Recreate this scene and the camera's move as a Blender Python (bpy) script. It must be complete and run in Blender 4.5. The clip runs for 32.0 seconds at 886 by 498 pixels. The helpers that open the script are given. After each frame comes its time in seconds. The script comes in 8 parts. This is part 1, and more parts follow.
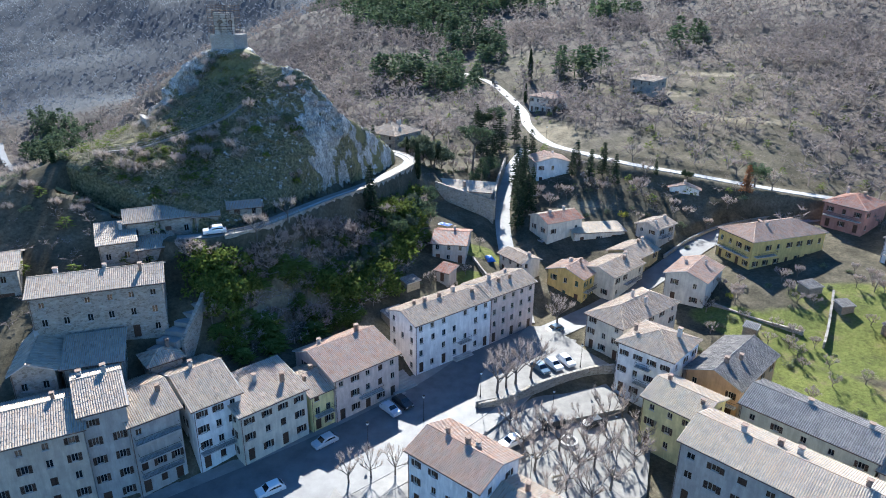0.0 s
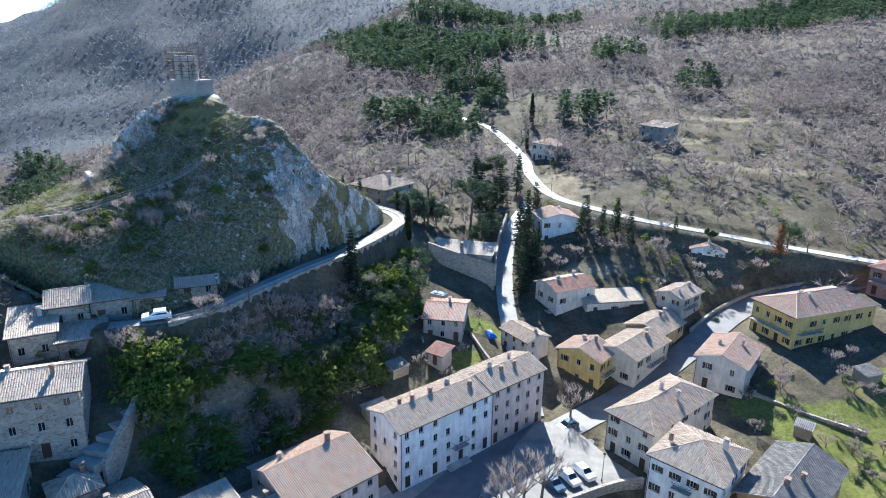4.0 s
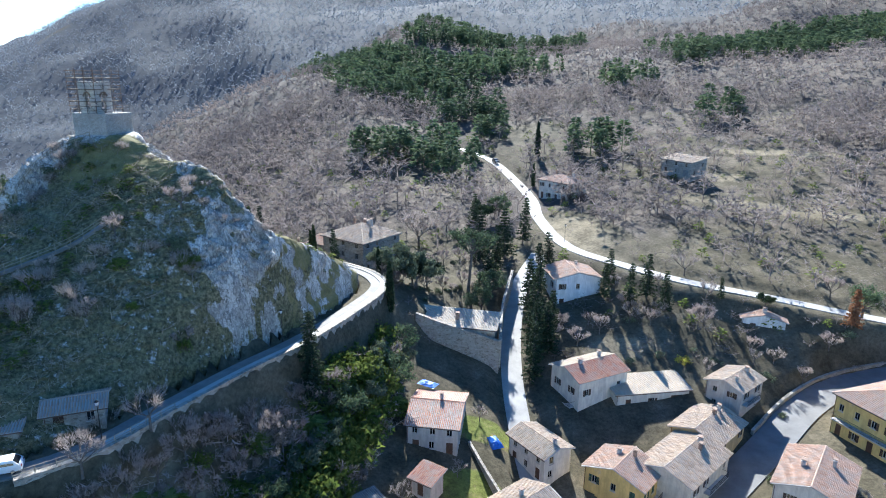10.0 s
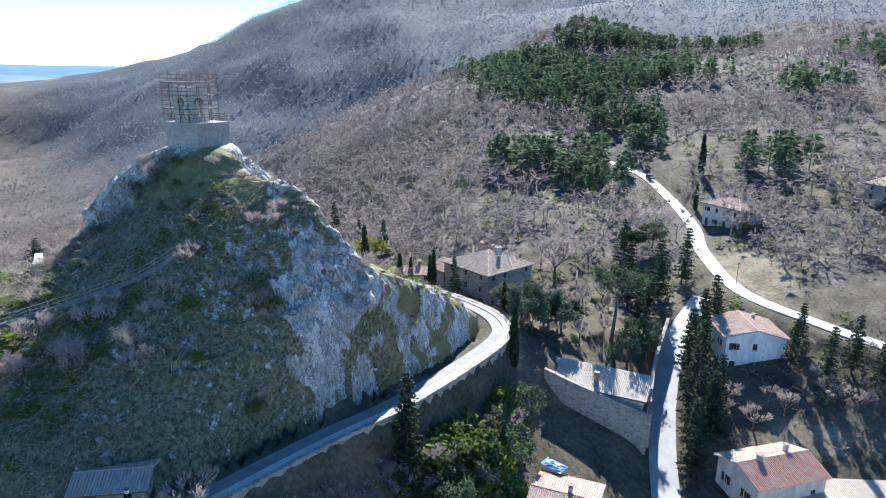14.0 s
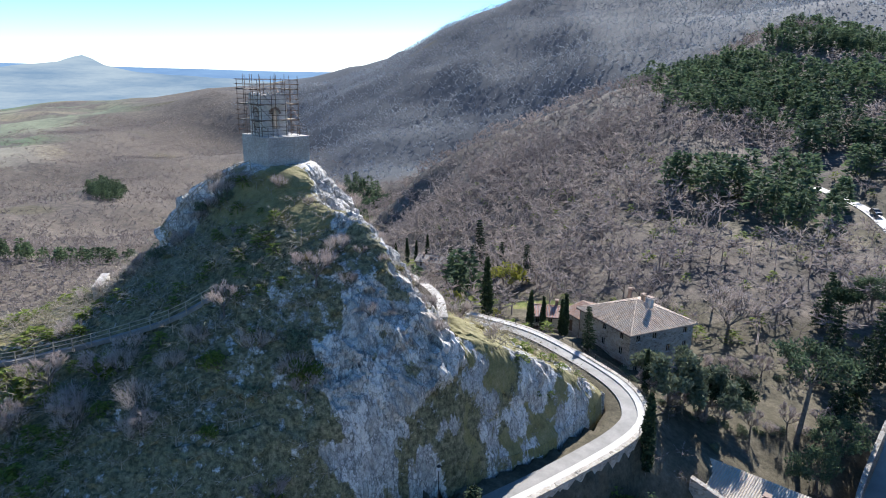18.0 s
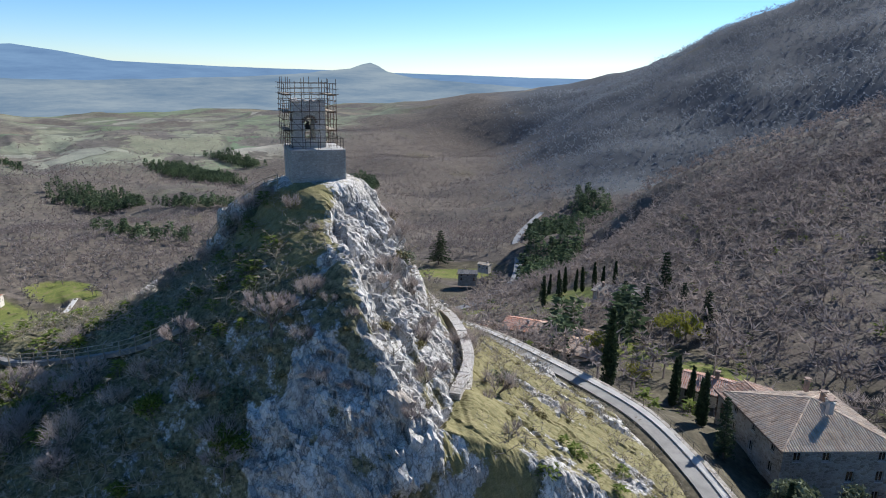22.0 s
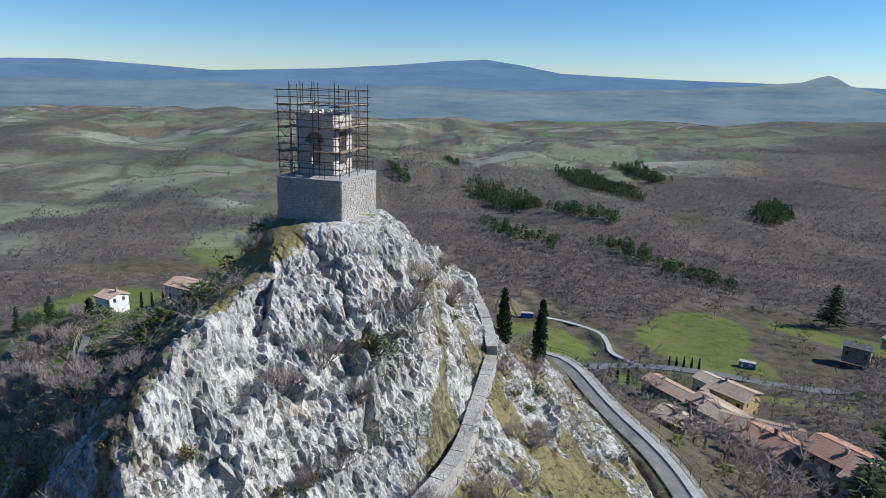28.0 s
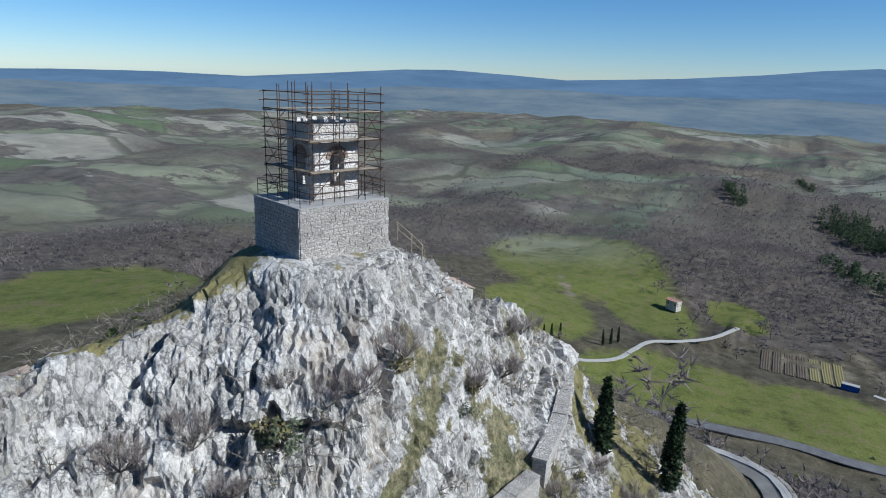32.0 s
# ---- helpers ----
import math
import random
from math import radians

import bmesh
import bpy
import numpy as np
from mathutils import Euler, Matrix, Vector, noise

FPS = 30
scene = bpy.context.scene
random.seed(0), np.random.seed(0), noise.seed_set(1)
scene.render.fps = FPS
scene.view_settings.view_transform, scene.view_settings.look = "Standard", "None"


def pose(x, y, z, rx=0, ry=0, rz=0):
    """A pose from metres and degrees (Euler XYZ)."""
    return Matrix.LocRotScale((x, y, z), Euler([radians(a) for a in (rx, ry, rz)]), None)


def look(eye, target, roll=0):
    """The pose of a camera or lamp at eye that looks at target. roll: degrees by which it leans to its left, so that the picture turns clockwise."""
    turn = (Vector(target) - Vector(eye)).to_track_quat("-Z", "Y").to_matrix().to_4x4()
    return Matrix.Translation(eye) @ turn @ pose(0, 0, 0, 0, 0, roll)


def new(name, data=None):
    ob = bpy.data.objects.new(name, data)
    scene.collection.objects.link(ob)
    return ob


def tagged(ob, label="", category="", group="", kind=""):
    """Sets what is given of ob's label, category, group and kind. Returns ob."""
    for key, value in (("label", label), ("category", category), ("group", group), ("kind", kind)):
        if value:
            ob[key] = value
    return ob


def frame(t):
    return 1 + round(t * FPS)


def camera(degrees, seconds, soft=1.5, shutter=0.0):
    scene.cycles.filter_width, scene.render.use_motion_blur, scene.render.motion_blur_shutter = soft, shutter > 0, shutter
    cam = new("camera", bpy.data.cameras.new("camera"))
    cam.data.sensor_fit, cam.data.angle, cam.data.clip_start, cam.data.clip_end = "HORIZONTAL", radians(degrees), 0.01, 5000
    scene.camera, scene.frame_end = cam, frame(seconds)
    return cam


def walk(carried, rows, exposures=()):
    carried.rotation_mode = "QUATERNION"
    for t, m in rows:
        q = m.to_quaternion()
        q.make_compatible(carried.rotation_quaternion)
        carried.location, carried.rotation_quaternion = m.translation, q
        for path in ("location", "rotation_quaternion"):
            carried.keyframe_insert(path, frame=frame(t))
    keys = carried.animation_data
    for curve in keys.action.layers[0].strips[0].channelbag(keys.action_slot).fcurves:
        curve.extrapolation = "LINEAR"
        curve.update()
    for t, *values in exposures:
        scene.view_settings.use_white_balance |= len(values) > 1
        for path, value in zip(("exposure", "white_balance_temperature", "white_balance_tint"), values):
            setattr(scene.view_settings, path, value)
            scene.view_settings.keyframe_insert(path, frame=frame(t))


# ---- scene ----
cam = camera(69.0, 32.0, 1.0)
METRES, EYE, TILT, LEAN, TURN = 190.0, 66.0, -21.0, -0.75, 0.0
ROWS = [
    (0.0, 0.0, 0.0, 0.0, -0.0, 0.0, -0.0),
    (0.5, 0.0009, 0.0132, 0.0052, 0.0, 0.23, 0.01),
    (1.0, 0.0017, 0.0266, 0.0104, -0.01, 0.63, -0.0),
    (1.5, 0.0024, 0.04, 0.0156, -0.02, 1.07, 0.01),
    (2.0, 0.003, 0.0536, 0.0207, -0.04, 1.54, -0.0),
    (2.5, 0.0036, 0.067, 0.026, -0.05, 2.01, -0.02),
    (3.0, 0.0045, 0.0802, 0.031, -0.07, 2.49, -0.04),
    (3.5, 0.0052, 0.0933, 0.036, -0.09, 2.9, -0.06),
    (5.5, 0.008, 0.1474, 0.0564, -0.15, 4.59, -0.07),
    (6.0, 0.0085, 0.1606, 0.0612, -0.15, 4.98, -0.07),
    (6.5, 0.0093, 0.1739, 0.0661, -0.15, 5.26, -0.06),
    (7.0, 0.01, 0.1872, 0.0714, -0.14, 5.25, -0.05),
    (7.5, 0.0109, 0.2005, 0.0764, -0.14, 5.26, -0.04),
    (8.0, 0.0115, 0.2138, 0.0816, -0.14, 5.25, -0.04),
    (8.5, 0.0119, 0.2274, 0.0864, -0.16, 5.27, -0.04),
    (9.0, 0.0128, 0.2404, 0.0916, -0.16, 5.26, -0.04),
    (9.5, 0.0135, 0.2536, 0.0965, -0.18, 5.26, -0.04),
    (10.0, 0.0141, 0.2671, 0.1015, -0.2, 5.26, -0.04),
    (10.5, 0.0146, 0.2803, 0.1061, -0.12, 5.28, -0.08),
    (11.0, 0.0151, 0.2936, 0.1112, 0.33, 5.27, -0.23),
    (11.5, 0.0151, 0.307, 0.1159, 1.59, 5.33, -0.69),
    (12.0, 0.0155, 0.32, 0.1209, 3.67, 5.35, -1.48),
    (12.5, 0.0156, 0.3329, 0.126, 5.73, 5.33, -2.26),
    (13.0, 0.015, 0.3464, 0.1306, 7.77, 5.33, -3.02),
    (13.5, 0.0144, 0.3597, 0.1354, 9.8, 5.27, -3.79),
    (14.0, 0.0127, 0.373, 0.1408, 11.72, 5.16, -4.52),
    (14.5, 0.0106, 0.3869, 0.1461, 13.62, 5.04, -5.23),
    (16.5, 0.0095, 0.4411, 0.1668, 20.11, 4.54, -7.71),
    (17.0, 0.0131, 0.4548, 0.172, 22.21, 4.33, -8.46),
    (17.5, 0.0176, 0.4688, 0.1774, 24.76, 4.01, -9.38),
    (18.0, 0.0229, 0.4832, 0.183, 27.27, 3.66, -10.27),
    (18.5, 0.0286, 0.498, 0.1887, 29.78, 3.25, -11.15),
    (19.0, 0.0342, 0.5133, 0.1949, 32.3, 2.78, -12.01),
    (19.5, 0.0392, 0.5292, 0.2007, 34.97, 2.3, -12.9),
    (20.0, 0.0436, 0.5453, 0.2068, 37.78, 1.73, -13.75),
    (20.5, 0.0472, 0.5614, 0.2128, 40.63, 1.1, -14.62),
    (21.0, 0.0498, 0.5774, 0.219, 43.49, 0.44, -15.46),
    (21.5, 0.0516, 0.5936, 0.2253, 46.38, -0.29, -16.27),
    (22.0, 0.0526, 0.6097, 0.2314, 49.3, -1.03, -17.01),
    (22.5, 0.053, 0.6257, 0.2378, 52.18, -1.81, -17.7),
    (23.0, 0.0524, 0.6417, 0.2442, 54.35, -2.43, -18.24),
    (23.5, 0.0512, 0.6576, 0.2506, 56.38, -3.0, -18.67),
    (24.0, 0.0495, 0.6736, 0.257, 59.21, -3.85, -19.24),
    (24.5, 0.0471, 0.6893, 0.2632, 63.02, -5.03, -19.95),
    (25.0, 0.0435, 0.705, 0.2694, 66.84, -6.25, -20.61),
    (25.5, 0.0388, 0.7207, 0.2755, 70.29, -7.4, -21.13),
    (27.5, 0.0116, 0.7795, 0.2982, 83.7, -11.99, -22.37),
    (28.0, 0.0029, 0.7931, 0.3034, 87.97, -13.5, -22.57),
    (28.5, -0.0068, 0.8062, 0.3084, 92.14, -14.99, -22.63),
    (29.0, -0.0173, 0.8185, 0.3133, 96.18, -16.45, -22.64),
    (29.5, -0.0287, 0.8302, 0.3177, 99.61, -17.68, -22.54),
    (30.0, -0.0404, 0.8412, 0.3221, 102.53, -18.7, -22.39),
    (30.5, -0.0527, 0.8518, 0.3262, 106.64, -20.13, -22.11),
    (31.0, -0.0659, 0.8616, 0.3302, 111.86, -21.96, -21.67),
    (31.5, -0.0797, 0.8704, 0.3339, 115.95, -23.36, -21.21),
    (32.0, -0.0942, 0.8785, 0.3371, 119.95, -24.66, -20.63),
]
walk(cam, [(t, pose(0, 0, EYE, TILT, LEAN, TURN) @ pose(METRES * x, METRES * y, METRES * z, 90 + pitch, roll, yaw)) for t, x, y, z, yaw, pitch, roll in ROWS],
     exposures=[(0, 1.6, 6000, 8), (7, 1.75, 5900, 7), (13, 1.75, 5900, 8), (19, 1.2, 6200, 12), (24, 0.48, 6150, 10), (28, 0.26, 5900, 8), (32, 0.06, 5700, 7)])

# ---- world and sun ----
SUN_YAW, SUN_EL = 3.0, 36.0
world = bpy.data.worlds.new("sky")
scene.world = world
world.use_nodes = True
wn = world.node_tree
sky = wn.nodes.new("ShaderNodeTexSky")
sky.sky_type, sky.sun_disc = "NISHITA", False
sky.sun_elevation, sky.sun_rotation = radians(SUN_EL), radians(-SUN_YAW)
sky.altitude, sky.air_density, sky.dust_density, sky.ozone_density = 1500, 1.0, 0.12, 6.0
deep = wn.nodes.new("ShaderNodeHueSaturation")
deep.inputs["Saturation"].default_value = 1.15
wn.links.new(sky.outputs[0], deep.inputs["Color"])
wn.links.new(deep.outputs[0], wn.nodes["Background"].inputs[0])
wn.nodes["Background"].inputs[1].default_value = 0.09
lamp = bpy.data.lights.new("sun", "SUN")
lamp.energy, lamp.angle, lamp.color = 5.0, radians(0.53), (1.0, 0.97, 0.92)
sun = new("sun", lamp)
a, e = radians(SUN_YAW), radians(SUN_EL)
sun.matrix_world = look((-math.sin(a) * math.cos(e) * 300, math.cos(a) * math.cos(e) * 300, math.sin(e) * 300), (0, 0, 0))

# ---- materials ----
def ramp(nt, fac, stops):
    r = nt.nodes.new("ShaderNodeValToRGB")
    while len(r.color_ramp.elements) < len(stops):
        r.color_ramp.elements.new(0.5)
    for el, (p, c) in zip(r.color_ramp.elements, stops):
        el.position, el.color = p, (*c, 1)
    nt.links.new(fac, r.inputs[0])
    return r.outputs[0]


def noise_tex(nt, scale, detail=6, rough=0.6, vec=None, dist=0.0):
    n = nt.nodes.new("ShaderNodeTexNoise")
    n.inputs["Scale"].default_value, n.inputs["Detail"].default_value = scale, detail
    n.inputs["Roughness"].default_value, n.inputs["Distortion"].default_value = rough, dist
    if vec is not None:
        nt.links.new(vec, n.inputs["Vector"])
    return n.outputs["Fac"]


def mix(nt, fac, a, b, mode="MIX"):
    m = nt.nodes.new("ShaderNodeMix")
    m.data_type, m.blend_type = "RGBA", mode
    for sock, v in ((m.inputs[0], fac), (m.inputs[6], a), (m.inputs[7], b)):
        if isinstance(v, (int, float)):
            sock.default_value = v
        elif isinstance(v, tuple):
            sock.default_value = (*v, 1)
        else:
            nt.links.new(v, sock)
    return m.outputs[2]


def begin(name, rough=0.8, metal=0.0):
    m = bpy.data.materials.new(name)
    m.use_nodes = True
    nt = m.node_tree
    b = nt.nodes["Principled BSDF"]
    b.inputs["Roughness"].default_value, b.inputs["Metallic"].default_value = rough, metal
    b.inputs["Specular IOR Level"].default_value = 0.3
    return m, nt, b


def coords(nt, world_space=True, scale=(1, 1, 1)):
    if world_space:
        src = nt.nodes.new("ShaderNodeNewGeometry").outputs["Position"]
    else:
        src = nt.nodes.new("ShaderNodeTexCoord").outputs["Object"]
    mp = nt.nodes.new("ShaderNodeMapping")
    mp.inputs["Scale"].default_value = scale
    nt.links.new(src, mp.inputs[0])
    return mp.outputs[0]


def bump(nt, b, height, strength=0.4, dist=0.05):
    k = nt.nodes.new("ShaderNodeBump")
    k.inputs["Strength"].default_value, k.inputs["Distance"].default_value = strength, dist
    nt.links.new(height, k.inputs["Height"])
    nt.links.new(k.outputs[0], b.inputs["Normal"])


def plain(name, col, rough=0.7, metal=0.0, var=0.25, scale=3.0, grain=25.0, world_space=True, rnd=0.0, bumps=0.25):
    """A surface with variation at two scales."""
    m, nt, b = begin(name, rough, metal)
    v = coords(nt, world_space)
    n1, n2 = noise_tex(nt, scale, 5, 0.6, v), noise_tex(nt, grain, 3, 0.6, v)
    dark, light = tuple(c * (1 - var) for c in col), tuple(min(1, c * (1 + var)) for c in col)
    c1 = ramp(nt, n1, [(0.3, dark), (0.7, light)])
    c2 = ramp(nt, n2, [(0.3, (1 - var * 0.6,) * 3), (0.7, (1, 1, 1))])
    c = mix(nt, 1.0, c1, c2, "MULTIPLY")
    if rnd:
        oi = nt.nodes.new("ShaderNodeObjectInfo").outputs["Random"]
        c = mix(nt, 1.0, c, ramp(nt, oi, [(0, (1 - rnd,) * 3), (1, (1, 1, 1))]), "MULTIPLY")
    nt.links.new(c, b.inputs["Base Color"])
    bump(nt, b, n2, bumps, 0.03)
    return m


def island(name, cols, rough=0.9, trans=0.0, patch=0.02):
    """Foliage, twigs and tiles: each loose piece takes its own tone; a broad noise shifts whole stands."""
    m, nt, b = begin(name, rough)
    b.inputs["Specular IOR Level"].default_value = 0.1
    r = nt.nodes.new("ShaderNodeNewGeometry").outputs["Random Per Island"]
    n = len(cols)
    c = ramp(nt, r, [(i / (n - 1), k) for i, k in enumerate(cols)])
    v = coords(nt)
    c = mix(nt, 1.0, c, ramp(nt, noise_tex(nt, patch, 3, 0.6, v), [(0.3, (0.62, 0.62, 0.66)), (0.7, (1.25, 1.2, 1.12))]), "MULTIPLY")
    nt.links.new(c, b.inputs["Base Color"])
    if trans:
        tr = nt.nodes.new("ShaderNodeBsdfTranslucent")
        nt.links.new(c, tr.inputs[0])
        ms = nt.nodes.new("ShaderNodeMixShader")
        ms.inputs[0].default_value = trans
        nt.links.new(b.outputs[0], ms.inputs[1])
        nt.links.new(tr.outputs[0], ms.inputs[2])
        nt.links.new(ms.outputs[0], nt.nodes["Material Output"].inputs[0])
    return m


def masonry(name, cols, mortar=(0.36, 0.33, 0.28), size=0.45, world_space=True):
    """Rubble stone wall: irregular stones with recessed joints."""
    m, nt, b = begin(name, 0.92)
    v = coords(nt, world_space, (1, 1, 1.7))
    vo = nt.nodes.new("ShaderNodeTexVoronoi")
    vo.inputs["Scale"].default_value = 1 / size
    nt.links.new(v, vo.inputs["Vector"])
    ed = nt.nodes.new("ShaderNodeTexVoronoi")
    ed.feature = "DISTANCE_TO_EDGE"
    ed.inputs["Scale"].default_value = 1 / size
    nt.links.new(v, ed.inputs["Vector"])
    sep = nt.nodes.new("ShaderNodeSeparateColor")
    nt.links.new(vo.outputs["Color"], sep.inputs[0])
    c = ramp(nt, sep.outputs[0], [(i / (len(cols) - 1), k) for i, k in enumerate(cols)])
    c = mix(nt, 1.0, c, ramp(nt, noise_tex(nt, 0.35, 5, 0.6, v), [(0.3, (0.66, 0.64, 0.62)), (0.7, (1.1, 1.08, 1.05))]), "MULTIPLY")
    joint = ramp(nt, ed.outputs["Distance"], [(0.02, (1, 1, 1)), (0.09, (0, 0, 0))])
    c = mix(nt, joint, c, mortar)
    nt.links.new(c, b.inputs["Base Color"])
    bump(nt, b, ramp(nt, ed.outputs["Distance"], [(0.0, (0, 0, 0)), (0.14, (1, 1, 1))]), 0.7, 0.06)
    return m


def stucco(name, col, stain=0.2):
    """Old render: blotches, runs of dirt, patches worn to grey."""
    m, nt, b = begin(name, 0.9)
    v, run = coords(nt), coords(nt, True, (1, 1, 0.18))
    c1 = ramp(nt, noise_tex(nt, 0.6, 6, 0.65, v), [(0.3, tuple(k * 0.82 for k in col)), (0.68, tuple(min(1, k * 1.08) for k in col))])
    dirt = ramp(nt, noise_tex(nt, 1.4, 5, 0.7, run), [(0.42, (1 - stain, 1 - stain, 1 - stain * 0.95)), (0.62, (1, 1, 1))])
    c = mix(nt, 1.0, c1, dirt, "MULTIPLY")
    c = mix(nt, ramp(nt, noise_tex(nt, 0.33, 6, 0.75, v), [(0.62, (0, 0, 0)), (0.7, (0.6, 0.6, 0.6))]), c, (0.33, 0.31, 0.28))
    nt.links.new(c, b.inputs["Base Color"])
    bump(nt, b, noise_tex(nt, 9, 4, 0.7, v), 0.25, 0.03)
    return m


def tile_mat(name, cols):
    """Fired clay tiles: a tone for each tile, lichen in patches."""
    m, nt, b = begin(name, 0.88)
    r = nt.nodes.new("ShaderNodeNewGeometry").outputs["Random Per Island"]
    c = ramp(nt, r, [(i / (len(cols) - 1), k) for i, k in enumerate(cols)])
    v = coords(nt)
    c = mix(nt, ramp(nt, noise_tex(nt, 0.7, 6, 0.7, v), [(0.45, (0, 0, 0)), (0.66, (0.75, 0.75, 0.75))]), c, (0.33, 0.3, 0.26))
    c = mix(nt, ramp(nt, noise_tex(nt, 6, 4, 0.7, v), [(0.55, (0, 0, 0)), (0.75, (0.6, 0.6, 0.6))]), c, (0.42, 0.39, 0.33))
    nt.links.new(c, b.inputs["Base Color"])
    bump(nt, b, noise_tex(nt, 14, 3, 0.6, v), 0.3, 0.02)
    return m


M = {}
M["stone_wall"] = masonry("rubble_stone", [(0.23, 0.2, 0.16), (0.34, 0.3, 0.25), (0.44, 0.41, 0.36), (0.3, 0.27, 0.24)])
M["castle_stone"] = masonry("tower_stone", [(0.4, 0.37, 0.33), (0.52, 0.49, 0.44), (0.6, 0.57, 0.52), (0.46, 0.42, 0.37)], (0.36, 0.33, 0.29), 0.22)
M["tower_face"] = masonry("pale_ashlar", [(0.62, 0.57, 0.51), (0.74, 0.69, 0.63), (0.8, 0.76, 0.71)], (0.55, 0.51, 0.46), 0.3)
for key, col in (("white", (0.8, 0.78, 0.74)), ("cream", (0.62, 0.56, 0.45)), ("beige", (0.47, 0.41, 0.33)), ("pink", (0.62, 0.49, 0.42)),
                 ("yellow", (0.66, 0.47, 0.17)), ("ochre", (0.55, 0.4, 0.2)), ("orange", (0.56, 0.35, 0.2)), ("green", (0.5, 0.51, 0.4)),
                 ("grey", (0.42, 0.39, 0.35)), ("redhouse", (0.42, 0.22, 0.17)), ("pale", (0.62, 0.57, 0.48)), ("lemon", (0.68, 0.58, 0.28))):
    M[key] = stucco("render_" + key, col)
OLD = [(0.27, 0.2, 0.14), (0.44, 0.33, 0.235), (0.56, 0.43, 0.31), (0.36, 0.27, 0.2), (0.5, 0.4, 0.3)]
RED = [(0.36, 0.15, 0.09), (0.44, 0.2, 0.12), (0.5, 0.26, 0.17), (0.32, 0.14, 0.1)]
TERRA = [(0.36, 0.22, 0.15), (0.45, 0.28, 0.19), (0.5, 0.34, 0.25), (0.38, 0.26, 0.2)]
DARK = [(0.13, 0.12, 0.11), (0.17, 0.155, 0.14), (0.2, 0.18, 0.165), (0.15, 0.14, 0.13)]
PALE = [(0.46, 0.36, 0.26), (0.54, 0.43, 0.31), (0.5, 0.39, 0.28), (0.58, 0.48, 0.36)]
M["t_old"], M["t_red"], M["t_terra"], M["t_dark"], M["t_pale"] = (tile_mat("tiles_" + k, c) for k, c in
    (("old", OLD), ("red", RED), ("terra", TERRA), ("dark", DARK), ("pale", PALE)))
M["frame"] = plain("painted_frame", (0.42, 0.38, 0.33), 0.5)
M["pane"], _nt, _b = begin("window_glass", 0.06)
_b.inputs["Base Color"].default_value, _b.inputs["Specular IOR Level"].default_value = (0.012, 0.014, 0.017, 1), 0.6
M["shutter_b"] = plain("brown_shutter", (0.07, 0.04, 0.027), 0.6, rnd=0.4)
M["shutter_g"] = plain("green_shutter", (0.05, 0.1, 0.07), 0.6, rnd=0.4)
M["door"] = plain("brown_door", (0.1, 0.055, 0.035), 0.6, rnd=0.4)
M["metal_door"] = plain("grey_metal_door", (0.28, 0.28, 0.27), 0.5, rnd=0.3)
M["iron"] = plain("dark_iron", (0.05, 0.045, 0.04), 0.55, 0.6)
M["rust"] = plain("rusty_tube", (0.13, 0.085, 0.06), 0.6, 0.5, 0.4)
M["plank"] = plain("scaffold_plank", (0.3, 0.25, 0.18), 0.8, 0, 0.3)
M["concrete"] = plain("concrete", (0.42, 0.4, 0.37), 0.9, 0, 0.2, 0.8)
M["gutter"] = plain("copper_gutter", (0.16, 0.1, 0.075), 0.45, 0.6)
M["brick"] = plain("chimney_brick", (0.27, 0.195, 0.15), 0.9, 0, 0.3, 2)
M["bark"] = plain("bark", (0.15, 0.125, 0.105), 0.95, 0, 0.35, 2)
M["asphalt"] = plain("asphalt", (0.16, 0.156, 0.15), 0.62, 0, 0.25, 0.35, 12)
M["worn_asphalt"] = plain("worn_asphalt", (0.21, 0.197, 0.176), 0.78, 0, 0.28, 0.4, 8)
M["lane"] = plain("pale_concrete_lane", (0.33, 0.315, 0.29), 0.75, 0, 0.16, 0.4, 8)
M["gravel"] = plain("white_gravel", (0.44, 0.415, 0.375), 0.95, 0, 0.14, 0.6, 10)
M["paving"] = plain("paving", (0.29, 0.275, 0.25), 0.85, 0, 0.18, 0.5, 6)
M["twig"] = island("bare_twigs", [(0.27, 0.23, 0.205), (0.38, 0.325, 0.29), (0.48, 0.42, 0.375), (0.33, 0.285, 0.255)], trans=0.35)
M["woodtwig"] = island("winter_wood", [(0.16, 0.138, 0.126), (0.235, 0.204, 0.189), (0.315, 0.275, 0.255), (0.19, 0.164, 0.154)], trans=0.4, patch=0.012)
# Twig tones pulled to pale blue-grey: distance haze put into the colour.
M["hazed_wood"] = island("haze_blue_wood", [(0.17, 0.192, 0.22), (0.24, 0.267, 0.3), (0.31, 0.34, 0.378), (0.195, 0.22, 0.25)], trans=0.4, patch=0.006)
M["scrubtwig"] = island("scrub_twigs", [(0.22, 0.2, 0.15), (0.3, 0.265, 0.21), (0.38, 0.33, 0.27), (0.2, 0.2, 0.13)], trans=0.35)
M["leaf_dark"] = island("dark_needles", [(0.025, 0.04, 0.022), (0.042, 0.064, 0.032), (0.062, 0.09, 0.043)], trans=0.15)
M["leaf_pine"] = island("pine_needles", [(0.05, 0.078, 0.046), (0.085, 0.125, 0.068), (0.13, 0.175, 0.088)], trans=0.3)
M["ivy"] = island("ivy_leaves", [(0.08, 0.115, 0.025), (0.13, 0.17, 0.036), (0.2, 0.24, 0.06)], trans=0.35)
M["olive"] = island("grey_green_leaves", [(0.1, 0.12, 0.075), (0.15, 0.18, 0.105), (0.21, 0.235, 0.15)], trans=0.2)
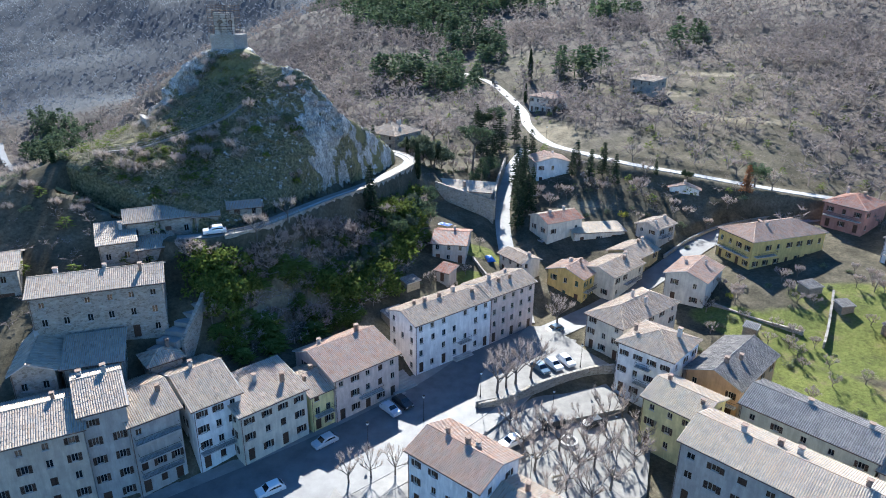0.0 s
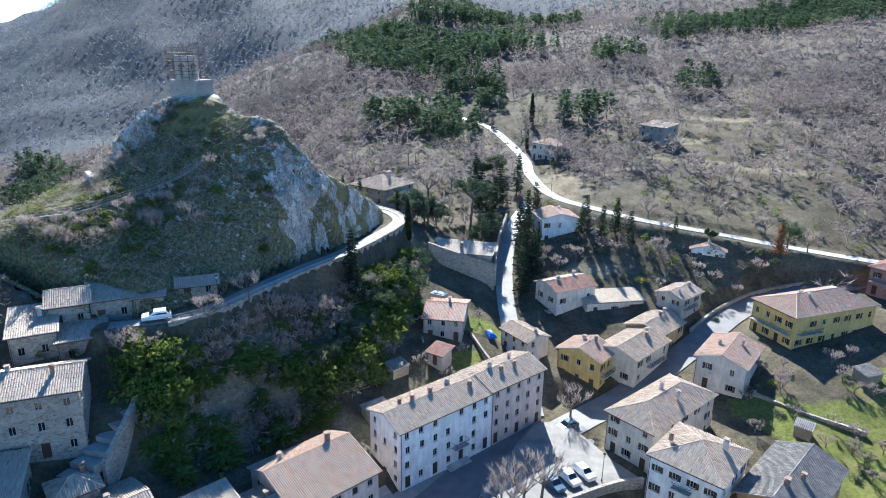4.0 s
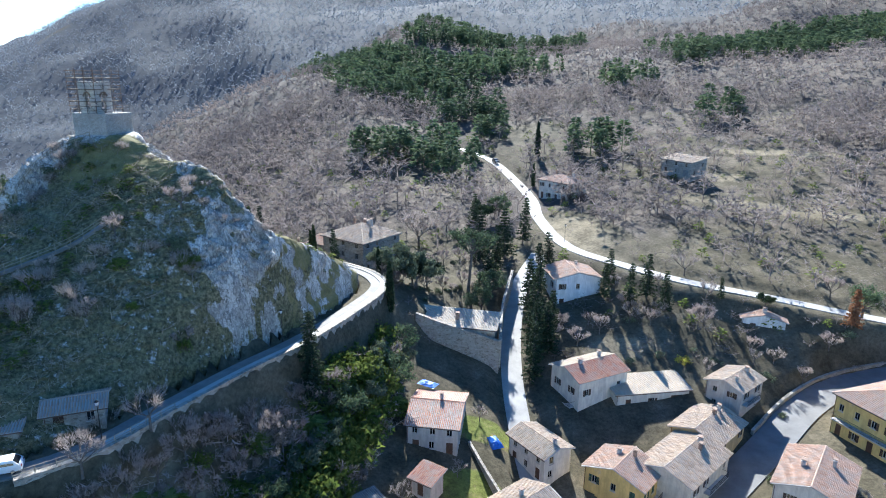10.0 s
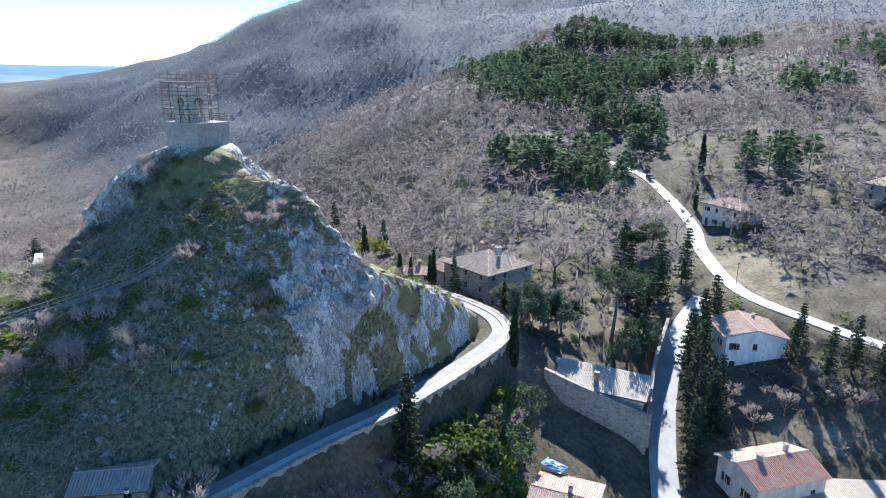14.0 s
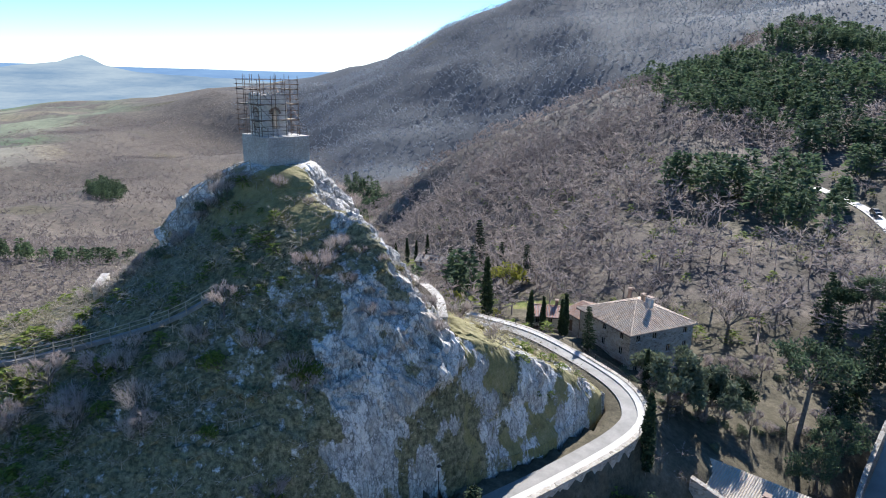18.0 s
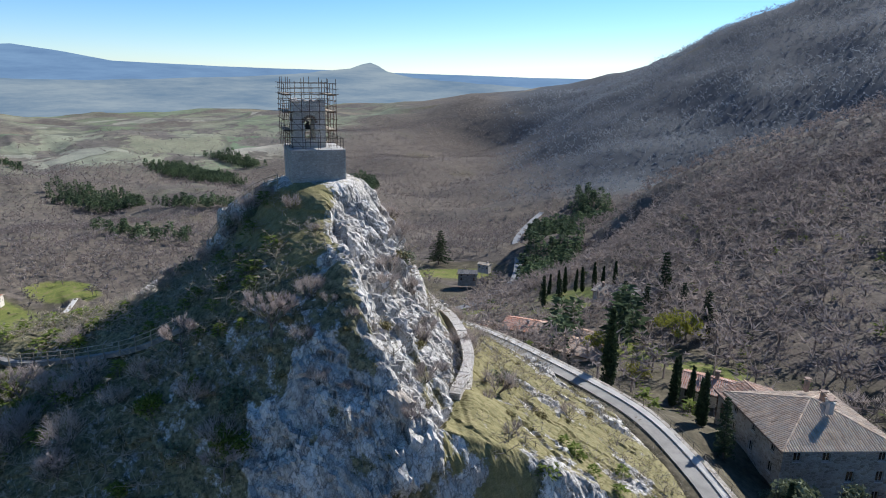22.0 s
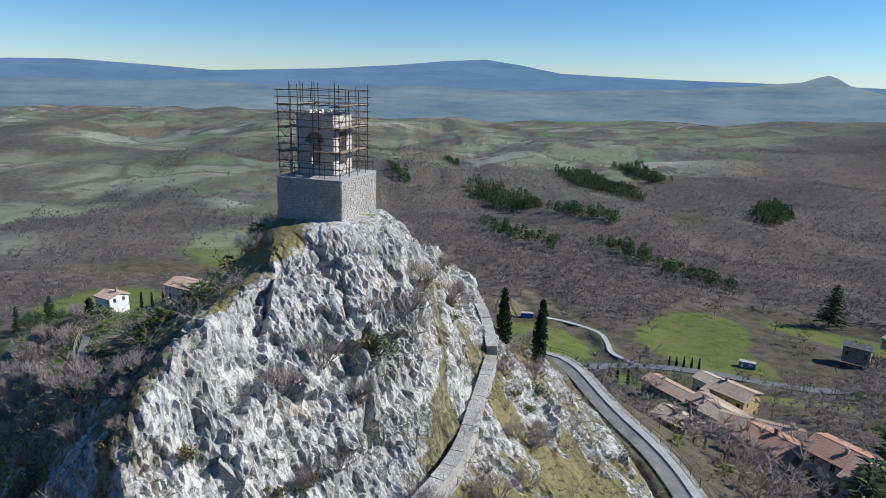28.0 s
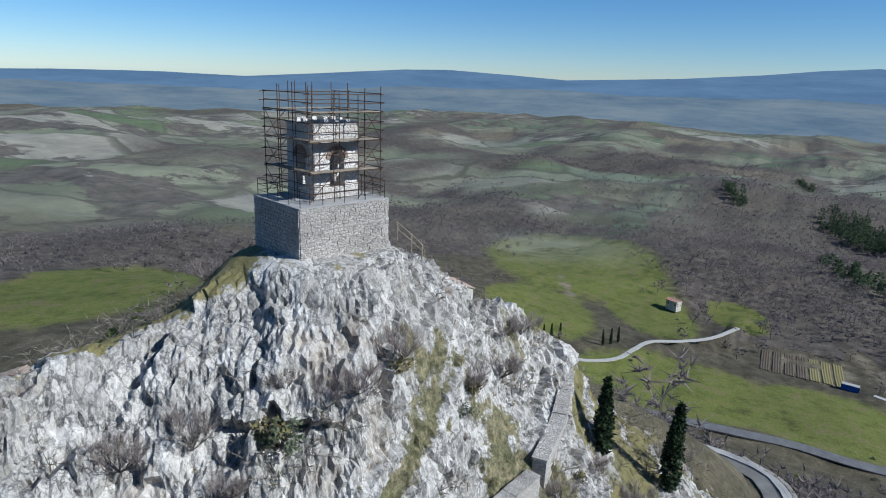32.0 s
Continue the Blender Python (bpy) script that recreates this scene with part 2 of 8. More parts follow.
M["yellowbush"] = island("yellow_blossom", [(0.3, 0.3, 0.05), (0.4, 0.38, 0.07), (0.24, 0.26, 0.05)], trans=0.3)
M["rosytwig"] = island("rosy_twigs", [(0.3, 0.25, 0.228), (0.39, 0.333, 0.305), (0.47, 0.41, 0.375), (0.34, 0.29, 0.27)], trans=0.3)
M["ivybright"] = island("cliff_ivy_leaves", [(0.13, 0.18, 0.04), (0.19, 0.25, 0.06), (0.27, 0.32, 0.1)], trans=0.35)
M["willowleaf"] = island("willow_leaves", [(0.3, 0.3, 0.05), (0.38, 0.37, 0.07), (0.25, 0.27, 0.05)], trans=0.4)
M["drygrass"] = island("dry_grass", [(0.2, 0.17, 0.08), (0.28, 0.24, 0.12), (0.15, 0.16, 0.06)], trans=0.2)
M["russet"] = island("russet_leaves", [(0.22, 0.1, 0.05), (0.28, 0.14, 0.07), (0.18, 0.09, 0.05)], trans=0.2)
M["tarp"] = plain("blue_tarp", (0.03, 0.14, 0.5), 0.4)
M["tyre"] = plain("tyre_rubber", (0.02, 0.02, 0.02), 0.8)
M["rim"] = plain("alloy_rim", (0.45, 0.45, 0.46), 0.3, 0.8)
M["lampglass"] = plain("lamp_glass", (0.6, 0.6, 0.6), 0.2)
for key, col in (("car_white", (0.75, 0.75, 0.74)), ("car_silver", (0.42, 0.46, 0.5)), ("car_blue", (0.06, 0.11, 0.16)), ("car_dark", (0.04, 0.045, 0.05)), ("car_red", (0.25, 0.03, 0.03))):
    M[key] = plain(key + "_paint", col, 0.25, 0.1, 0.04)


def rock_material():
    m, nt, b = begin("limestone", 0.9)
    v = coords(nt)
    tall = coords(nt, True, (1, 1, 0.55))
    tall.node.inputs["Rotation"].default_value = (0.55, 0.35, 0.3)
    c = ramp(nt, noise_tex(nt, 0.4, 9, 0.74, tall), [(0.3, (0.19, 0.173, 0.148)), (0.42, (0.35, 0.326, 0.287)), (0.52, (0.5, 0.47, 0.42)), (0.66, (0.62, 0.588, 0.53))])
    c = mix(nt, 0.75, c, ramp(nt, noise_tex(nt, 3.2, 7, 0.75, tall), [(0.34, (0.6, 0.6, 0.6)), (0.46, (1.0, 1.0, 1.0)), (0.66, (1.12, 1.11, 1.1))]), "MULTIPLY")
    for scale, wide, dark in ((0.4, 0.02, 0.8), (1.1, 0.03, 0.62), (3.0, 0.042, 0.4)):
        crack = ramp(nt, noise_tex(nt, scale, 6, 0.62, tall), [(0.5 - wide, (0, 0, 0)), (0.5, (dark, dark, dark)), (0.5 + wide, (0, 0, 0))])
        c = mix(nt, crack, c, (0.06, 0.058, 0.055))
    c = mix(nt, ramp(nt, noise_tex(nt, 0.22, 6, 0.75, v), [(0.56, (0, 0, 0)), (0.68, (0.55, 0.55, 0.55))]), c, (0.3, 0.23, 0.16))
    at = nt.nodes.new("ShaderNodeAttribute")
    at.attribute_name = "zone"
    sp = nt.nodes.new("ShaderNodeSeparateColor")
    nt.links.new(at.outputs["Color"], sp.inputs[0])
    n = noise_tex(nt, 0.75, 9, 0.74, v)
    fine = noise_tex(nt, 7.0, 5, 0.75, v)
    grass = ramp(nt, n, [(0.3, (0.11, 0.1, 0.045)), (0.5, (0.2, 0.175, 0.075)), (0.7, (0.28, 0.23, 0.12))])
    grass = mix(nt, 0.8, grass, ramp(nt, fine, [(0.3, (0.45, 0.45, 0.4)), (0.7, (1.15, 1.15, 1.1))]), "MULTIPLY")
    scrub = ramp(nt, n, [(0.3, (0.085, 0.088, 0.045)), (0.5, (0.16, 0.145, 0.085)), (0.75, (0.26, 0.215, 0.15))])
    scrub = mix(nt, 0.8, scrub, ramp(nt, fine, [(0.3, (0.45, 0.45, 0.4)), (0.7, (1.2, 1.2, 1.1))]), "MULTIPLY")
    scrub = mix(nt, 1.0, scrub, ramp(nt, noise_tex(nt, 1.9, 6, 0.75, v), [(0.38, (0.35, 0.38, 0.3)), (0.52, (1.0, 1.0, 0.95)), (0.66, (1.75, 1.65, 1.5))]), "MULTIPLY")

    def edge(sock):
        add = nt.nodes.new("ShaderNodeMath")
        add.operation = "ADD"
        sub = nt.nodes.new("ShaderNodeMath")
        sub.operation = "MULTIPLY_ADD"
        nt.links.new(n, sub.inputs[0])
        sub.inputs[1].default_value, sub.inputs[2].default_value = 1.5, -0.75
        nt.links.new(sock, add.inputs[0])
        nt.links.new(sub.outputs[0], add.inputs[1])
        return ramp(nt, add.outputs[0], [(0.44, (0, 0, 0)), (0.56, (1, 1, 1))])
    c = mix(nt, edge(sp.outputs[1]), c, scrub)
    c = mix(nt, edge(sp.outputs[0]), c, grass)
    nt.links.new(c, b.inputs["Base Color"])
    bump(nt, b, noise_tex(nt, 3.2, 7, 0.62, tall), 0.45, 0.12)
    return m


def ground_material():
    """zone: red = green meadow, green = winter wood floor, blue = pale dry ground or rock."""
    m, nt, b = begin("ground", 0.95)
    b.inputs["Specular IOR Level"].default_value = 0.1
    v = coords(nt)
    at = nt.nodes.new("ShaderNodeAttribute")
    at.attribute_name = "zone"
    sp = nt.nodes.new("ShaderNodeSeparateColor")
    nt.links.new(at.outputs["Color"], sp.inputs[0])
    big, mid, fine = noise_tex(nt, 0.012, 6, 0.6, v), noise_tex(nt, 0.16, 7, 0.7, v), noise_tex(nt, 1.6, 6, 0.75, v)
    base = ramp(nt, mid, [(0.3, (0.055, 0.049, 0.033)), (0.45, (0.094, 0.082, 0.055)), (0.58, (0.137, 0.118, 0.082)), (0.72, (0.195, 0.167, 0.122))])
    meadow = ramp(nt, noise_tex(nt, 0.14, 10, 0.78, v), [(0.32, (0.085, 0.08, 0.035)), (0.44, (0.13, 0.15, 0.04)), (0.53, (0.17, 0.185, 0.05)), (0.6, (0.19, 0.165, 0.08)), (0.72, (0.25, 0.2, 0.12))])
    wood = ramp(nt, mid, [(0.3, (0.066, 0.056, 0.048)), (0.5, (0.118, 0.1, 0.084)), (0.7, (0.2, 0.166, 0.136))])
    pale = ramp(nt, mid, [(0.3, (0.15, 0.125, 0.085)), (0.55, (0.23, 0.195, 0.135)), (0.75, (0.3, 0.265, 0.2))])

    def edge(sock):
        k = nt.nodes.new("ShaderNodeMath")
        k.operation = "MULTIPLY_ADD"
        nt.links.new(mid, k.inputs[0])
        k.inputs[1].default_value = 0.5
        nt.links.new(sock, k.inputs[2])
        return ramp(nt, k.outputs[0], [(0.66, (0, 0, 0)), (0.84, (1, 1, 1))])
    # Woodland floor far up the mountain gets the same haze blue in its colour.
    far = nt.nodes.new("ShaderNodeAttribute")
    far.attribute_name = "hazed_wood"
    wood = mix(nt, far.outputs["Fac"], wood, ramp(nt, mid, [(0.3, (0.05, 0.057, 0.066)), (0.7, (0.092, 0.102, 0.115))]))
    c = mix(nt, edge(sp.outputs[1]), base, wood)
    c = mix(nt, edge(sp.outputs[0]), c, meadow)
    c = mix(nt, edge(sp.outputs[2]), c, pale)
    wv = nt.nodes.new("ShaderNodeVectorMath")
    wv.operation = "MULTIPLY_ADD"
    nz = nt.nodes.new("ShaderNodeTexNoise")
    nz.inputs["Scale"].default_value, nz.inputs["Detail"].default_value = 0.008, 5
    nt.links.new(v, nz.inputs["Vector"])
    nt.links.new(nz.outputs["Color"], wv.inputs[0])
    wv.inputs[1].default_value = (90, 90, 0)
    nt.links.new(v, wv.inputs[2])
    flat2 = nt.nodes.new("ShaderNodeMapping")
    flat2.inputs["Scale"].default_value = (1, 0.6, 0)
    flat2.inputs["Rotation"].default_value = (0, 0, 0.6)
    nt.links.new(wv.outputs[0], flat2.inputs["Vector"])
    cell, rim = nt.nodes.new("ShaderNodeTexVoronoi"), nt.nodes.new("ShaderNodeTexVoronoi")
    rim.feature = "DISTANCE_TO_EDGE"
    for q in (cell, rim):
        q.inputs["Scale"].default_value = 0.0065
        nt.links.new(flat2.outputs[0], q.inputs["Vector"])
    sc = nt.nodes.new("ShaderNodeSeparateColor")
    nt.links.new(cell.outputs["Color"], sc.inputs[0])
    # Field colours, shifted a little cooler to hold distance haze.
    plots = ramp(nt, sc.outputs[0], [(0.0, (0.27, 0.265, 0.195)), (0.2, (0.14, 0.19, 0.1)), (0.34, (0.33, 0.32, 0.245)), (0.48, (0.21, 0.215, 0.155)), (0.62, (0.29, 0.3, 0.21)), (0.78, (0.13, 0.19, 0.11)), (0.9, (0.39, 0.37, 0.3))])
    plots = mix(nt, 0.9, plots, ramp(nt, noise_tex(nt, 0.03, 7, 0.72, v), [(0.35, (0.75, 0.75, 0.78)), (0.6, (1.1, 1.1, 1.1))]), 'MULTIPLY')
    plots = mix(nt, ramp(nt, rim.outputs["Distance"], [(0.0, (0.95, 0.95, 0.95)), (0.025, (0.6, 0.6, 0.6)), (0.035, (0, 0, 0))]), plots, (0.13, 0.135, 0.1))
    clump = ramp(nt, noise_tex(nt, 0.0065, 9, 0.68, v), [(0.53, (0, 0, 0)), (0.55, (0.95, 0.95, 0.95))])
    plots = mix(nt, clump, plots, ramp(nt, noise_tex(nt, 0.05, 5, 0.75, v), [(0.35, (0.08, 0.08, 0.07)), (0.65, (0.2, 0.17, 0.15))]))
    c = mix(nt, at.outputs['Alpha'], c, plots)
    c = mix(nt, 1.0, c, ramp(nt, fine, [(0.3, (0.5, 0.5, 0.5)), (0.7, (1.25, 1.25, 1.22))]), "MULTIPLY")
    c = mix(nt, 1.0, c, ramp(nt, big, [(0.3, (0.8, 0.8, 0.82)), (0.7, (1.12, 1.1, 1.05))]), "MULTIPLY")
    nt.links.new(c, b.inputs["Base Color"])
    bump(nt, b, fine, 0.5, 0.25)
    return m


M["rock"], M["ground"] = rock_material(), ground_material()

M["soil"] = stucco("dug_soil", (0.12, 0.09, 0.06))

from mathutils.geometry import delaunay_2d_cdt


# ---- small mesh tools ----
class Mesh:
    """Collects faces for one mesh."""

    def __init__(self):
        self.v, self.f = [], []

    def poly(self, pts):
        n = len(self.v)
        self.v += [tuple(p) for p in pts]
        self.f.append(tuple(range(n, n + len(pts))))

    def box(self, x0, y0, z0, x1, y1, z1, m=None):
        c = [(x, y, z) for z in (z0, z1) for x, y in ((x0, y0), (x1, y0), (x1, y1), (x0, y1))]
        if m is not None:
            c = [tuple(m @ Vector(p)) for p in c]
        n = len(self.v)
        self.v += c
        self.f += [tuple(n + i for i in q) for q in ((3, 2, 1, 0), (4, 5, 6, 7), (0, 1, 5, 4), (1, 2, 6, 5), (2, 3, 7, 6), (3, 0, 4, 7))]

    def tube(self, a, b, r0, r1, n=6, cap=False):
        a, b = Vector(a), Vector(b)
        q = (b - a).to_track_quat("Z", "Y").to_matrix()
        k = len(self.v)
        for p, r in ((a, r0), (b, r1)):
            for i in range(n):
                t = 2 * math.pi * i / n
                self.v.append(tuple(p + q @ Vector((math.cos(t) * r, math.sin(t) * r, 0))))
        for i in range(n):
            j = (i + 1) % n
            self.f.append((k + i, k + j, k + n + j, k + n + i))
        if cap:
            self.f.append(tuple(k + n + i for i in range(n)))
            self.f.append(tuple(k + i for i in reversed(range(n))))

    def lathe(self, prof, n=10, m=None):
        """prof: (radius, z) from bottom to top."""
        k = len(self.v)
        for r, z in prof:
            for i in range(n):
                p = Vector((math.cos(2 * math.pi * i / n) * r, math.sin(2 * math.pi * i / n) * r, z))
                self.v.append(tuple(m @ p if m is not None else p))
        for s in range(len(prof) - 1):
            for i in range(n):
                j = (i + 1) % n
                self.f.append((k + s * n + i, k + s * n + j, k + s * n + n + j, k + s * n + n + i))
        self.f.append(tuple(k + (len(prof) - 1) * n + i for i in range(n)))

    def data(self, name, mat=None, smooth=False):
        me = bpy.data.meshes.new(name)
        me.from_pydata(self.v, [], self.f)
        if mat:
            me.materials.append(mat)
        if smooth:
            me.polygons.foreach_set("use_smooth", [True] * len(me.polygons))
        me.update()
        return me


def array_mesh(name, v, f, mat, smooth=False):
    """A mesh from an array of places and an array of triangles or quads."""
    me = bpy.data.meshes.new(name)
    n, k = f.shape
    me.vertices.add(len(v))
    me.vertices.foreach_set("co", np.asarray(v, np.float32).ravel())
    me.loops.add(n * k)
    me.loops.foreach_set("vertex_index", np.asarray(f, np.int32).ravel())
    me.polygons.add(n)
    me.polygons.foreach_set("loop_start", np.arange(0, n * k, k, dtype=np.int32))
    me.polygons.foreach_set("use_smooth", np.full(n, bool(smooth)))
    me.update(calc_edges=True)
    me.materials.append(mat)
    return me


def part(name, mesh, mat, parent, label="", m=None, smooth=False):
    """One mesh object under a thing or under a part."""
    me = mesh if isinstance(mesh, bpy.types.Mesh) else mesh.data(name, mat, smooth)
    ob = new(name, me)
    ob.parent = parent
    if m is not None:
        ob.matrix_local = m
    if label:
        ob["label"] = label
    return ob


def thing(name, m, label, category, group="", kind=""):
    """An empty at the base of a thing, to carry its parts."""
    ob = new(name)
    ob.matrix_world = m
    ob.empty_display_size = 0.3
    return tagged(ob, label, category, group, kind)


def solid(name, mesh, mat, label, category, m=None, group="", kind="", smooth=False):
    ob = new(name, mesh if isinstance(mesh, bpy.types.Mesh) else mesh.data(name, mat, smooth))
    if m is not None:
        ob.matrix_world = m
    return tagged(ob, label, category, group, kind)


# ---- noise on arrays ----
def lattice(ix, iy, seed):
    h = (ix.astype(np.int64) * 374761393 + iy.astype(np.int64) * 668265263 + seed * 144269504) & 0xFFFFFFFF
    h = ((h ^ (h >> 13)) * 1274126177) & 0xFFFFFFFF
    return ((h ^ (h >> 16)) & 0xFFFF) / 65535.0


def vnoise(x, y, seed=0):
    ix, iy = np.floor(x), np.floor(y)
    fx, fy = x - ix, y - iy
    fx, fy = fx * fx * (3 - 2 * fx), fy * fy * (3 - 2 * fy)
    a, b = lattice(ix, iy, seed), lattice(ix + 1, iy, seed)
    c, d = lattice(ix, iy + 1, seed), lattice(ix + 1, iy + 1, seed)
    return (a + (b - a) * fx) * (1 - fy) + (c + (d - c) * fx) * fy


def fbm(x, y, scale, octaves=5, seed=0, gain=0.5):
    s, amp, tot = 0, 1.0, 0
    for o in range(octaves):
        s = s + amp * (vnoise(x / scale * 2 ** o + 17.3 * o, y / scale * 2 ** o - 9.1 * o, seed + o) - 0.5)
        tot += amp
        amp *= gain
    return s / tot * 2


def ridged(x, y, scale, octaves=5, seed=0):
    s, amp, tot = 0, 1.0, 0
    for o in range(octaves):
        s = s + amp * (1 - np.abs(2 * vnoise(x / scale * 2 ** o + 5.7 * o, y / scale * 2 ** o + 3.1 * o, seed + o) - 1) * 2)
        tot += amp
        amp *= 0.5
    return s / tot


# ---- the lie of the land: break lines of (x, y, height) ----
SQUARE = [(-62, 48, -1.5), (-22, 76, -0.5), (0, 95, 0), (13, 112, 0), (20, 124, 0.3)]
LANE = [(19, 126, 0.5), (18.5, 136, 2.6), (17.2, 150, 6), (17, 166, 9.6), (18.6, 182, 13.5), (22, 197, 17.5), (28, 210, 21)]
STREET = [(22, 121, 0.2), (37, 131.5, 1.7), (50, 142, 4), (59, 149.5, 6), (69, 158, 8), (80, 164, 9.6), (96, 166, 12), (112, 167, 14)]
ROAD = [(140, 158, 15.5), (112, 167, 17), (89, 176, 18.5), (73, 182.5, 20), (57, 188, 21.5), (45, 197, 22.5), (35, 211, 23), (31.5, 236, 24.3), (32.2, 256, 25.6), (29, 280, 28), (22.5, 308, 31), (10, 330, 33)]
UPPER = [(-47, 108, 26), (-40, 110.5, 26), (-34.5, 115.5, 26), (-30, 124, 26), (-24.3, 134.5, 26), (-18, 144.7, 26), (-12, 158, 26), (-9, 167, 26), (-9.3, 172, 26), (-12.5, 177, 26.2), (-20, 182, 26.5), (-30, 186, 27), (-45, 187.5, 27), (-58, 187.5, 27), (-70, 185, 26.8), (-84.5, 183, 26), (-88.5, 179, 25.7), (-90.5, 171, 25), (-91, 160, 24.5)]
VALLEY_ROAD = [(-208, 150, -33), (-212, 178, -34), (-214, 194, -34.5), (-213, 213, -35), (-218, 244, -36.5), (-214, 268, -37), (-203, 303, -38), (-207, 328, -38.5), (-222, 360, -40), (-260, 402, -44), (-300, 440, -46), (-345, 500, -50), (-400, 580, -56)]
GARDEN_LANE = [(-219, 244, -36.4), (-233, 239, -38), (-250, 242, -41), (-268, 243, -43.5), (-282, 232, -44.2), (-287, 222, -44)]
TRACK = [(-236, 118, -34), (-244, 127, -36), (-254, 134, -37.2), (-270, 137, -38.8), (-285, 141, -40), (-298, 152, -42), (-315, 163, -44), (-340, 172, -46)]
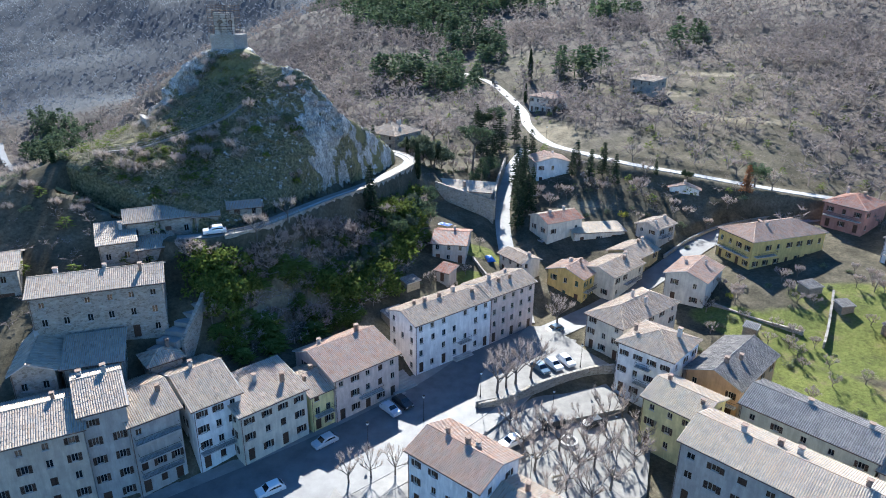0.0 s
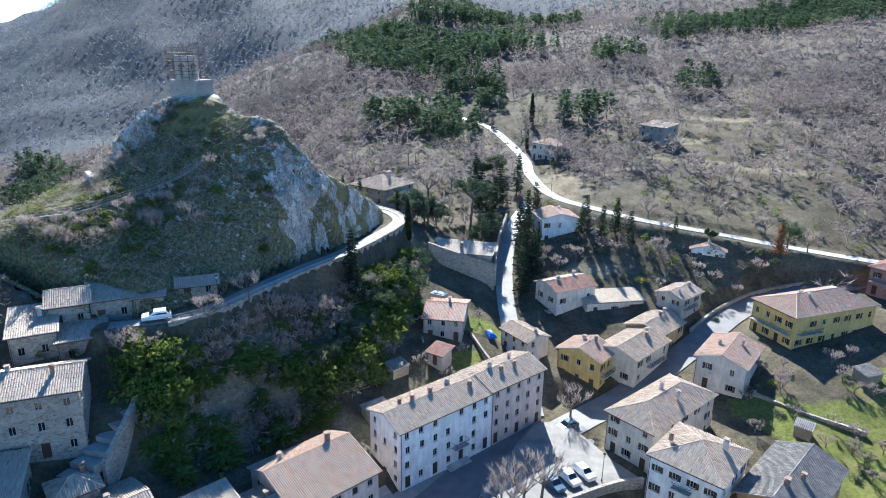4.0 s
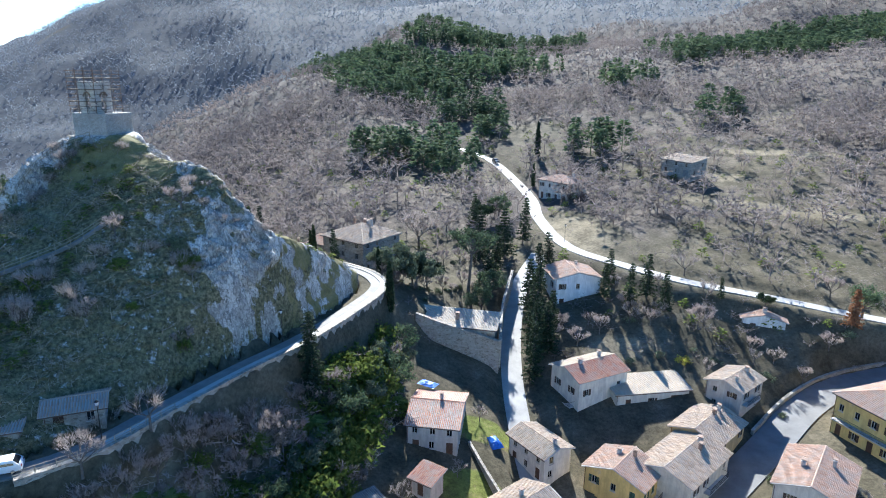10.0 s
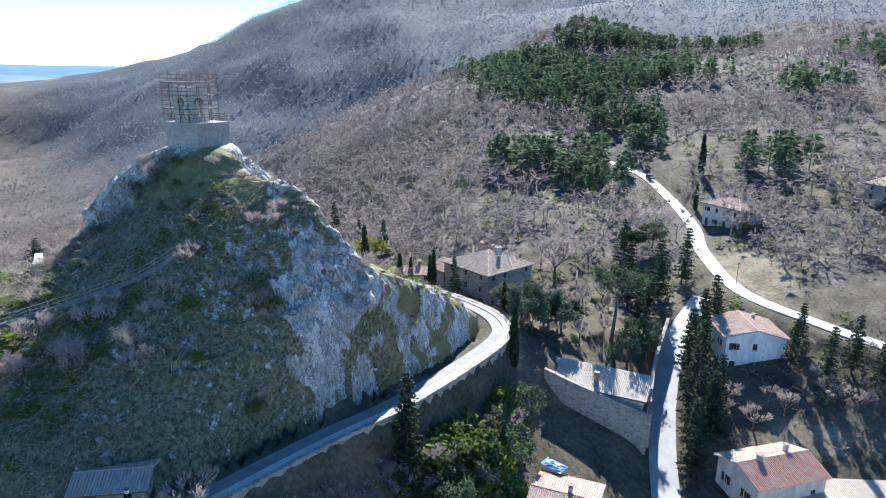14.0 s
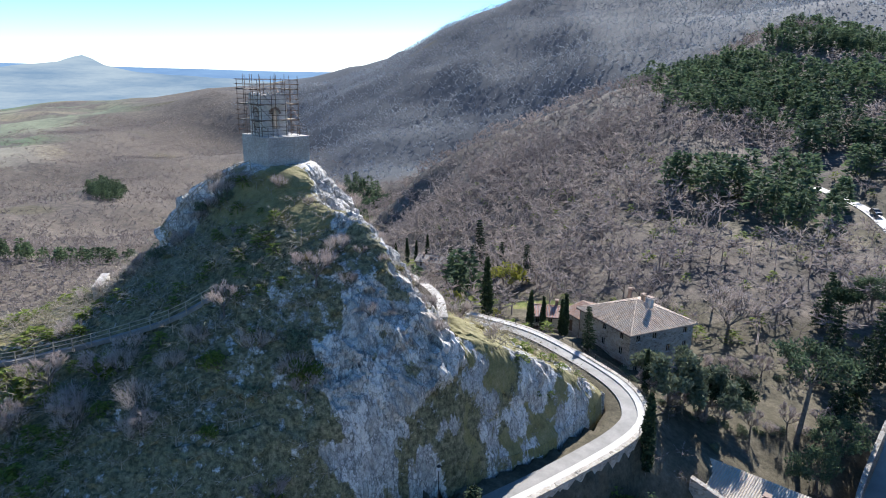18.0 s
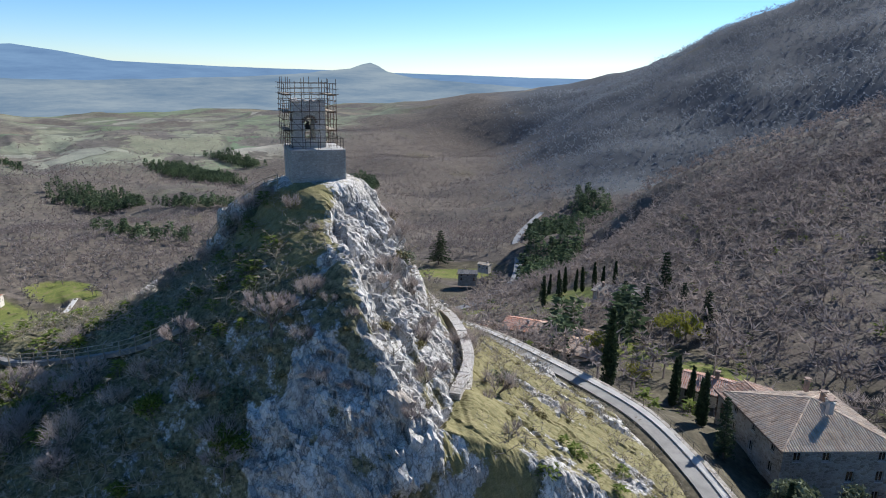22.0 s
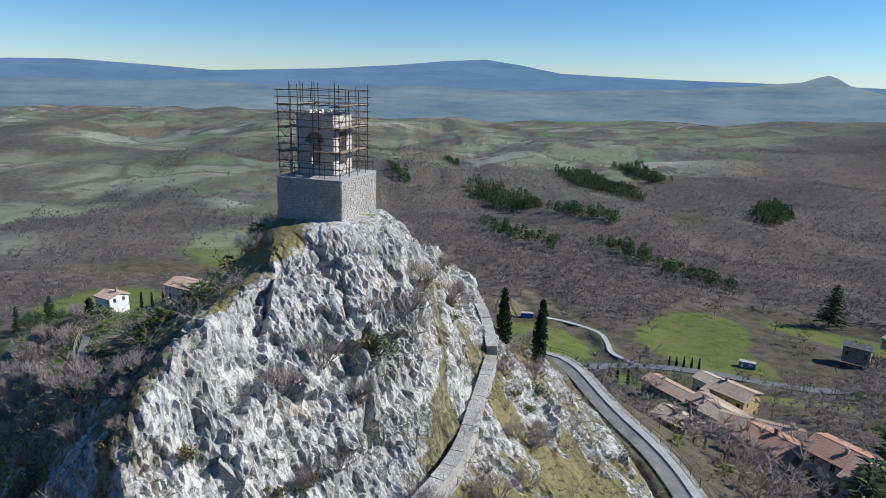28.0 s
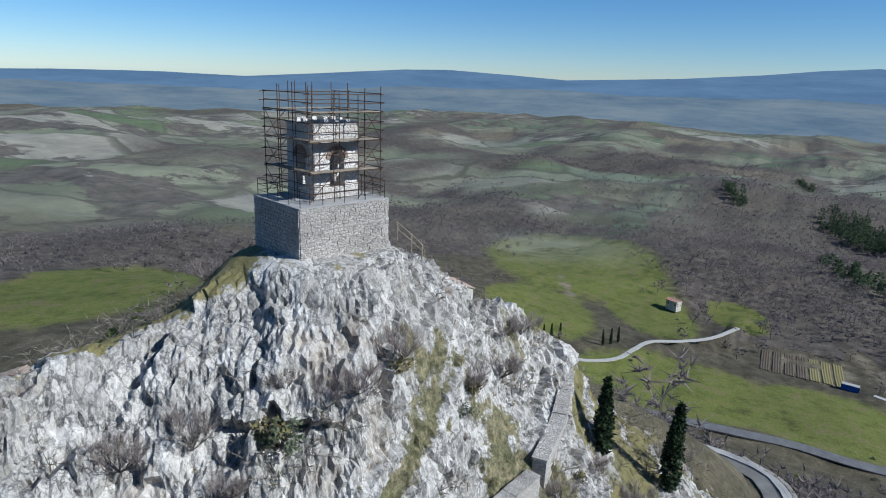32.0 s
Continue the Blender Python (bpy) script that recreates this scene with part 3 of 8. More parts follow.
BREAKS = [SQUARE, LANE, STREET, ROAD, UPPER, VALLEY_ROAD, GARDEN_LANE, TRACK,
    [(8, 62, -2.4), (18, 78, -2.1), (30, 92, -2)], [(11, 88, -2), (24, 68, -2.4), (36, 82, -2.2)], [(20, 92.5, -2), (33, 97, -2)],
    [(12, 104, 0.8), (24, 108, 1.4), (31, 111, 1.2)],
    # foot of the cliff under the upper road, and the gardens
    [(-42, 93, 10), (-36, 98, 8), (-28, 106, 6), (-20, 116, 6), (-12, 127, 7), (-7, 138, 8.5), (-4, 150, 11), (-4, 163, 15)],
    [(-38, 101, 16), (-33, 109, 15), (-26, 118, 14), (-18, 130, 14), (-11, 143, 15), (-7, 155, 17)],
    [(-8, 116, 3), (0, 124, 4.5), (6, 132, 5.5), (10, 142, 7), (10, 156, 9.5)],
    [(-38.4, 107.4, 21), (-32.4, 112.6, 20.5), (-26.8, 122, 20.5), (-21.2, 132.4, 20.5), (-15, 142.6, 20.5), (-8.8, 156.4, 20.5), (-5.6, 167, 21.5), (-6, 174, 22.5)],
    # upper village terraces
    [(-75, 80, 14), (-62, 84, 14), (-50, 92, 14.5), (-42, 97, 17), (-41, 103, 19)],
    [(-80, 92, 19), (-60, 98, 19), (-50, 102, 19)],
    [(-75, 104, 25), (-58, 107, 25), (-50, 110, 25)],
    [(-90, 60, 6), (-60, 66, 4), (-48, 78, 6), (-38, 88, 5)],
    # saddle and flank west of the rock
    [(-64, 128, 38.5), (-75, 121, 36.5), (-84, 112, 33)],
    [(-64, 140, 39), (-70, 150, 37), (-76, 158, 37.5), (-77, 166, 37), (-79, 173, 34)],
    [(-110, 90, 18), (-113, 120, 17), (-110, 150, 13)],
    [(-160, 60, -2), (-165, 100, -2), (-162, 150, -14)],
    # right-hand gardens
    [(48, 112, 1), (60, 104, 0.5), (70, 92, 0)],
    [(62, 122, 4), (78, 112, 3), (95, 100, 3)],
    [(70, 132, 7.5), (90, 128, 8), (110, 122, 8.5)],
    [(50, 60, -1), (80, 60, -1), (120, 70, 1)],
    # wooded slope between street and road
    [(36, 170, 12), (52, 168, 12.5), (66, 172, 14.5), (84, 168, 15)],
    [(30, 180, 15), (40, 181, 16.5)],
    [(-12, 190, 22.5), (0, 188, 19), (8, 180, 15.5)],
    [(-10, 205, 21), (5, 210, 20), (18, 215, 20)],
    # hillside behind the village
    [(-28, 341, 39), (10, 330, 33.5), (78, 262, 33), (110, 225, 28), (170, 200, 27)],
    [(0, 400, 46), (60, 390, 48), (120, 340, 48), (200, 300, 48)],
    [(-80, 560, 62), (60, 470, 66), (183, 450, 74), (350, 380, 82)],
    [(-30, 420, 50), (-25, 520, 76), (-12, 600, 99), (0, 680, 114)],
    [(-330, 730, -44), (-270, 690, -25), (-200, 690, -2), (-130, 710, 34)],
    [(-60, 760, 105), (183, 600, 84), (380, 560, 108), (600, 400, 110)],
    [(-60, 960, 140), (150, 900, 142), (450, 750, 150), (800, 500, 150)],
    # spur with bare wood, its far side, and the hollow below it
    [(-28, 345, 41), (-60, 420, 56), (-92, 480, 61), (-124, 480, 53), (-154, 471, 45), (-184, 457, 30), (-213, 446, 10), (-241, 428, -12), (-272, 414, -30)],
    [(-120, 540, 44), (-160, 535, 30), (-200, 520, 8), (-240, 495, -14), (-285, 470, -36)],
    [(-200, 600, -2), (-260, 575, -30), (-340, 540, -52)],
    [(-20, 222, 21), (-60, 240, 14), (-100, 270, 4), (-150, 310, -14), (-184, 385, -19), (-238, 450, -31)],
    [(-20, 260, 26), (-60, 300, 24), (-120, 350, 18), (-160, 400, 14)],
    [(-45, 205, 18), (-80, 220, 6), (-121, 230, -7), (-165, 228, -21), (-195, 236, -32)],
    [(-98, 190, 12), (-112, 196, 4), (-135, 198, -9), (-165, 200, -22), (-192, 195, -31)], [(-250, 180, -38), (-252, 215, -39)],
    [(-245, 255, -40), (-286, 258, -46), (-330, 300, -50)], [(-250, 320, -43), (-290, 376, -47)],
    # big mountain and the valleys beyond
    [(-1324, 1757, 60), (-900, 1559, 150), (-650, 1461, 236), (-260, 1477, 272), (130, 1494, 280), (550, 1178, 240), (920, 920, 215)],
    [(-1000, 1230, 0), (-760, 1200, 60), (-480, 1130, 125), (-200, 1130, 150)],
    [(-330, 870, 5), (-240, 885, 40), (-170, 890, 70)],
    [(-420, 520, -58), (-560, 620, -75), (-760, 900, -70), (-1000, 1100, -60)],
    [(-300, 100, -37), (-330, 182, -45), (-380, 250, -52), (-480, 400, -66)], [(-285, 54, -30), (-350, 60, -40)],
    [(-700, -200, -75), (-800, 200, -85), (-900, 600, -90)],
    [(-150, -100, -10), (0, -80, -8), (150, -60, -8)],
    [(600, -300, 30), (700, 100, 80)],
    [(-500, -700, -60), (200, -700, -20)],
    [(-5200, -5200, -40), (5200, -5200, 0), (5200, 5200, 120), (-5200, 5200, -40), (-5200, -5200, -40)],
    [(-2500, 0, -95), (-2200, 1500, -80), (-1900, 2300, -40)], [(-1500, -1500, -80), (-3500, -2500, -60)],
    [(-200, 2300, 200), (700, 1900, 220)],
]


def line_weights(x, y, line):
    best, z = np.full(x.shape, 1e12), np.zeros(x.shape)
    for (ax, ay, az), (bx, by, bz) in zip(line[:-1], line[1:]):
        dx, dy = bx - ax, by - ay
        t = np.clip(((x - ax) * dx + (y - ay) * dy) / (dx * dx + dy * dy), 0, 1)
        d = (x - ax - t * dx) ** 2 + (y - ay - t * dy) ** 2
        near = d < best
        best, z = np.where(near, d, best), np.where(near, az + t * (bz - az), z)
    return best, z


class Surface:
    """A triangulated surface through break lines, sampled at any place."""

    def __init__(self, lines, step, grow=0.0):
        pts = []
        for line in lines:
            for (ax, ay, az), (bx, by, bz) in zip(line[:-1], line[1:]):
                s = step + grow * math.hypot(ax, ay - 130)
                n = max(1, int(math.hypot(bx - ax, by - ay) / s))
                pts += [(ax + (bx - ax) * i / n, ay + (by - ay) * i / n, az + (bz - az) * i / n) for i in range(n)]
            pts.append(line[-1])
        seen, keep = set(), []
        for q in pts:
            k = (round(q[0], 1), round(q[1], 1))
            if k not in seen:
                seen.add(k)
                keep.append(q)
        out = delaunay_2d_cdt([Vector(q[:2]) for q in keep], [], [], 0, 1e-5)
        self.p = np.array([(v.x, v.y, keep[o[0]][2]) for v, o in zip(out[0], out[3])])
        self.t = np.array([f for f in out[2]])
        self.tri = self.p[self.t]
        self.lo, self.hi = self.tri[:, :, :2].min(1), self.tri[:, :, :2].max(1)

    def __call__(self, x, y):
        shape = np.shape(x)
        x, y = np.ravel(x).astype(float), np.ravel(y).astype(float)
        z = np.zeros(x.shape)
        order = np.argsort(x)
        xs = x[order]
        near = (self.lo[:, 0] <= x.max()) & (self.hi[:, 0] >= x.min()) & (self.lo[:, 1] <= y.max()) & (self.hi[:, 1] >= y.min())
        for a, b, c in self.tri[near]:
            lo, hi = np.searchsorted(xs, (min(a[0], b[0], c[0]), max(a[0], b[0], c[0])))
            i = order[lo:hi]
            yy = y[i]
            i = i[(yy >= min(a[1], b[1], c[1])) & (yy <= max(a[1], b[1], c[1]))]
            if not len(i):
                continue
            d = (b[1] - c[1]) * (a[0] - c[0]) + (c[0] - b[0]) * (a[1] - c[1])
            u = ((b[1] - c[1]) * (x[i] - c[0]) + (c[0] - b[0]) * (y[i] - c[1])) / d
            v = ((c[1] - a[1]) * (x[i] - c[0]) + (a[0] - c[0]) * (y[i] - c[1])) / d
            w = 1 - u - v
            ok = (u >= -1e-6) & (v >= -1e-6) & (w >= -1e-6)
            z[i[ok]] = u[ok] * a[2] + v[ok] * b[2] + w[ok] * c[2]
        return z.reshape(shape)


def soft(surface, x, y, r):
    """The surface, rounded over a radius r (a number or an array)."""
    s = surface(x, y)
    for k in range(5):
        s = s + surface(x + r * math.cos(1.257 * k + 0.4), y + r * math.sin(1.257 * k + 0.4))
    return s / 6


LAND = Surface(BREAKS, 6.0, 0.06)
ROADS = ((SQUARE, 9.5), (LANE, 2.4), (STREET, 3.0), (ROAD, 3.2), (UPPER, 2.0), (VALLEY_ROAD, 2.2), (GARDEN_LANE, 1.6), (TRACK, 1.6))
EDGE = {2.0: 0.7, 2.4: 1.5}


def land(x, y):
    """Height of the ground at arrays x, y."""
    x, y = np.asarray(x, float), np.asarray(y, float)
    r = np.hypot(x, y - 120)
    z = soft(LAND, x, y, np.clip(r * 0.03, 1.0, 60))
    far = np.clip((r - 90) / 500, 0, 1)
    z = z + fbm(x, y, 26, 5, 3) * (0.35 + 2.5 * far) + fbm(x, y, 240, 5, 9) * 34 * far ** 1.5
    away = np.clip((r - 1900) / 1500, 0, 1)
    west = np.clip((-x - 100) / 900, 0, 1)
    z = z * (1 - away) + away * (-125 - 10 * away)
    z = z + (fbm(x, y, 700, 5, 21) * 45 + ridged(x, y, 520, 4, 27) * 32 - 12) * np.clip((r - 600) / 900, 0, 1) * west
    z = z + (ridged(x + 0.4 * y, y, 300, 3, 33) - 0.2) * 34 * np.clip((r - 680) / 350, 0, 1) * np.clip((y + 0.9 * x - 100) / 250, 0, 1) * np.clip((1500 - r) / 400, 0, 1)
    for line, half in ROADS:
        d, rz = line_weights(x, y, line)
        k = np.clip((np.sqrt(d) - half - 0.3) / EDGE.get(half, 3.0), 0, 1)
        z = np.where(k < 1, (rz - 0.12) * (1 - k) + z * k, z)
    return z


def land1(x, y):
    return float(land(np.array([x]), np.array([y]))[0])


# ---- the crag ----
CRAG = [
    [(-67, 146, 39.5), (-63.5, 148, 45), (-60.5, 149, 49.5), (-57.5, 149.7, 52.6), (-54, 150.8, 54.4), (-51.5, 152, 55.3)],
    [(-44.2, 155.8, 55.6), (-42.5, 153.6, 54.6), (-40.5, 152.4, 53.8), (-37.5, 149.8, 52.3), (-32, 148.5, 51.8), (-28.5, 147, 49.3), (-25.5, 147, 44.5), (-22, 150, 41), (-18.5, 158, 36.6), (-14, 166, 31.5), (-11.8, 171, 27.6)],
    [(-44.2, 155.9, 55.6), (-46.5, 158.9, 55.2), (-51.5, 158.8, 55.3), (-53, 154.5, 55.4), (-49, 150.2, 55.3), (-45.6, 150.5, 55.4), (-44.2, 155.9, 55.6)],
    [(-47, 154.5, 55.6), (-50, 155.5, 55.6)],
    [(-59, 131, 39), (-52, 134.5, 41.5), (-47, 138.5, 44.5), (-42, 139, 45), (-36, 142, 47), (-29, 143, 45.5)],
    [(-54, 146, 47.5), (-49, 147, 50.5), (-43, 147, 51.2)],
    [(-57, 122, 35), (-42, 127.5, 36.5), (-34, 131.5, 34.5), (-27.5, 137.5, 35.5), (-23.5, 143, 36), (-20.5, 150, 34.5)],
    [(-46, 117, 31), (-38, 121.5, 29), (-31.5, 128.5, 28.5), (-26.3, 136, 29), (-20.5, 146, 28.8), (-14.6, 157, 28.3)],
    [(-43, 112.4, 26.1), (-37.5, 116.5, 26.1), (-33, 125, 26.1), (-27.2, 136, 26.1), (-20.9, 146.2, 26.1), (-14.8, 159, 26.1), (-11.8, 168, 26.1)],
    [(-51.5, 158.8, 55.6), (-54, 159.8, 54), (-57, 161, 51.6), (-60, 163.5, 49.3), (-62, 166, 47.6), (-64, 168.5, 44)],
    [(-65, 158, 43), (-62, 160, 46.5)],
    [(-55, 164, 46.5), (-51, 163, 48.5), (-47, 162, 49.3), (-42, 161.5, 47.8), (-36.5, 157, 46.3), (-30, 153.5, 43.5), (-26.5, 156, 40.4)],
    [(-58, 167.4, 43), (-52, 168, 40.8), (-44, 165.7, 40.2), (-37.5, 163.6, 40.1), (-31, 159.7, 39.8), (-27, 155.5, 39.3)],
    [(-68, 168, 39), (-60.5, 170.3, 39.2), (-52, 172.5, 37), (-44, 172, 36), (-33, 168, 36), (-24, 168, 33.5), (-18, 170, 30.5)],
    [(-64.4, 175, 35.3), (-55, 178, 33), (-40, 177, 32.5)],
    [(-84, 180.5, 27), (-70, 182.5, 27.5), (-60, 184.5, 27.6), (-45, 184.8, 27.6), (-30, 183.3, 27.3), (-19, 179, 26.6), (-12.8, 173.8, 26.2)],
    [(-66, 128, 38.2), (-75, 121, 36.3), (-79, 140, 35), (-77, 165, 37), (-78.5, 174, 34), (-90, 184, 25)],
]
ROCK = Surface(CRAG, 2.0)
RIM = [(-44, 109.5), (-38, 113), (-33.2, 118), (-28.5, 126), (-23, 136.5), (-17, 147), (-11.2, 160), (-8.8, 167), (-8.8, 172.5), (-12.5, 178.5), (-20, 183.5), (-30, 187.5), (-45, 189), (-58, 189), (-70, 186.5), (-79, 184), (-79, 118), (-60, 113), (-50, 112)]


def within(x, y, ring):
    inside = np.zeros(np.shape(x), bool)
    for (ax, ay), (bx, by) in zip(ring, ring[1:] + ring[:1]):
        if ay != by:
            inside ^= ((ay > y) != (by > y)) & (x < (bx - ax) * (y - ay) / (by - ay) + ax)
    return inside


def hash3(ix, iy, iz, seed):
    h = (ix.astype(np.int64) * 374761393 + iy.astype(np.int64) * 668265263 + iz.astype(np.int64) * 2147483647 + seed * 144269504) & 0xFFFFFFFF
    h = ((h ^ (h >> 13)) * 1274126177) & 0xFFFFFFFF
    h = ((h ^ (h >> 15)) * 2246822519) & 0xFFFFFFFF
    return ((h ^ (h >> 16)) & 0xFFFF) / 65535.0


def blocks(p, size, seed, tilt, groove=0.0, wide=0.1):
    """Fractured rock: each cell of a jittered lattice is a facet with its own offset and tilt, parted by a groove."""
    q = p / size
    base = np.floor(q)
    best, second, off = np.full(len(p), 1e9), np.full(len(p), 1e9), np.zeros(len(p))
    for dx in (-1, 0, 1):
        for dy in (-1, 0, 1):
            for dz in (-1, 0, 1):
                c = base + (dx, dy, dz)
                r = [hash3(c[:, 0], c[:, 1], c[:, 2], seed + k) for k in range(7)]
                d = q - c - np.stack(r[:3], -1)
                dist = (d * d).sum(1)
                val = 0.55 * (r[3] - 0.5) + tilt * ((r[4] - 0.5) * d[:, 0] + (r[5] - 0.5) * d[:, 1] + (r[6] - 0.5) * d[:, 2])
                near = dist < best
                second = np.where(near, best, np.minimum(second, dist))
                best, off = np.where(near, dist, best), np.where(near, val, off)
    return off - groove * np.exp(-(np.sqrt(second) - np.sqrt(best)) / wide)


def build_crag():
    step = 0.185
    gx, gy = np.meshgrid(np.arange(-79, -8.4, step), np.arange(109, 189.5, step))
    z = soft(ROCK, gx, gy, 0.7)
    zy, zx = np.gradient(z, step)
    slope = np.hypot(zx, zy)
    nrm = np.stack([-zx, -zy, np.ones_like(z)], -1)
    nrm /= np.linalg.norm(nrm, axis=-1, keepdims=True)
    d_up = np.sqrt(line_weights(gx, gy, UPPER)[0])
    calm = np.clip((d_up - 2.6) / 3.5, 0, 1)
    d_t = np.maximum(np.abs(gx + 47.8), np.abs(gy - 154.4))
    flat = np.clip((d_t - 3.4) / 1.6, 0.15, 1)
    n = fbm(gx, gy, 12, 4, 55)
    # beds dip to the north-east, so the blocks are long slabs down the slope
    dip = np.array([[0.80, 0.42, -0.43], [-0.55, 0.80, -0.24], [0.24, 0.43, 0.87]])
    pts = np.stack([gx, gy, z], -1).reshape(-1, 3) @ dip.T
    warp = np.stack([fbm(pts[:, 0] + 3 * pts[:, 2], pts[:, 1], 3, 3, 5), fbm(pts[:, 1], pts[:, 2] + pts[:, 0], 3, 3, 6), fbm(pts[:, 2], pts[:, 0], 3, 3, 7)], -1)
    huge = blocks(pts * (0.55, 1, 0.8) + warp * 0.35, 3.6, 71, 2.2, 0.16, 0.03).reshape(z.shape)
    big = blocks(pts * (0.55, 1.1, 0.9) + warp * 0.15, 1.9, 11, 2.2, 0.4, 0.03).reshape(z.shape)
    mid = blocks(pts * (0.6, 1.15, 1) + warp * 0.08, 0.85, 23, 2.4, 0.3, 0.06).reshape(z.shape)
    small = blocks(pts * (0.8, 1.2, 1), 0.45, 37, 2.6).reshape(z.shape)
    # zones: grass ledges and scrub, by slope and by side
    rag = fbm(gx + z, gy - z, 5, 4, 67)
    rag2 = fbm(gx + 0.7 * z, gy + 0.4 * z, 2.2, 4, 68)
    white = np.clip((gx + 32.5 - (46 - z) * 0.4 + 3 * n + 9 * rag + 7 * rag2) / 4, 0, 1) * np.clip((157 - gy + 2 * n) / 3, 0, 1) * np.clip((-22 - gx + 9 * rag + 6 * rag2) / 3, 0.05, 1)
    white = np.maximum(white, np.clip((gy - 150.5 + 2 * rag) / 2, 0, 1) * np.clip((164 - gy + 4 * rag) / 2.5, 0, 1) * np.clip((-33.5 - gx + 5 * rag) / 3, 0, 1) * np.clip((z - 41) / 3, 0, 1))
    white = np.maximum(white, np.clip((slope - 0.9) / 0.5, 0, 1) * np.clip((-53.5 - gx) / 2, 0, 1) * np.clip((gy - 130) / 6, 0, 1))
    south = np.clip((151 - gy) / 4, 0, 1) * (1 - white)
    wall_d, wall_z = line_weights(gx, gy, [(-26.6, 155, 0), (-31, 159.7, 0), (-37.5, 163.6, 0), (-44, 165.7, 0), (-52, 168, 0), (-62, 167, 0)])
    wall_d = np.sqrt(wall_d)
    out = within(gx, gy, [(-26.6, 155), (-31, 159.7), (-37.5, 163.6), (-44, 165.7), (-52, 168), (-62, 167), (-80, 172), (-80, 190), (-5, 190), (-5, 150), (-20, 148)])
    gully = np.clip((3.2 + 9 * rag + 4 * rag2 - wall_d) / 1.5, 0, 1) * ~out * np.clip((-gx - 22) / 3, 0, 1)
    north = np.clip(out * (0.9 + 1.6 * rag - np.where(gx > -25, 0.3, 0.75) * np.clip((slope - 0.6) / 0.3, 0, 1) + 1.2 * rag2), 0, 1)
    white = white * (1 - 0.5 * gully)
    ledge = (fbm(gx, gy, 4.5, 3, 8) > 0.18) * np.clip((1.1 - slope) / 0.4, 0, 1)
    crown = np.clip(1.4 - np.hypot((gx + 39.5 + 3 * rag) / 4.6, (gy - 147.8 + 2 * rag) / 2.6), 0, 1) + np.clip(1.3 - np.hypot((gx + 43.5 + 2 * rag) / 3.2, (gy - 151.0) / 3.4), 0, 1) + np.clip(1.3 - np.hypot((gx + 47.5) / 6, (gy - 147.6) / 2.6), 0, 1)
    grass = 0.8 * north + 0.36 * ledge + np.clip(crown, 0, 1) * 0.95 + 0.12 * n + 0.2 * gully + np.clip((0.5 - slope) / 0.3, 0, 1) * 0.3 * (1 - white)
    patchy = np.clip(fbm(gx + 0.5 * z, gy - 0.5 * z, 6, 4, 66) * 3.4 - 0.3, 0, 1)
    east = np.clip((gx + 23) / 3, 0, 1) * np.clip((160 - gy) / 4, 0, 1)
    scrub = south * 0.66 + 0.32 * east + 0.22 * n + 0.1 * ledge + 0.2 * north + 0.22 * gully + 0.55 * patchy * np.clip((slope - 0.4) / 0.4, 0.3, 1)
    bare = np.clip(1 - np.maximum(grass, scrub) * 1.1, 0.14, 1) * calm * flat
    disp = bare * (0.95 * huge + 0.5 * big + 0.3 * mid + 0.15 * small + 0.4 * fbm(gx, gy + z, 8, 2, 31)) + 0.16 * calm * flat * fbm(gx, gy, 1.6, 3, 13)
    v = np.stack([gx, gy, z], -1) + nrm * disp[..., None]
    v[..., 2] = np.where(d_up < 2.9, np.minimum(v[..., 2], 26.0), v[..., 2])
    west = np.clip((-70 - gx) / 7, 0, 1)
    v[..., 2] = np.where(west > 0, v[..., 2] * (1 - west) + (land(gx, gy) - 0.6) * west, v[..., 2])
    edge_d = np.sqrt(line_weights(gx, gy, [(-79, 118, 0), (-60, 113, 0), (-50, 112, 0)])[0])
    fade = np.clip(1.15 - edge_d / 5, 0, 1) * np.clip((-48 - gx) / 3, 0, 1)
    v[..., 2] = v[..., 2] * (1 - fade) + (land(gx, gy) - 0.6) * fade
    keep = within(gx, gy, RIM)
    ny, nx = gx.shape
    i = np.arange((ny - 1) * (nx - 1))
    a = (i // (nx - 1)) * nx + i % (nx - 1)
    f = np.stack([a, a + 1, a + nx + 1, a + nx], -1)
    f = f[keep.ravel()[f].all(1)]
    used = np.unique(f)
    back = np.zeros(nx * ny, np.int64)
    back[used] = np.arange(len(used))
    me = array_mesh("limestone_crag", v.reshape(-1, 3)[used], back[f], M["rock"])
    col = me.color_attributes.new("zone", "FLOAT_COLOR", "POINT")
    rgba = np.stack([np.clip(grass, 0, 1), np.clip(scrub, 0, 1), np.zeros_like(grass), np.ones_like(grass)], -1)
    col.data.foreach_set("color", rgba.reshape(-1, 4)[used].reshape(-1).astype(np.float32))
    solid("limestone_crag", me, None, "tall pale grey limestone crag with grassy ledges and scrub", "rock", kind="structure")


def top(x, y):
    """Height of what one stands on: the crag where it rises, else the ground."""
    xa, ya = np.array([x], float), np.array([y], float)
    if within(xa, ya, RIM)[0]:
        return float(soft(ROCK, xa, ya, 0.9)[0])
    return land1(x, y)


# ---- ground sheet out to the horizon ----
def spaced(lo, hi, fine, centre, grow=1.055):
    out, p, s = [lo], lo, fine
    while p < hi:
        p += fine
        out.append(p)
    right, p, s = [], out[-1], fine
    while p < 4700:
        s *= grow
        p += s
        right.append(p)
    left, p, s = [], lo, fine
    while p > -4700:
        s *= grow
        p -= s
        left.append(p)
    return np.array(left[::-1] + out + right)


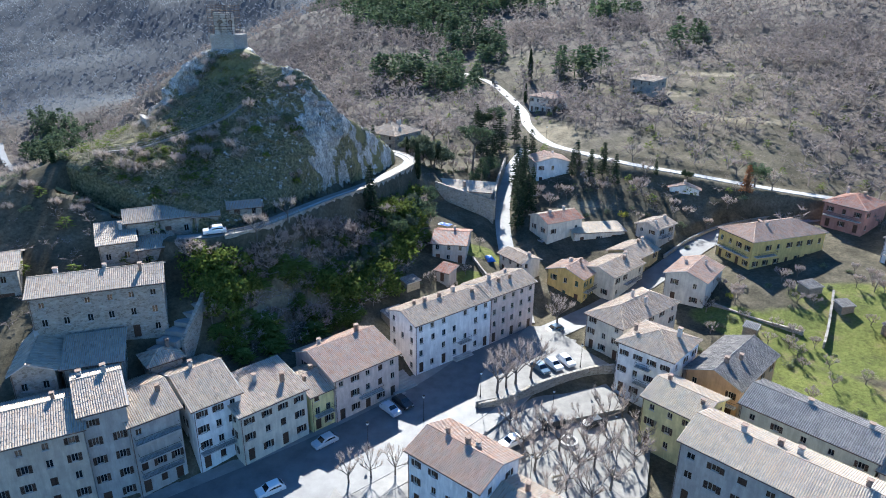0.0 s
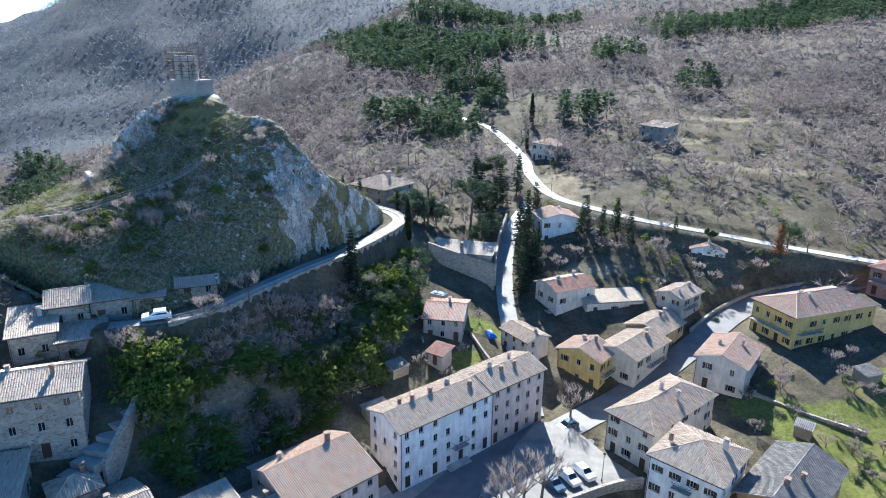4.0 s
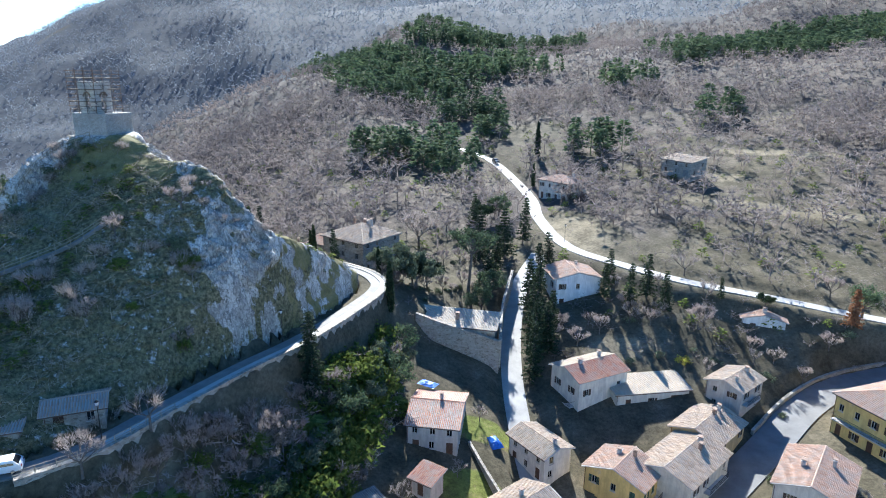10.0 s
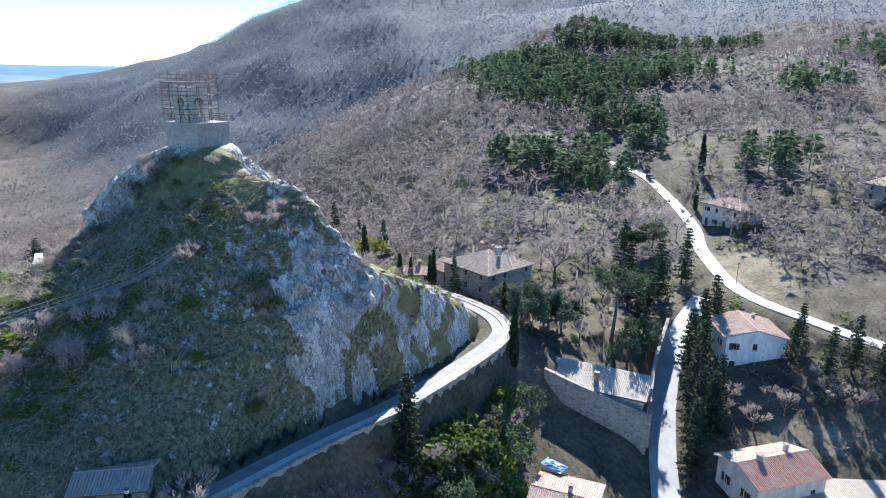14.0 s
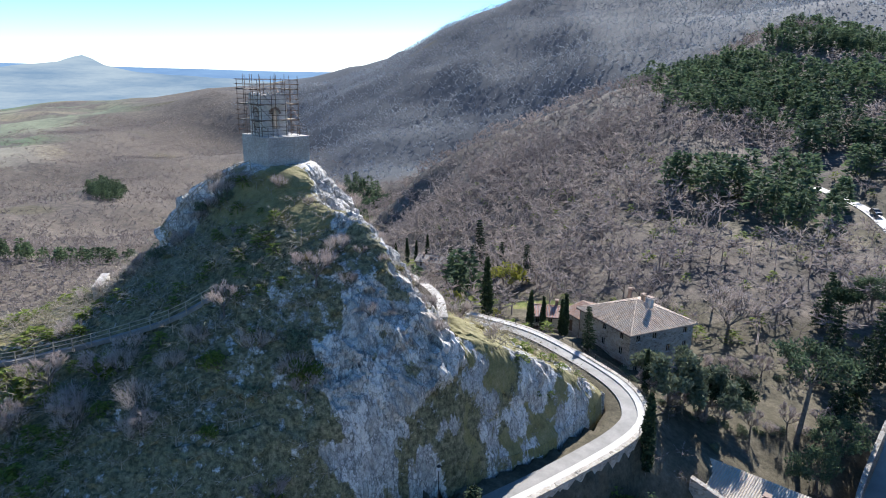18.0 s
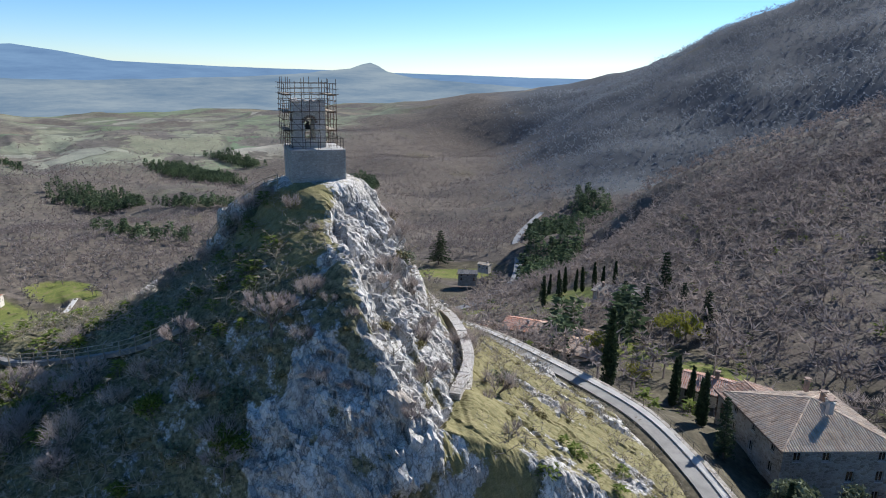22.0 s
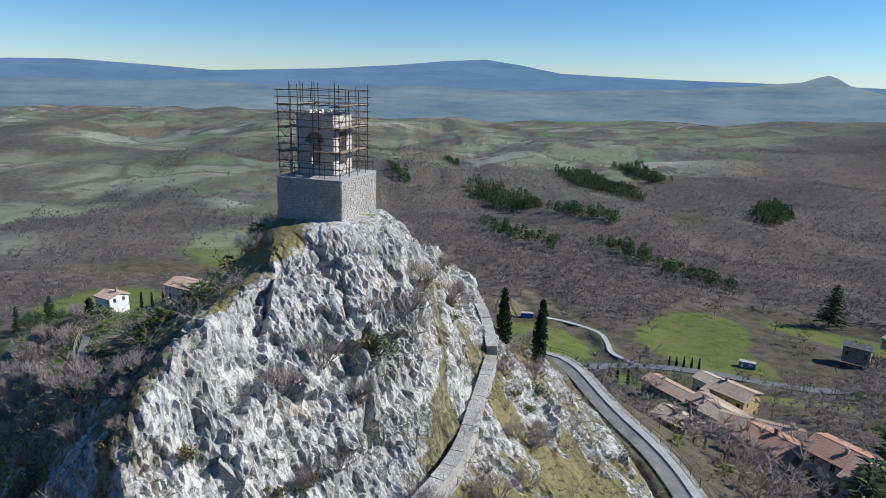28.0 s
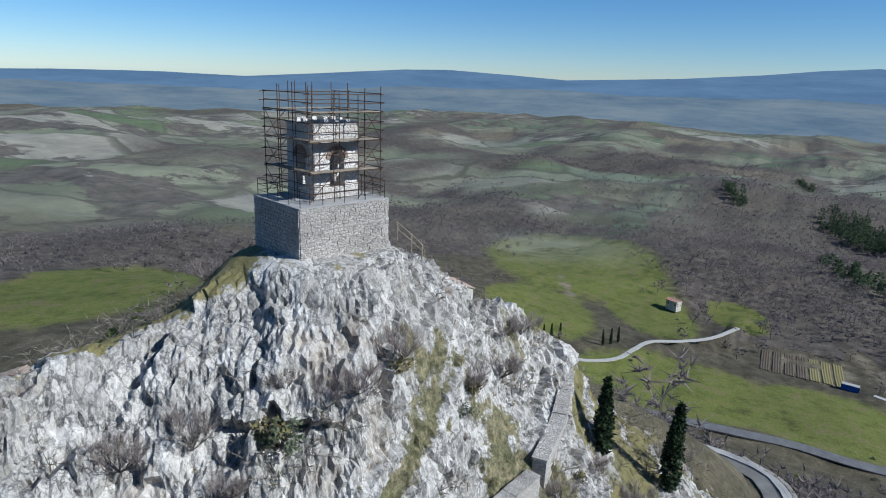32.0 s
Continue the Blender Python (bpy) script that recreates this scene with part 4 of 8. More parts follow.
MEADOWS = [(-248, 160, 32, 40, 10), (-250, 205, 34, 30, 0), (-275, 290, 44, 24, -35), (-235, 285, 22, 20, 0), (-285, 362, 34, 13, 45), (-200, 231, 9, 14, 20), (-166, 262, 24, 12, 45), (-118, 283, 22, 8, -20), (-108, 262, 16, 5, 0),
           (-300, 85, 46, 26, 30), (-345, 130, 44, 22, 20), (-440, 60, 110, 60, 25), (-370, 170, 28, 14, 20), (-150, -25, 62, 34, 35), (-240, 40, 50, 24, 20), (-130, 90, 42, 14, 30), (-180, 110, 40, 18, 50),
           (84, 112, 22, 10, -20), (96, 122, 20, 8, -20), (66, 118, 14, 6, -40), (72, 98, 18, 7, -40), (8, 136, 5, 4, 0), (2, 126, 5, 4, 40), (10, 149, 7, 3, 0), (-58, 228, 9, 5, 0), (-40, 222, 8, 4, 0)]
CLEAR = [(-235, 180, 90, 85, 0), (-240, 290, 75, 50, -30), (-290, 360, 50, 30, 40), (-130, 224, 60, 24, -10), (-160, 262, 50, 24, 40), (-115, 275, 36, 16, -20), (-150, 80, 50, 20, 20), (-330, 100, 110, 60, 20), (0, 190, 30, 14, 0), (-64, 222, 30, 12, 0)]
# The ellipses at (-29, 112) and (-12, 137) lift the cliff's shade by paler colour.
OPEN = [(40, 222, 9, 20, 10), (38, 172, 8, 5, 0), (-29, 112, 17, 5, 57), (-12, 137, 19, 5, 62), (-350, 84, 40, 5, 25), (-312, 203, 20, 22, 0), (-320, 230, 40, 7, 20), (100, 230, 34, 6, -25), (60, 470, 24, 9, 0), (-128, 505, 24, 6, 20), (150, 330, 36, 6, 30), (-90, 108, 16, 10, 20), (92, 258, 10, 5, 0), (120, 280, 30, 5, -20)]


def blobs(x, y, spec):
    s = np.zeros(x.shape)
    for cx, cy, rx, ry, ang in spec:
        c, k = math.cos(radians(ang)), math.sin(radians(ang))
        u, v = ((x - cx) * c + (y - cy) * k) / rx, (-(x - cx) * k + (y - cy) * c) / ry
        s = np.maximum(s, np.clip(1.6 - np.hypot(u, v) * 1.1, 0, 1))
    return s


def wood_cover(x, y):
    """How thickly the winter wood stands, 0 to 1."""
    r = np.hypot(x - 0, y - 110)
    w = np.clip((r - 95) / 60, 0, 1) * np.clip(np.where(y > 150, 1.0, (r - 150) / 80), 0, 1)
    w = w * (1 - blobs(x, y, MEADOWS)) * (1 - blobs(x, y, OPEN))
    gaps = np.clip(fbm(x, y, 110, 4, 61) * 1.5 + 1.1, 0, 1)
    valley = np.clip((-x - 0.9 * y - 330) / 250, 0, 1) * (1 - np.clip((y - 70) / 60, 0, 1) * np.clip((1080 - np.hypot(x, y - 150)) / 80, 0, 1))
    w = w * (1 - blobs(x, y, CLEAR))
    return w * gaps * (1 - 0.85 * valley * np.clip(fbm(x, y, 260, 4, 71) * 4 + 0.8, 0, 1))


def build_ground():
    xs, ys = spaced(-80, 112, 1.0, 0), spaced(40, 232, 1.0, 0)
    gx, gy = np.meshgrid(xs, ys)
    z = land(gx, gy)
    inner = within(gx, gy, RIM) & (gx > -72)
    d_up = np.sqrt(line_weights(gx, gy, UPPER)[0])
    z = np.where(inner & (d_up > 3.2), np.minimum(z, soft(ROCK, gx, gy, 0.9) - 5), z)
    ny, nx = gx.shape
    v = np.stack([gx, gy, z], -1).reshape(-1, 3)
    i = np.arange((ny - 1) * (nx - 1))
    a = (i // (nx - 1)) * nx + i % (nx - 1)
    f = np.stack([a, a + 1, a + nx + 1, a + nx], -1)
    me = array_mesh("ground", v, f, M["ground"], True)
    r = np.hypot(gx, gy - 120)
    meadow = blobs(gx, gy, MEADOWS)
    plainw = np.clip((-gx - 420) / 400, 0, 1) * np.clip((fbm(gx, gy, 300, 4, 71) + 0.1) * 3, 0, 1) * (fbm(gx, gy, 150, 3, 99) > -0.15)
    meadow = np.maximum(meadow, plainw * 0.2)
    wood = np.clip(wood_cover(gx, gy) * 1.4, 0, 1)
    zx, zy = np.gradient(z, axis=1) / np.gradient(gx, axis=1), np.gradient(z, axis=0) / np.gradient(gy, axis=0)
    pale = blobs(gx, gy, OPEN) * 0.6 + np.clip((-gx - 700) / 400, 0, 1) * np.clip(fbm(gx, gy, 180, 5, 87) * 2, 0, 0.55)
    col = me.color_attributes.new("zone", "FLOAT_COLOR", "POINT")
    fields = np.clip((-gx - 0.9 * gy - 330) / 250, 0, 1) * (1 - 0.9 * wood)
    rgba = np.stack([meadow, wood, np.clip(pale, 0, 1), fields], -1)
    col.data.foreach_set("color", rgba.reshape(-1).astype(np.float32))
    # How strongly the floor takes the painted haze, growing with distance.
    far = me.attributes.new("hazed_wood", "FLOAT", "POINT")
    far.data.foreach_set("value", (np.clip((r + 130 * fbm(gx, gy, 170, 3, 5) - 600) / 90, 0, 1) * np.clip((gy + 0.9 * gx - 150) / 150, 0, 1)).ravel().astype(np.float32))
    solid("ground", me, None, "hilly ground with winter grass, bare woodland floor and green meadows", "ground", kind="structure")


def ribbon(name, line, half, mat, label, lift=0.05, kind="structure", shift=0.0, step=1.5):
    """A road surface along a line, a little above the ground, with a turned-down edge."""
    pts = smooth_line(line, step)
    m = Mesh()
    for i, p in enumerate(pts):
        q0, q1 = pts[max(0, i - 1)], pts[min(len(pts) - 1, i + 1)]
        s = Vector((q1.y - q0.y, q0.x - q1.x, 0)).normalized()
        for k, dz in ((-half, -0.3), (-half, lift), (half, lift), (half, -0.3)):
            m.v.append(tuple(p + s * (k + shift) + Vector((0, 0, dz))))
    for i in range(len(pts) - 1):
        for k in range(3):
            a = 4 * i + k
            m.f.append((a, a + 4, a + 5, a + 1))
    return solid(name, m, mat, label, "road", kind=kind, smooth=False)


def smooth_line(line, step=1.5):
    """Points along a line of (x, y, z), rounded at its corners."""
    p = [Vector(q) for q in line]
    p = [p[0] * 2 - p[1]] + p + [p[-1] * 2 - p[-2]]
    out = []
    for i in range(1, len(p) - 2):
        n = max(1, int((p[i + 1] - p[i]).length / step))
        for j in range(n):
            t = j / n
            out.append(0.5 * ((2 * p[i]) + (p[i + 1] - p[i - 1]) * t + (2 * p[i - 1] - 5 * p[i] + 4 * p[i + 1] - p[i + 2]) * t * t + (3 * p[i] - p[i - 1] - 3 * p[i + 1] + p[i + 2]) * t ** 3))
    out.append(p[-2])
    return out


build_ground()
build_crag()
ribbon("pavement", SQUARE, 10.5, M["paving"], "grey paved edge of the village square", 0.0)
ribbon("road", SQUARE, 7.5, M["asphalt"], "wide grey asphalt street through the village square")
ribbon("road", LANE, 2.0, M["lane"], "pale concrete lane climbing between walls and firs", 0.07)
ribbon("road", STREET, 3.0, M["asphalt"], "grey asphalt village street climbing between houses", 0.06)
ribbon("road", ROAD, 1.75, M["lane"], "pale sunlit asphalt road along the hillside", 0.08)
ribbon("road", UPPER, 1.15, M["worn_asphalt"], "narrow worn grey road round the foot of the crag", 0.06, shift=-0.1)
ribbon("pavement", UPPER[2:], 0.5, M["gravel"], "white concrete strip along the outer edge of the road", 0.2, shift=1.1)
ribbon("road", VALLEY_ROAD, 2.2, M["asphalt"], "narrow grey road running down into the valley", 0.12)
ribbon("track", GARDEN_LANE, 1.0, M["gravel"], "white gravel lane along the garden plots", 0.12)
ribbon("track", TRACK, 1.0, M["gravel"], "white gravel track between the fields", 0.14)

# ---- houses ----
WIN = {}


def window_meshes(w, h, kind):
    """Shared meshes of one window: frame with mullion, glass, one shutter."""
    key = (w, h, kind)
    if key not in WIN:
        fr = Mesh()
        t = 0.07
        fr.box(0, 0.1, 0, t, 0.19, h), fr.box(w - t, 0.1, 0, w, 0.19, h)
        fr.box(t, 0.1, 0, w - t, 0.19, t), fr.box(t, 0.1, h - t, w - t, 0.19, h), fr.box(w / 2 - 0.03, 0.11, t, w / 2 + 0.03, 0.18, h - t)
        si = Mesh()
        si.box(-0.08, -0.08, -0.09, w + 0.08, 0.1, -0.003)
        gl = Mesh()
        gl.box(t, 0.14, t, w - t, 0.155, h - t)
        sh = Mesh()
        sw = w / 2
        sh.box(0, -0.06, 0, 0.06, -0.012, h), sh.box(sw - 0.06, -0.06, 0, sw, -0.012, h)
        for k in range(7):
            z = h * (k + 0.12) / 7
            sh.box(0.06, -0.05, z, sw - 0.06, -0.02, z + h / 7 * 0.82)
        WIN[key] = (fr.data("window", M["frame"]), si.data("sill", M["concrete"]), gl.data("pane", M["pane"]),
                    sh.data("shutter", M["shutter_g"] if kind == "g" else M["shutter_b"]))
    return WIN[key]


def add_window(parent, m, w, h, kind, closed=False):
    fr, si, gl, sh = window_meshes(w, h, kind)
    win = part("window", fr, None, parent, m=m)
    part("sill", si, None, win)
    part("pane", gl, None, win)
    if kind in "gb":
        if closed:
            part("shutter", sh, None, win, m=pose(0, 0.07, 0)), part("shutter", sh, None, win, m=pose(w / 2, 0.07, 0))
        else:
            part("shutter", sh, None, win, m=pose(-w / 2 - 0.01, 0, 0)), part("shutter", sh, None, win, m=pose(w + 0.01, 0, 0))


def facade(mesh, length, bottom, top, holes, m, gable=0.0, peak=0.5, depth=0.22):
    """A wall face in the plane y = 0 of m with openings cut through, their reveals, and a gable above."""
    xs = sorted({0.0, length, *[v for x, z, w, h in holes for v in (x, x + w)]})
    zs = sorted({bottom, top, *[v for x, z, w, h in holes for v in (z, z + h)]})
    P = lambda x, y, z: tuple(m @ Vector((x, y, z)))
    for x0, x1 in zip(xs, xs[1:]):
        for z0, z1 in zip(zs, zs[1:]):
            cx, cz = (x0 + x1) / 2, (z0 + z1) / 2
            if not any(x < cx < x + w and z < cz < z + h for x, z, w, h in holes):
                mesh.poly([P(x0, 0, z0), P(x1, 0, z0), P(x1, 0, z1), P(x0, 0, z1)])
    for x, z, w, h in holes:
        d = depth
        mesh.poly([P(x, 0, z), P(x, d, z), P(x, d, z + h), P(x, 0, z + h)])
        mesh.poly([P(x + w, d, z), P(x + w, 0, z), P(x + w, 0, z + h), P(x + w, d, z + h)])
        mesh.poly([P(x, 0, z), P(x + w, 0, z), P(x + w, d, z), P(x, d, z)])
        mesh.poly([P(x, d, z + h), P(x + w, d, z + h), P(x + w, 0, z + h), P(x, 0, z + h)])
    if gable:
        mesh.poly([P(0, 0, top), P(length, 0, top), P(length * peak, 0, top + gable)])


def tiled_plane(pts, tiles, slab, rng, pitch=0.29, course=0.8):
    """Fills a sloping roof plane (corner points, the first two on the eave) with rows of half-round tiles on a slab."""
    p = [Vector(q) for q in pts]
    o, ex = p[0], (p[1] - p[0]).normalized()
    nrm = ex.cross(p[2] - p[0]).normalized()
    if nrm.z < 0:
        nrm = -nrm
    ey = nrm.cross(ex)
    if ey.z < 0:
        ey = -ey
    loc = [((q - o).dot(ex), (q - o).dot(ey)) for q in p]
    n = len(p)
    k = len(slab.v)
    slab.v += [tuple(q) for q in p] + [tuple(q - nrm * 0.14) for q in p]
    slab.f += [tuple(k + i for i in range(n)), tuple(k + n + i for i in reversed(range(n)))]
    slab.f += [(k + i, k + n + i, k + n + (i + 1) % n, k + (i + 1) % n) for i in range(n)]
    x0, x1 = min(q[0] for q in loc), max(q[0] for q in loc)
    x = x0 + 0.1
    while x < x1 - 0.02:
        cut = []
        for i in range(n):
            (ax, ay), (bx, by) = loc[i], loc[(i + 1) % n]
            if (ax - x) * (bx - x) <= 0 and abs(ax - bx) > 1e-6:
                cut.append(ay + (by - ay) * (x - ax) / (bx - ax))
        if len(cut) >= 2:
            y, end = min(cut) - 0.04 + rng.uniform(-0.02, 0.02), max(cut)
            while y < end - 0.1:
                y2 = min(end, y + course * rng.uniform(0.8, 1.2))
                dx, r, lift = rng.uniform(-0.016, 0.016), rng.uniform(0.095, 0.115), rng.uniform(0, 0.02)
                b = len(tiles.v)
                for yy, rr, up in ((y, r, 0.03 + lift), (y2 + 0.03, r * 0.86, lift)):
                    for a, hgt in ((-1, 0.0), (-0.55, 0.8), (0.55, 0.8), (1, 0.0)):
                        tiles.v.append(tuple(o + ex * (x + dx + a * rr) + ey * yy + nrm * (hgt * rr + up)))
                tiles.f += [(b, b + 1, b + 5, b + 4), (b + 1, b + 2, b + 6, b + 5), (b + 2, b + 3, b + 7, b + 6), (b, b + 3, b + 2, b + 1)]
                y = y2
        x += pitch


def roof_planes(kind, L, W, h, rise, over, peak=0.5):
    """Corner points of the roof's planes, each starting with its eave."""
    o = over
    if kind == "x":  # ridge along the front
        yr = W * peak
        s1, s2 = rise / yr, rise / (W - yr)
        r0, r1 = (-o, yr, h + rise), (L + o, yr, h + rise)
        return [[(-o, -o, h - o * s1), (L + o, -o, h - o * s1), r1, r0], [(L + o, W + o, h - o * s2), (-o, W + o, h - o * s2), r0, r1]]
    if kind == "y":  # ridge from front to back
        xr = L * peak
        s1, s2 = rise / xr, rise / (L - xr)
        r0, r1 = (xr, -o, h + rise), (xr, W + o, h + rise)
        return [[(-o, W + o, h - o * s1), (-o, -o, h - o * s1), r0, r1], [(L + o, -o, h - o * s2), (L + o, W + o, h - o * s2), r1, r0]]
    if kind == "shed":
        s = rise / W
        return [[(-o, -o, h - o * s), (L + o, -o, h - o * s), (L + o, W + o, h + rise + o * s), (-o, W + o, h + rise + o * s)]]
    c = min(L, W) / 2
    s = rise / c
    e = h - o * s
    q = [(-o, -o, e), (L + o, -o, e), (L + o, W + o, e), (-o, W + o, e)]
    if L >= W:
        a, b = (c, W / 2, h + rise), (L - c, W / 2, h + rise)
        return [[q[0], q[1], b, a], [q[1], q[2], b], [q[2], q[3], a, b], [q[3], q[0], a]]
    a, b = (L / 2, c, h + rise), (L / 2, W - c, h + rise)
    return [[q[0], q[1], a], [q[1], q[2], b, a], [q[2], q[3], b], [q[3], q[0], a, b]]


def grid_holes(length, floors, bays, h, rng, w, wh, ground="doors", skip=0.0, first=0.9):
    """Openings of one face: (x, z, w, h, what)."""
    out, fh = [], h / floors
    for fl in range(floors):
        for b in range(bays):
            cx = length * (b + 0.5) / bays + rng.uniform(-0.12, 0.12)
            if fl == 0 and ground == "doors" and b % 2 == 0:
                dw, dh = (2.2, 2.3) if length / bays > 3.6 and b == bays - 1 else (1.05, 2.15)
                out.append((cx - dw / 2, 0.05, dw, min(dh, fh - 0.3), "door"))
            elif rng.random() >= skip:
                ww, hh = (w, wh) if fl < floors - 1 or floors < 3 else (w, min(wh, 1.05))
                out.append((cx - ww / 2, fl * fh + min(first, fh - hh - 0.35), ww, min(hh, fh - 0.6), "window"))
    return out


def house(label, x, y, ang, L, W, z0, h, roof="x", tiles="t_old", wall="white", floors=3, front=4, left=2, right=2, back=0, shutters="b", rise=None, peak=0.5,
          over=0.45, seed=1, chimneys=2, balcony=(), w=0.85, wh=1.25, skip=0.08, ground="doors", category="house", group="village houses", door="door", below=3.0, closed=0.15, gutter=True, tiles2=""):
    rng = random.Random(seed * 7919 + 13)
    root = thing("house", pose(x, y, z0, 0, 0, ang), label, category, group)
    rise = rise if rise is not None else 0.33 * (L if roof == "y" else W if roof != "hip" else min(L, W)) * (0.5 if roof != "shed" else 0.7)
    faces = {"front": (pose(0, 0, 0), L, front), "right": (pose(L, 0, 0, 0, 0, 90), W, right), "back": (pose(L, W, 0, 0, 0, 180), L, back), "left": (pose(0, W, 0, 0, 0, 270), W, left)}
    walls = Mesh()
    fills = []
    for side, (m, length, bays) in faces.items():
        holes = grid_holes(length, floors, bays, h, rng, w, wh, ground if side == "front" else "", skip if side == "front" else skip + 0.15) if bays else []
        g = 0.0
        pk = 0.5
        if roof == "x" and side in ("left", "right"):
            g, pk = rise, peak if side == "right" else 1 - peak
        if roof == "y" and side in ("front", "back"):
            g, pk = rise, peak if side == "front" else 1 - peak
        facade(walls, length, -below, h, [q[:4] for q in holes], m, g, pk)
        if roof == "shed":
            P = lambda a, b: tuple(m @ Vector((a, 0, b)))
            if side == "right":
                walls.poly([P(0, h), P(W, h), P(W, h + rise)])
            if side == "left":
                walls.poly([P(0, h), P(W, h), P(0, h + rise)])
            if side == "back":
                walls.poly([P(0, h), P(L, h), P(L, h + rise), P(0, h + rise)])
        fills += [(m, q) for q in holes]
    part("wall", walls, M[wall], root)
    for m, (hx, hz, hw, hh, what) in fills:
        at = m @ pose(hx, 0, hz)
        if what == "window":
            kind = shutters if rng.random() < 0.75 else "n"
            add_window(root, at, round(hw, 2), round(hh, 2), kind, rng.random() < closed)
        else:
            d = Mesh()
            d.box(0, 0.12, 0, hw, 0.2, hh)
            n = 2 if hw < 1.5 else 4
            for k in range(n):
                d.box(hw * (k + 0.12) / n, 0.095, 0.15, hw * (k + 0.88) / n, 0.12, hh * 0.55), d.box(hw * (k + 0.12) / n, 0.095, hh * 0.6, hw * (k + 0.88) / n, 0.12, hh * 0.94)
            leaf = part("door", d, M[door if hw < 1.5 else ("metal_door" if rng.random() < 0.5 else "door")], root, m=at)
            kn = Mesh()
            kn.box(hw * 0.46, 0.05, 1.0, hw * 0.5, 0.1, 1.12)
            part("handle", kn, M["iron"], leaf)
    tl, sl = Mesh(), Mesh()
    planes = roof_planes(roof, L, W, h + 0.05, rise, over, peak)
    other = Mesh()
    for k, pl in enumerate(planes):
        tiled_plane(pl, other if tiles2 and k else tl, sl, rng)
    rf = part("roof", sl, M["concrete"], root)
    tob = part("tiles", tl, M[tiles], rf)
    tob["kind"] = "stuff"
    if tiles2:
        part("tiles", other, M[tiles2], rf, "newer red clay tiles")["kind"] = "stuff"
    rid = Mesh()
    ends = {"x": ((-over, W * peak), (L + over, W * peak)), "y": ((L * peak, -over), (L * peak, W + over))}
    if roof in ends:
        lines = [tuple(Vector((*q, h + rise + 0.08)) for q in ends[roof])]
    elif roof == "hip":
        pl = planes[1] if L >= W else planes[0]
        lines = [tuple(Vector(q) + Vector((0, 0, 0.05)) for q in pr) for pr in (
            [(planes[0][0], planes[0][-1] if L >= W else planes[0][2]), (planes[0][1], planes[0][2]), (planes[2][0], planes[2][-1] if L >= W else planes[2][2]), (planes[2][1], planes[2][2]),
             (planes[0][2], planes[2][2])])]
    else:
        lines = []
    for a, b in lines:
        n = max(1, int((b - a).length / 0.42))
        for k in range(n):
            p, q = a.lerp(b, k / n), a.lerp(b, (k + 1.08) / n)
            rid.tube(p, q, 0.12, 0.1, 6)
    if rid.v:
        ro = part("ridge_tiles", rid, M[tiles], rf)
        ro["kind"] = "stuff"
    for c in range(chimneys):
        if roof == "y":
            cx, cy = L * (0.25 + 0.5 * rng.random()), W * (0.15 + 0.7 * rng.random())
            base = h + rise * (1 - abs(cx - L * peak) / (L * 0.5)) - 0.25
        else:
            cx, cy = L * (0.12 + 0.76 * (c + rng.random()) / chimneys), W * (peak + rng.choice((-0.16, 0.05, 0.14)))
            base = h + rise * (1 - abs(cy - W * peak) / (W * 0.5)) - 0.25
        ch = Mesh()
        a, t = rng.uniform(0.22, 0.34), rng.uniform(0.8, 1.4)
        ch.box(cx - a, cy - a, base, cx + a, cy + a, base + t), ch.box(cx - a - 0.07, cy - a - 0.07, base + t, cx + a + 0.07, cy + a + 0.07, base + t + 0.1)
        for dx in (-0.8, 0.6):
            for dy in (-0.8, 0.6):
                ch.box(cx + dx * a, cy + dy * a, base + t + 0.1, cx + (dx + 0.2) * a, cy + (dy + 0.2) * a, base + t + 0.32)
        co = part("chimney", ch, M[rng.choice(("brick", "concrete"))], root)
        cp = Mesh()
        cp.box(cx - a - 0.1, cy - a - 0.1, base + t + 0.32, cx + a + 0.1, cy + a + 0.1, base + t + 0.4)
        part("cap", cp, M["brick"], co)
    if gutter:
        e0 = planes[0][0], planes[0][1]
        gu = Mesh()
        gu.tube(Vector(e0[0]) + Vector((0, 0, -0.12)), Vector(e0[1]) + Vector((0, 0, -0.12)), 0.075, 0.075, 6, True)
        part("gutter", gu, M["gutter"], root)
        dp = Mesh()
        dp.tube((0.14, -0.07, -0.5), (0.14, -0.07, h - 0.15), 0.05, 0.05, 6)
        part("downpipe", dp, M["gutter"], root)
    for side, x0, x1, z in balcony:
        m = faces[side][0]
        slab = Mesh()
        slab.box(x0, -1.05, z - 0.16, x1, -0.003, z)
        bo = part("balcony", slab, M["concrete"], root, m=m)
        ra = Mesh()
        ra.tube((x0 + 0.04, -1.0, z + 0.95), (x1 - 0.04, -1.0, z + 0.95), 0.028, 0.028, 5), ra.tube((x0 + 0.04, -1.0, z + 0.12), (x1 - 0.04, -1.0, z + 0.12), 0.02, 0.02, 4)
        for xx in (x0 + 0.04, x1 - 0.04):
            ra.tube((xx, -1.0, z + 0.95), (xx, -0.01, z + 0.95), 0.028, 0.028, 5)
        k = x0 + 0.04
        while k <= x1:
            ra.tube((k, -1.0, z), (k, -1.0, z + 0.95), 0.014, 0.014, 4)
            k += 0.16
        part("railing", ra, M["iron"], bo)
    return root


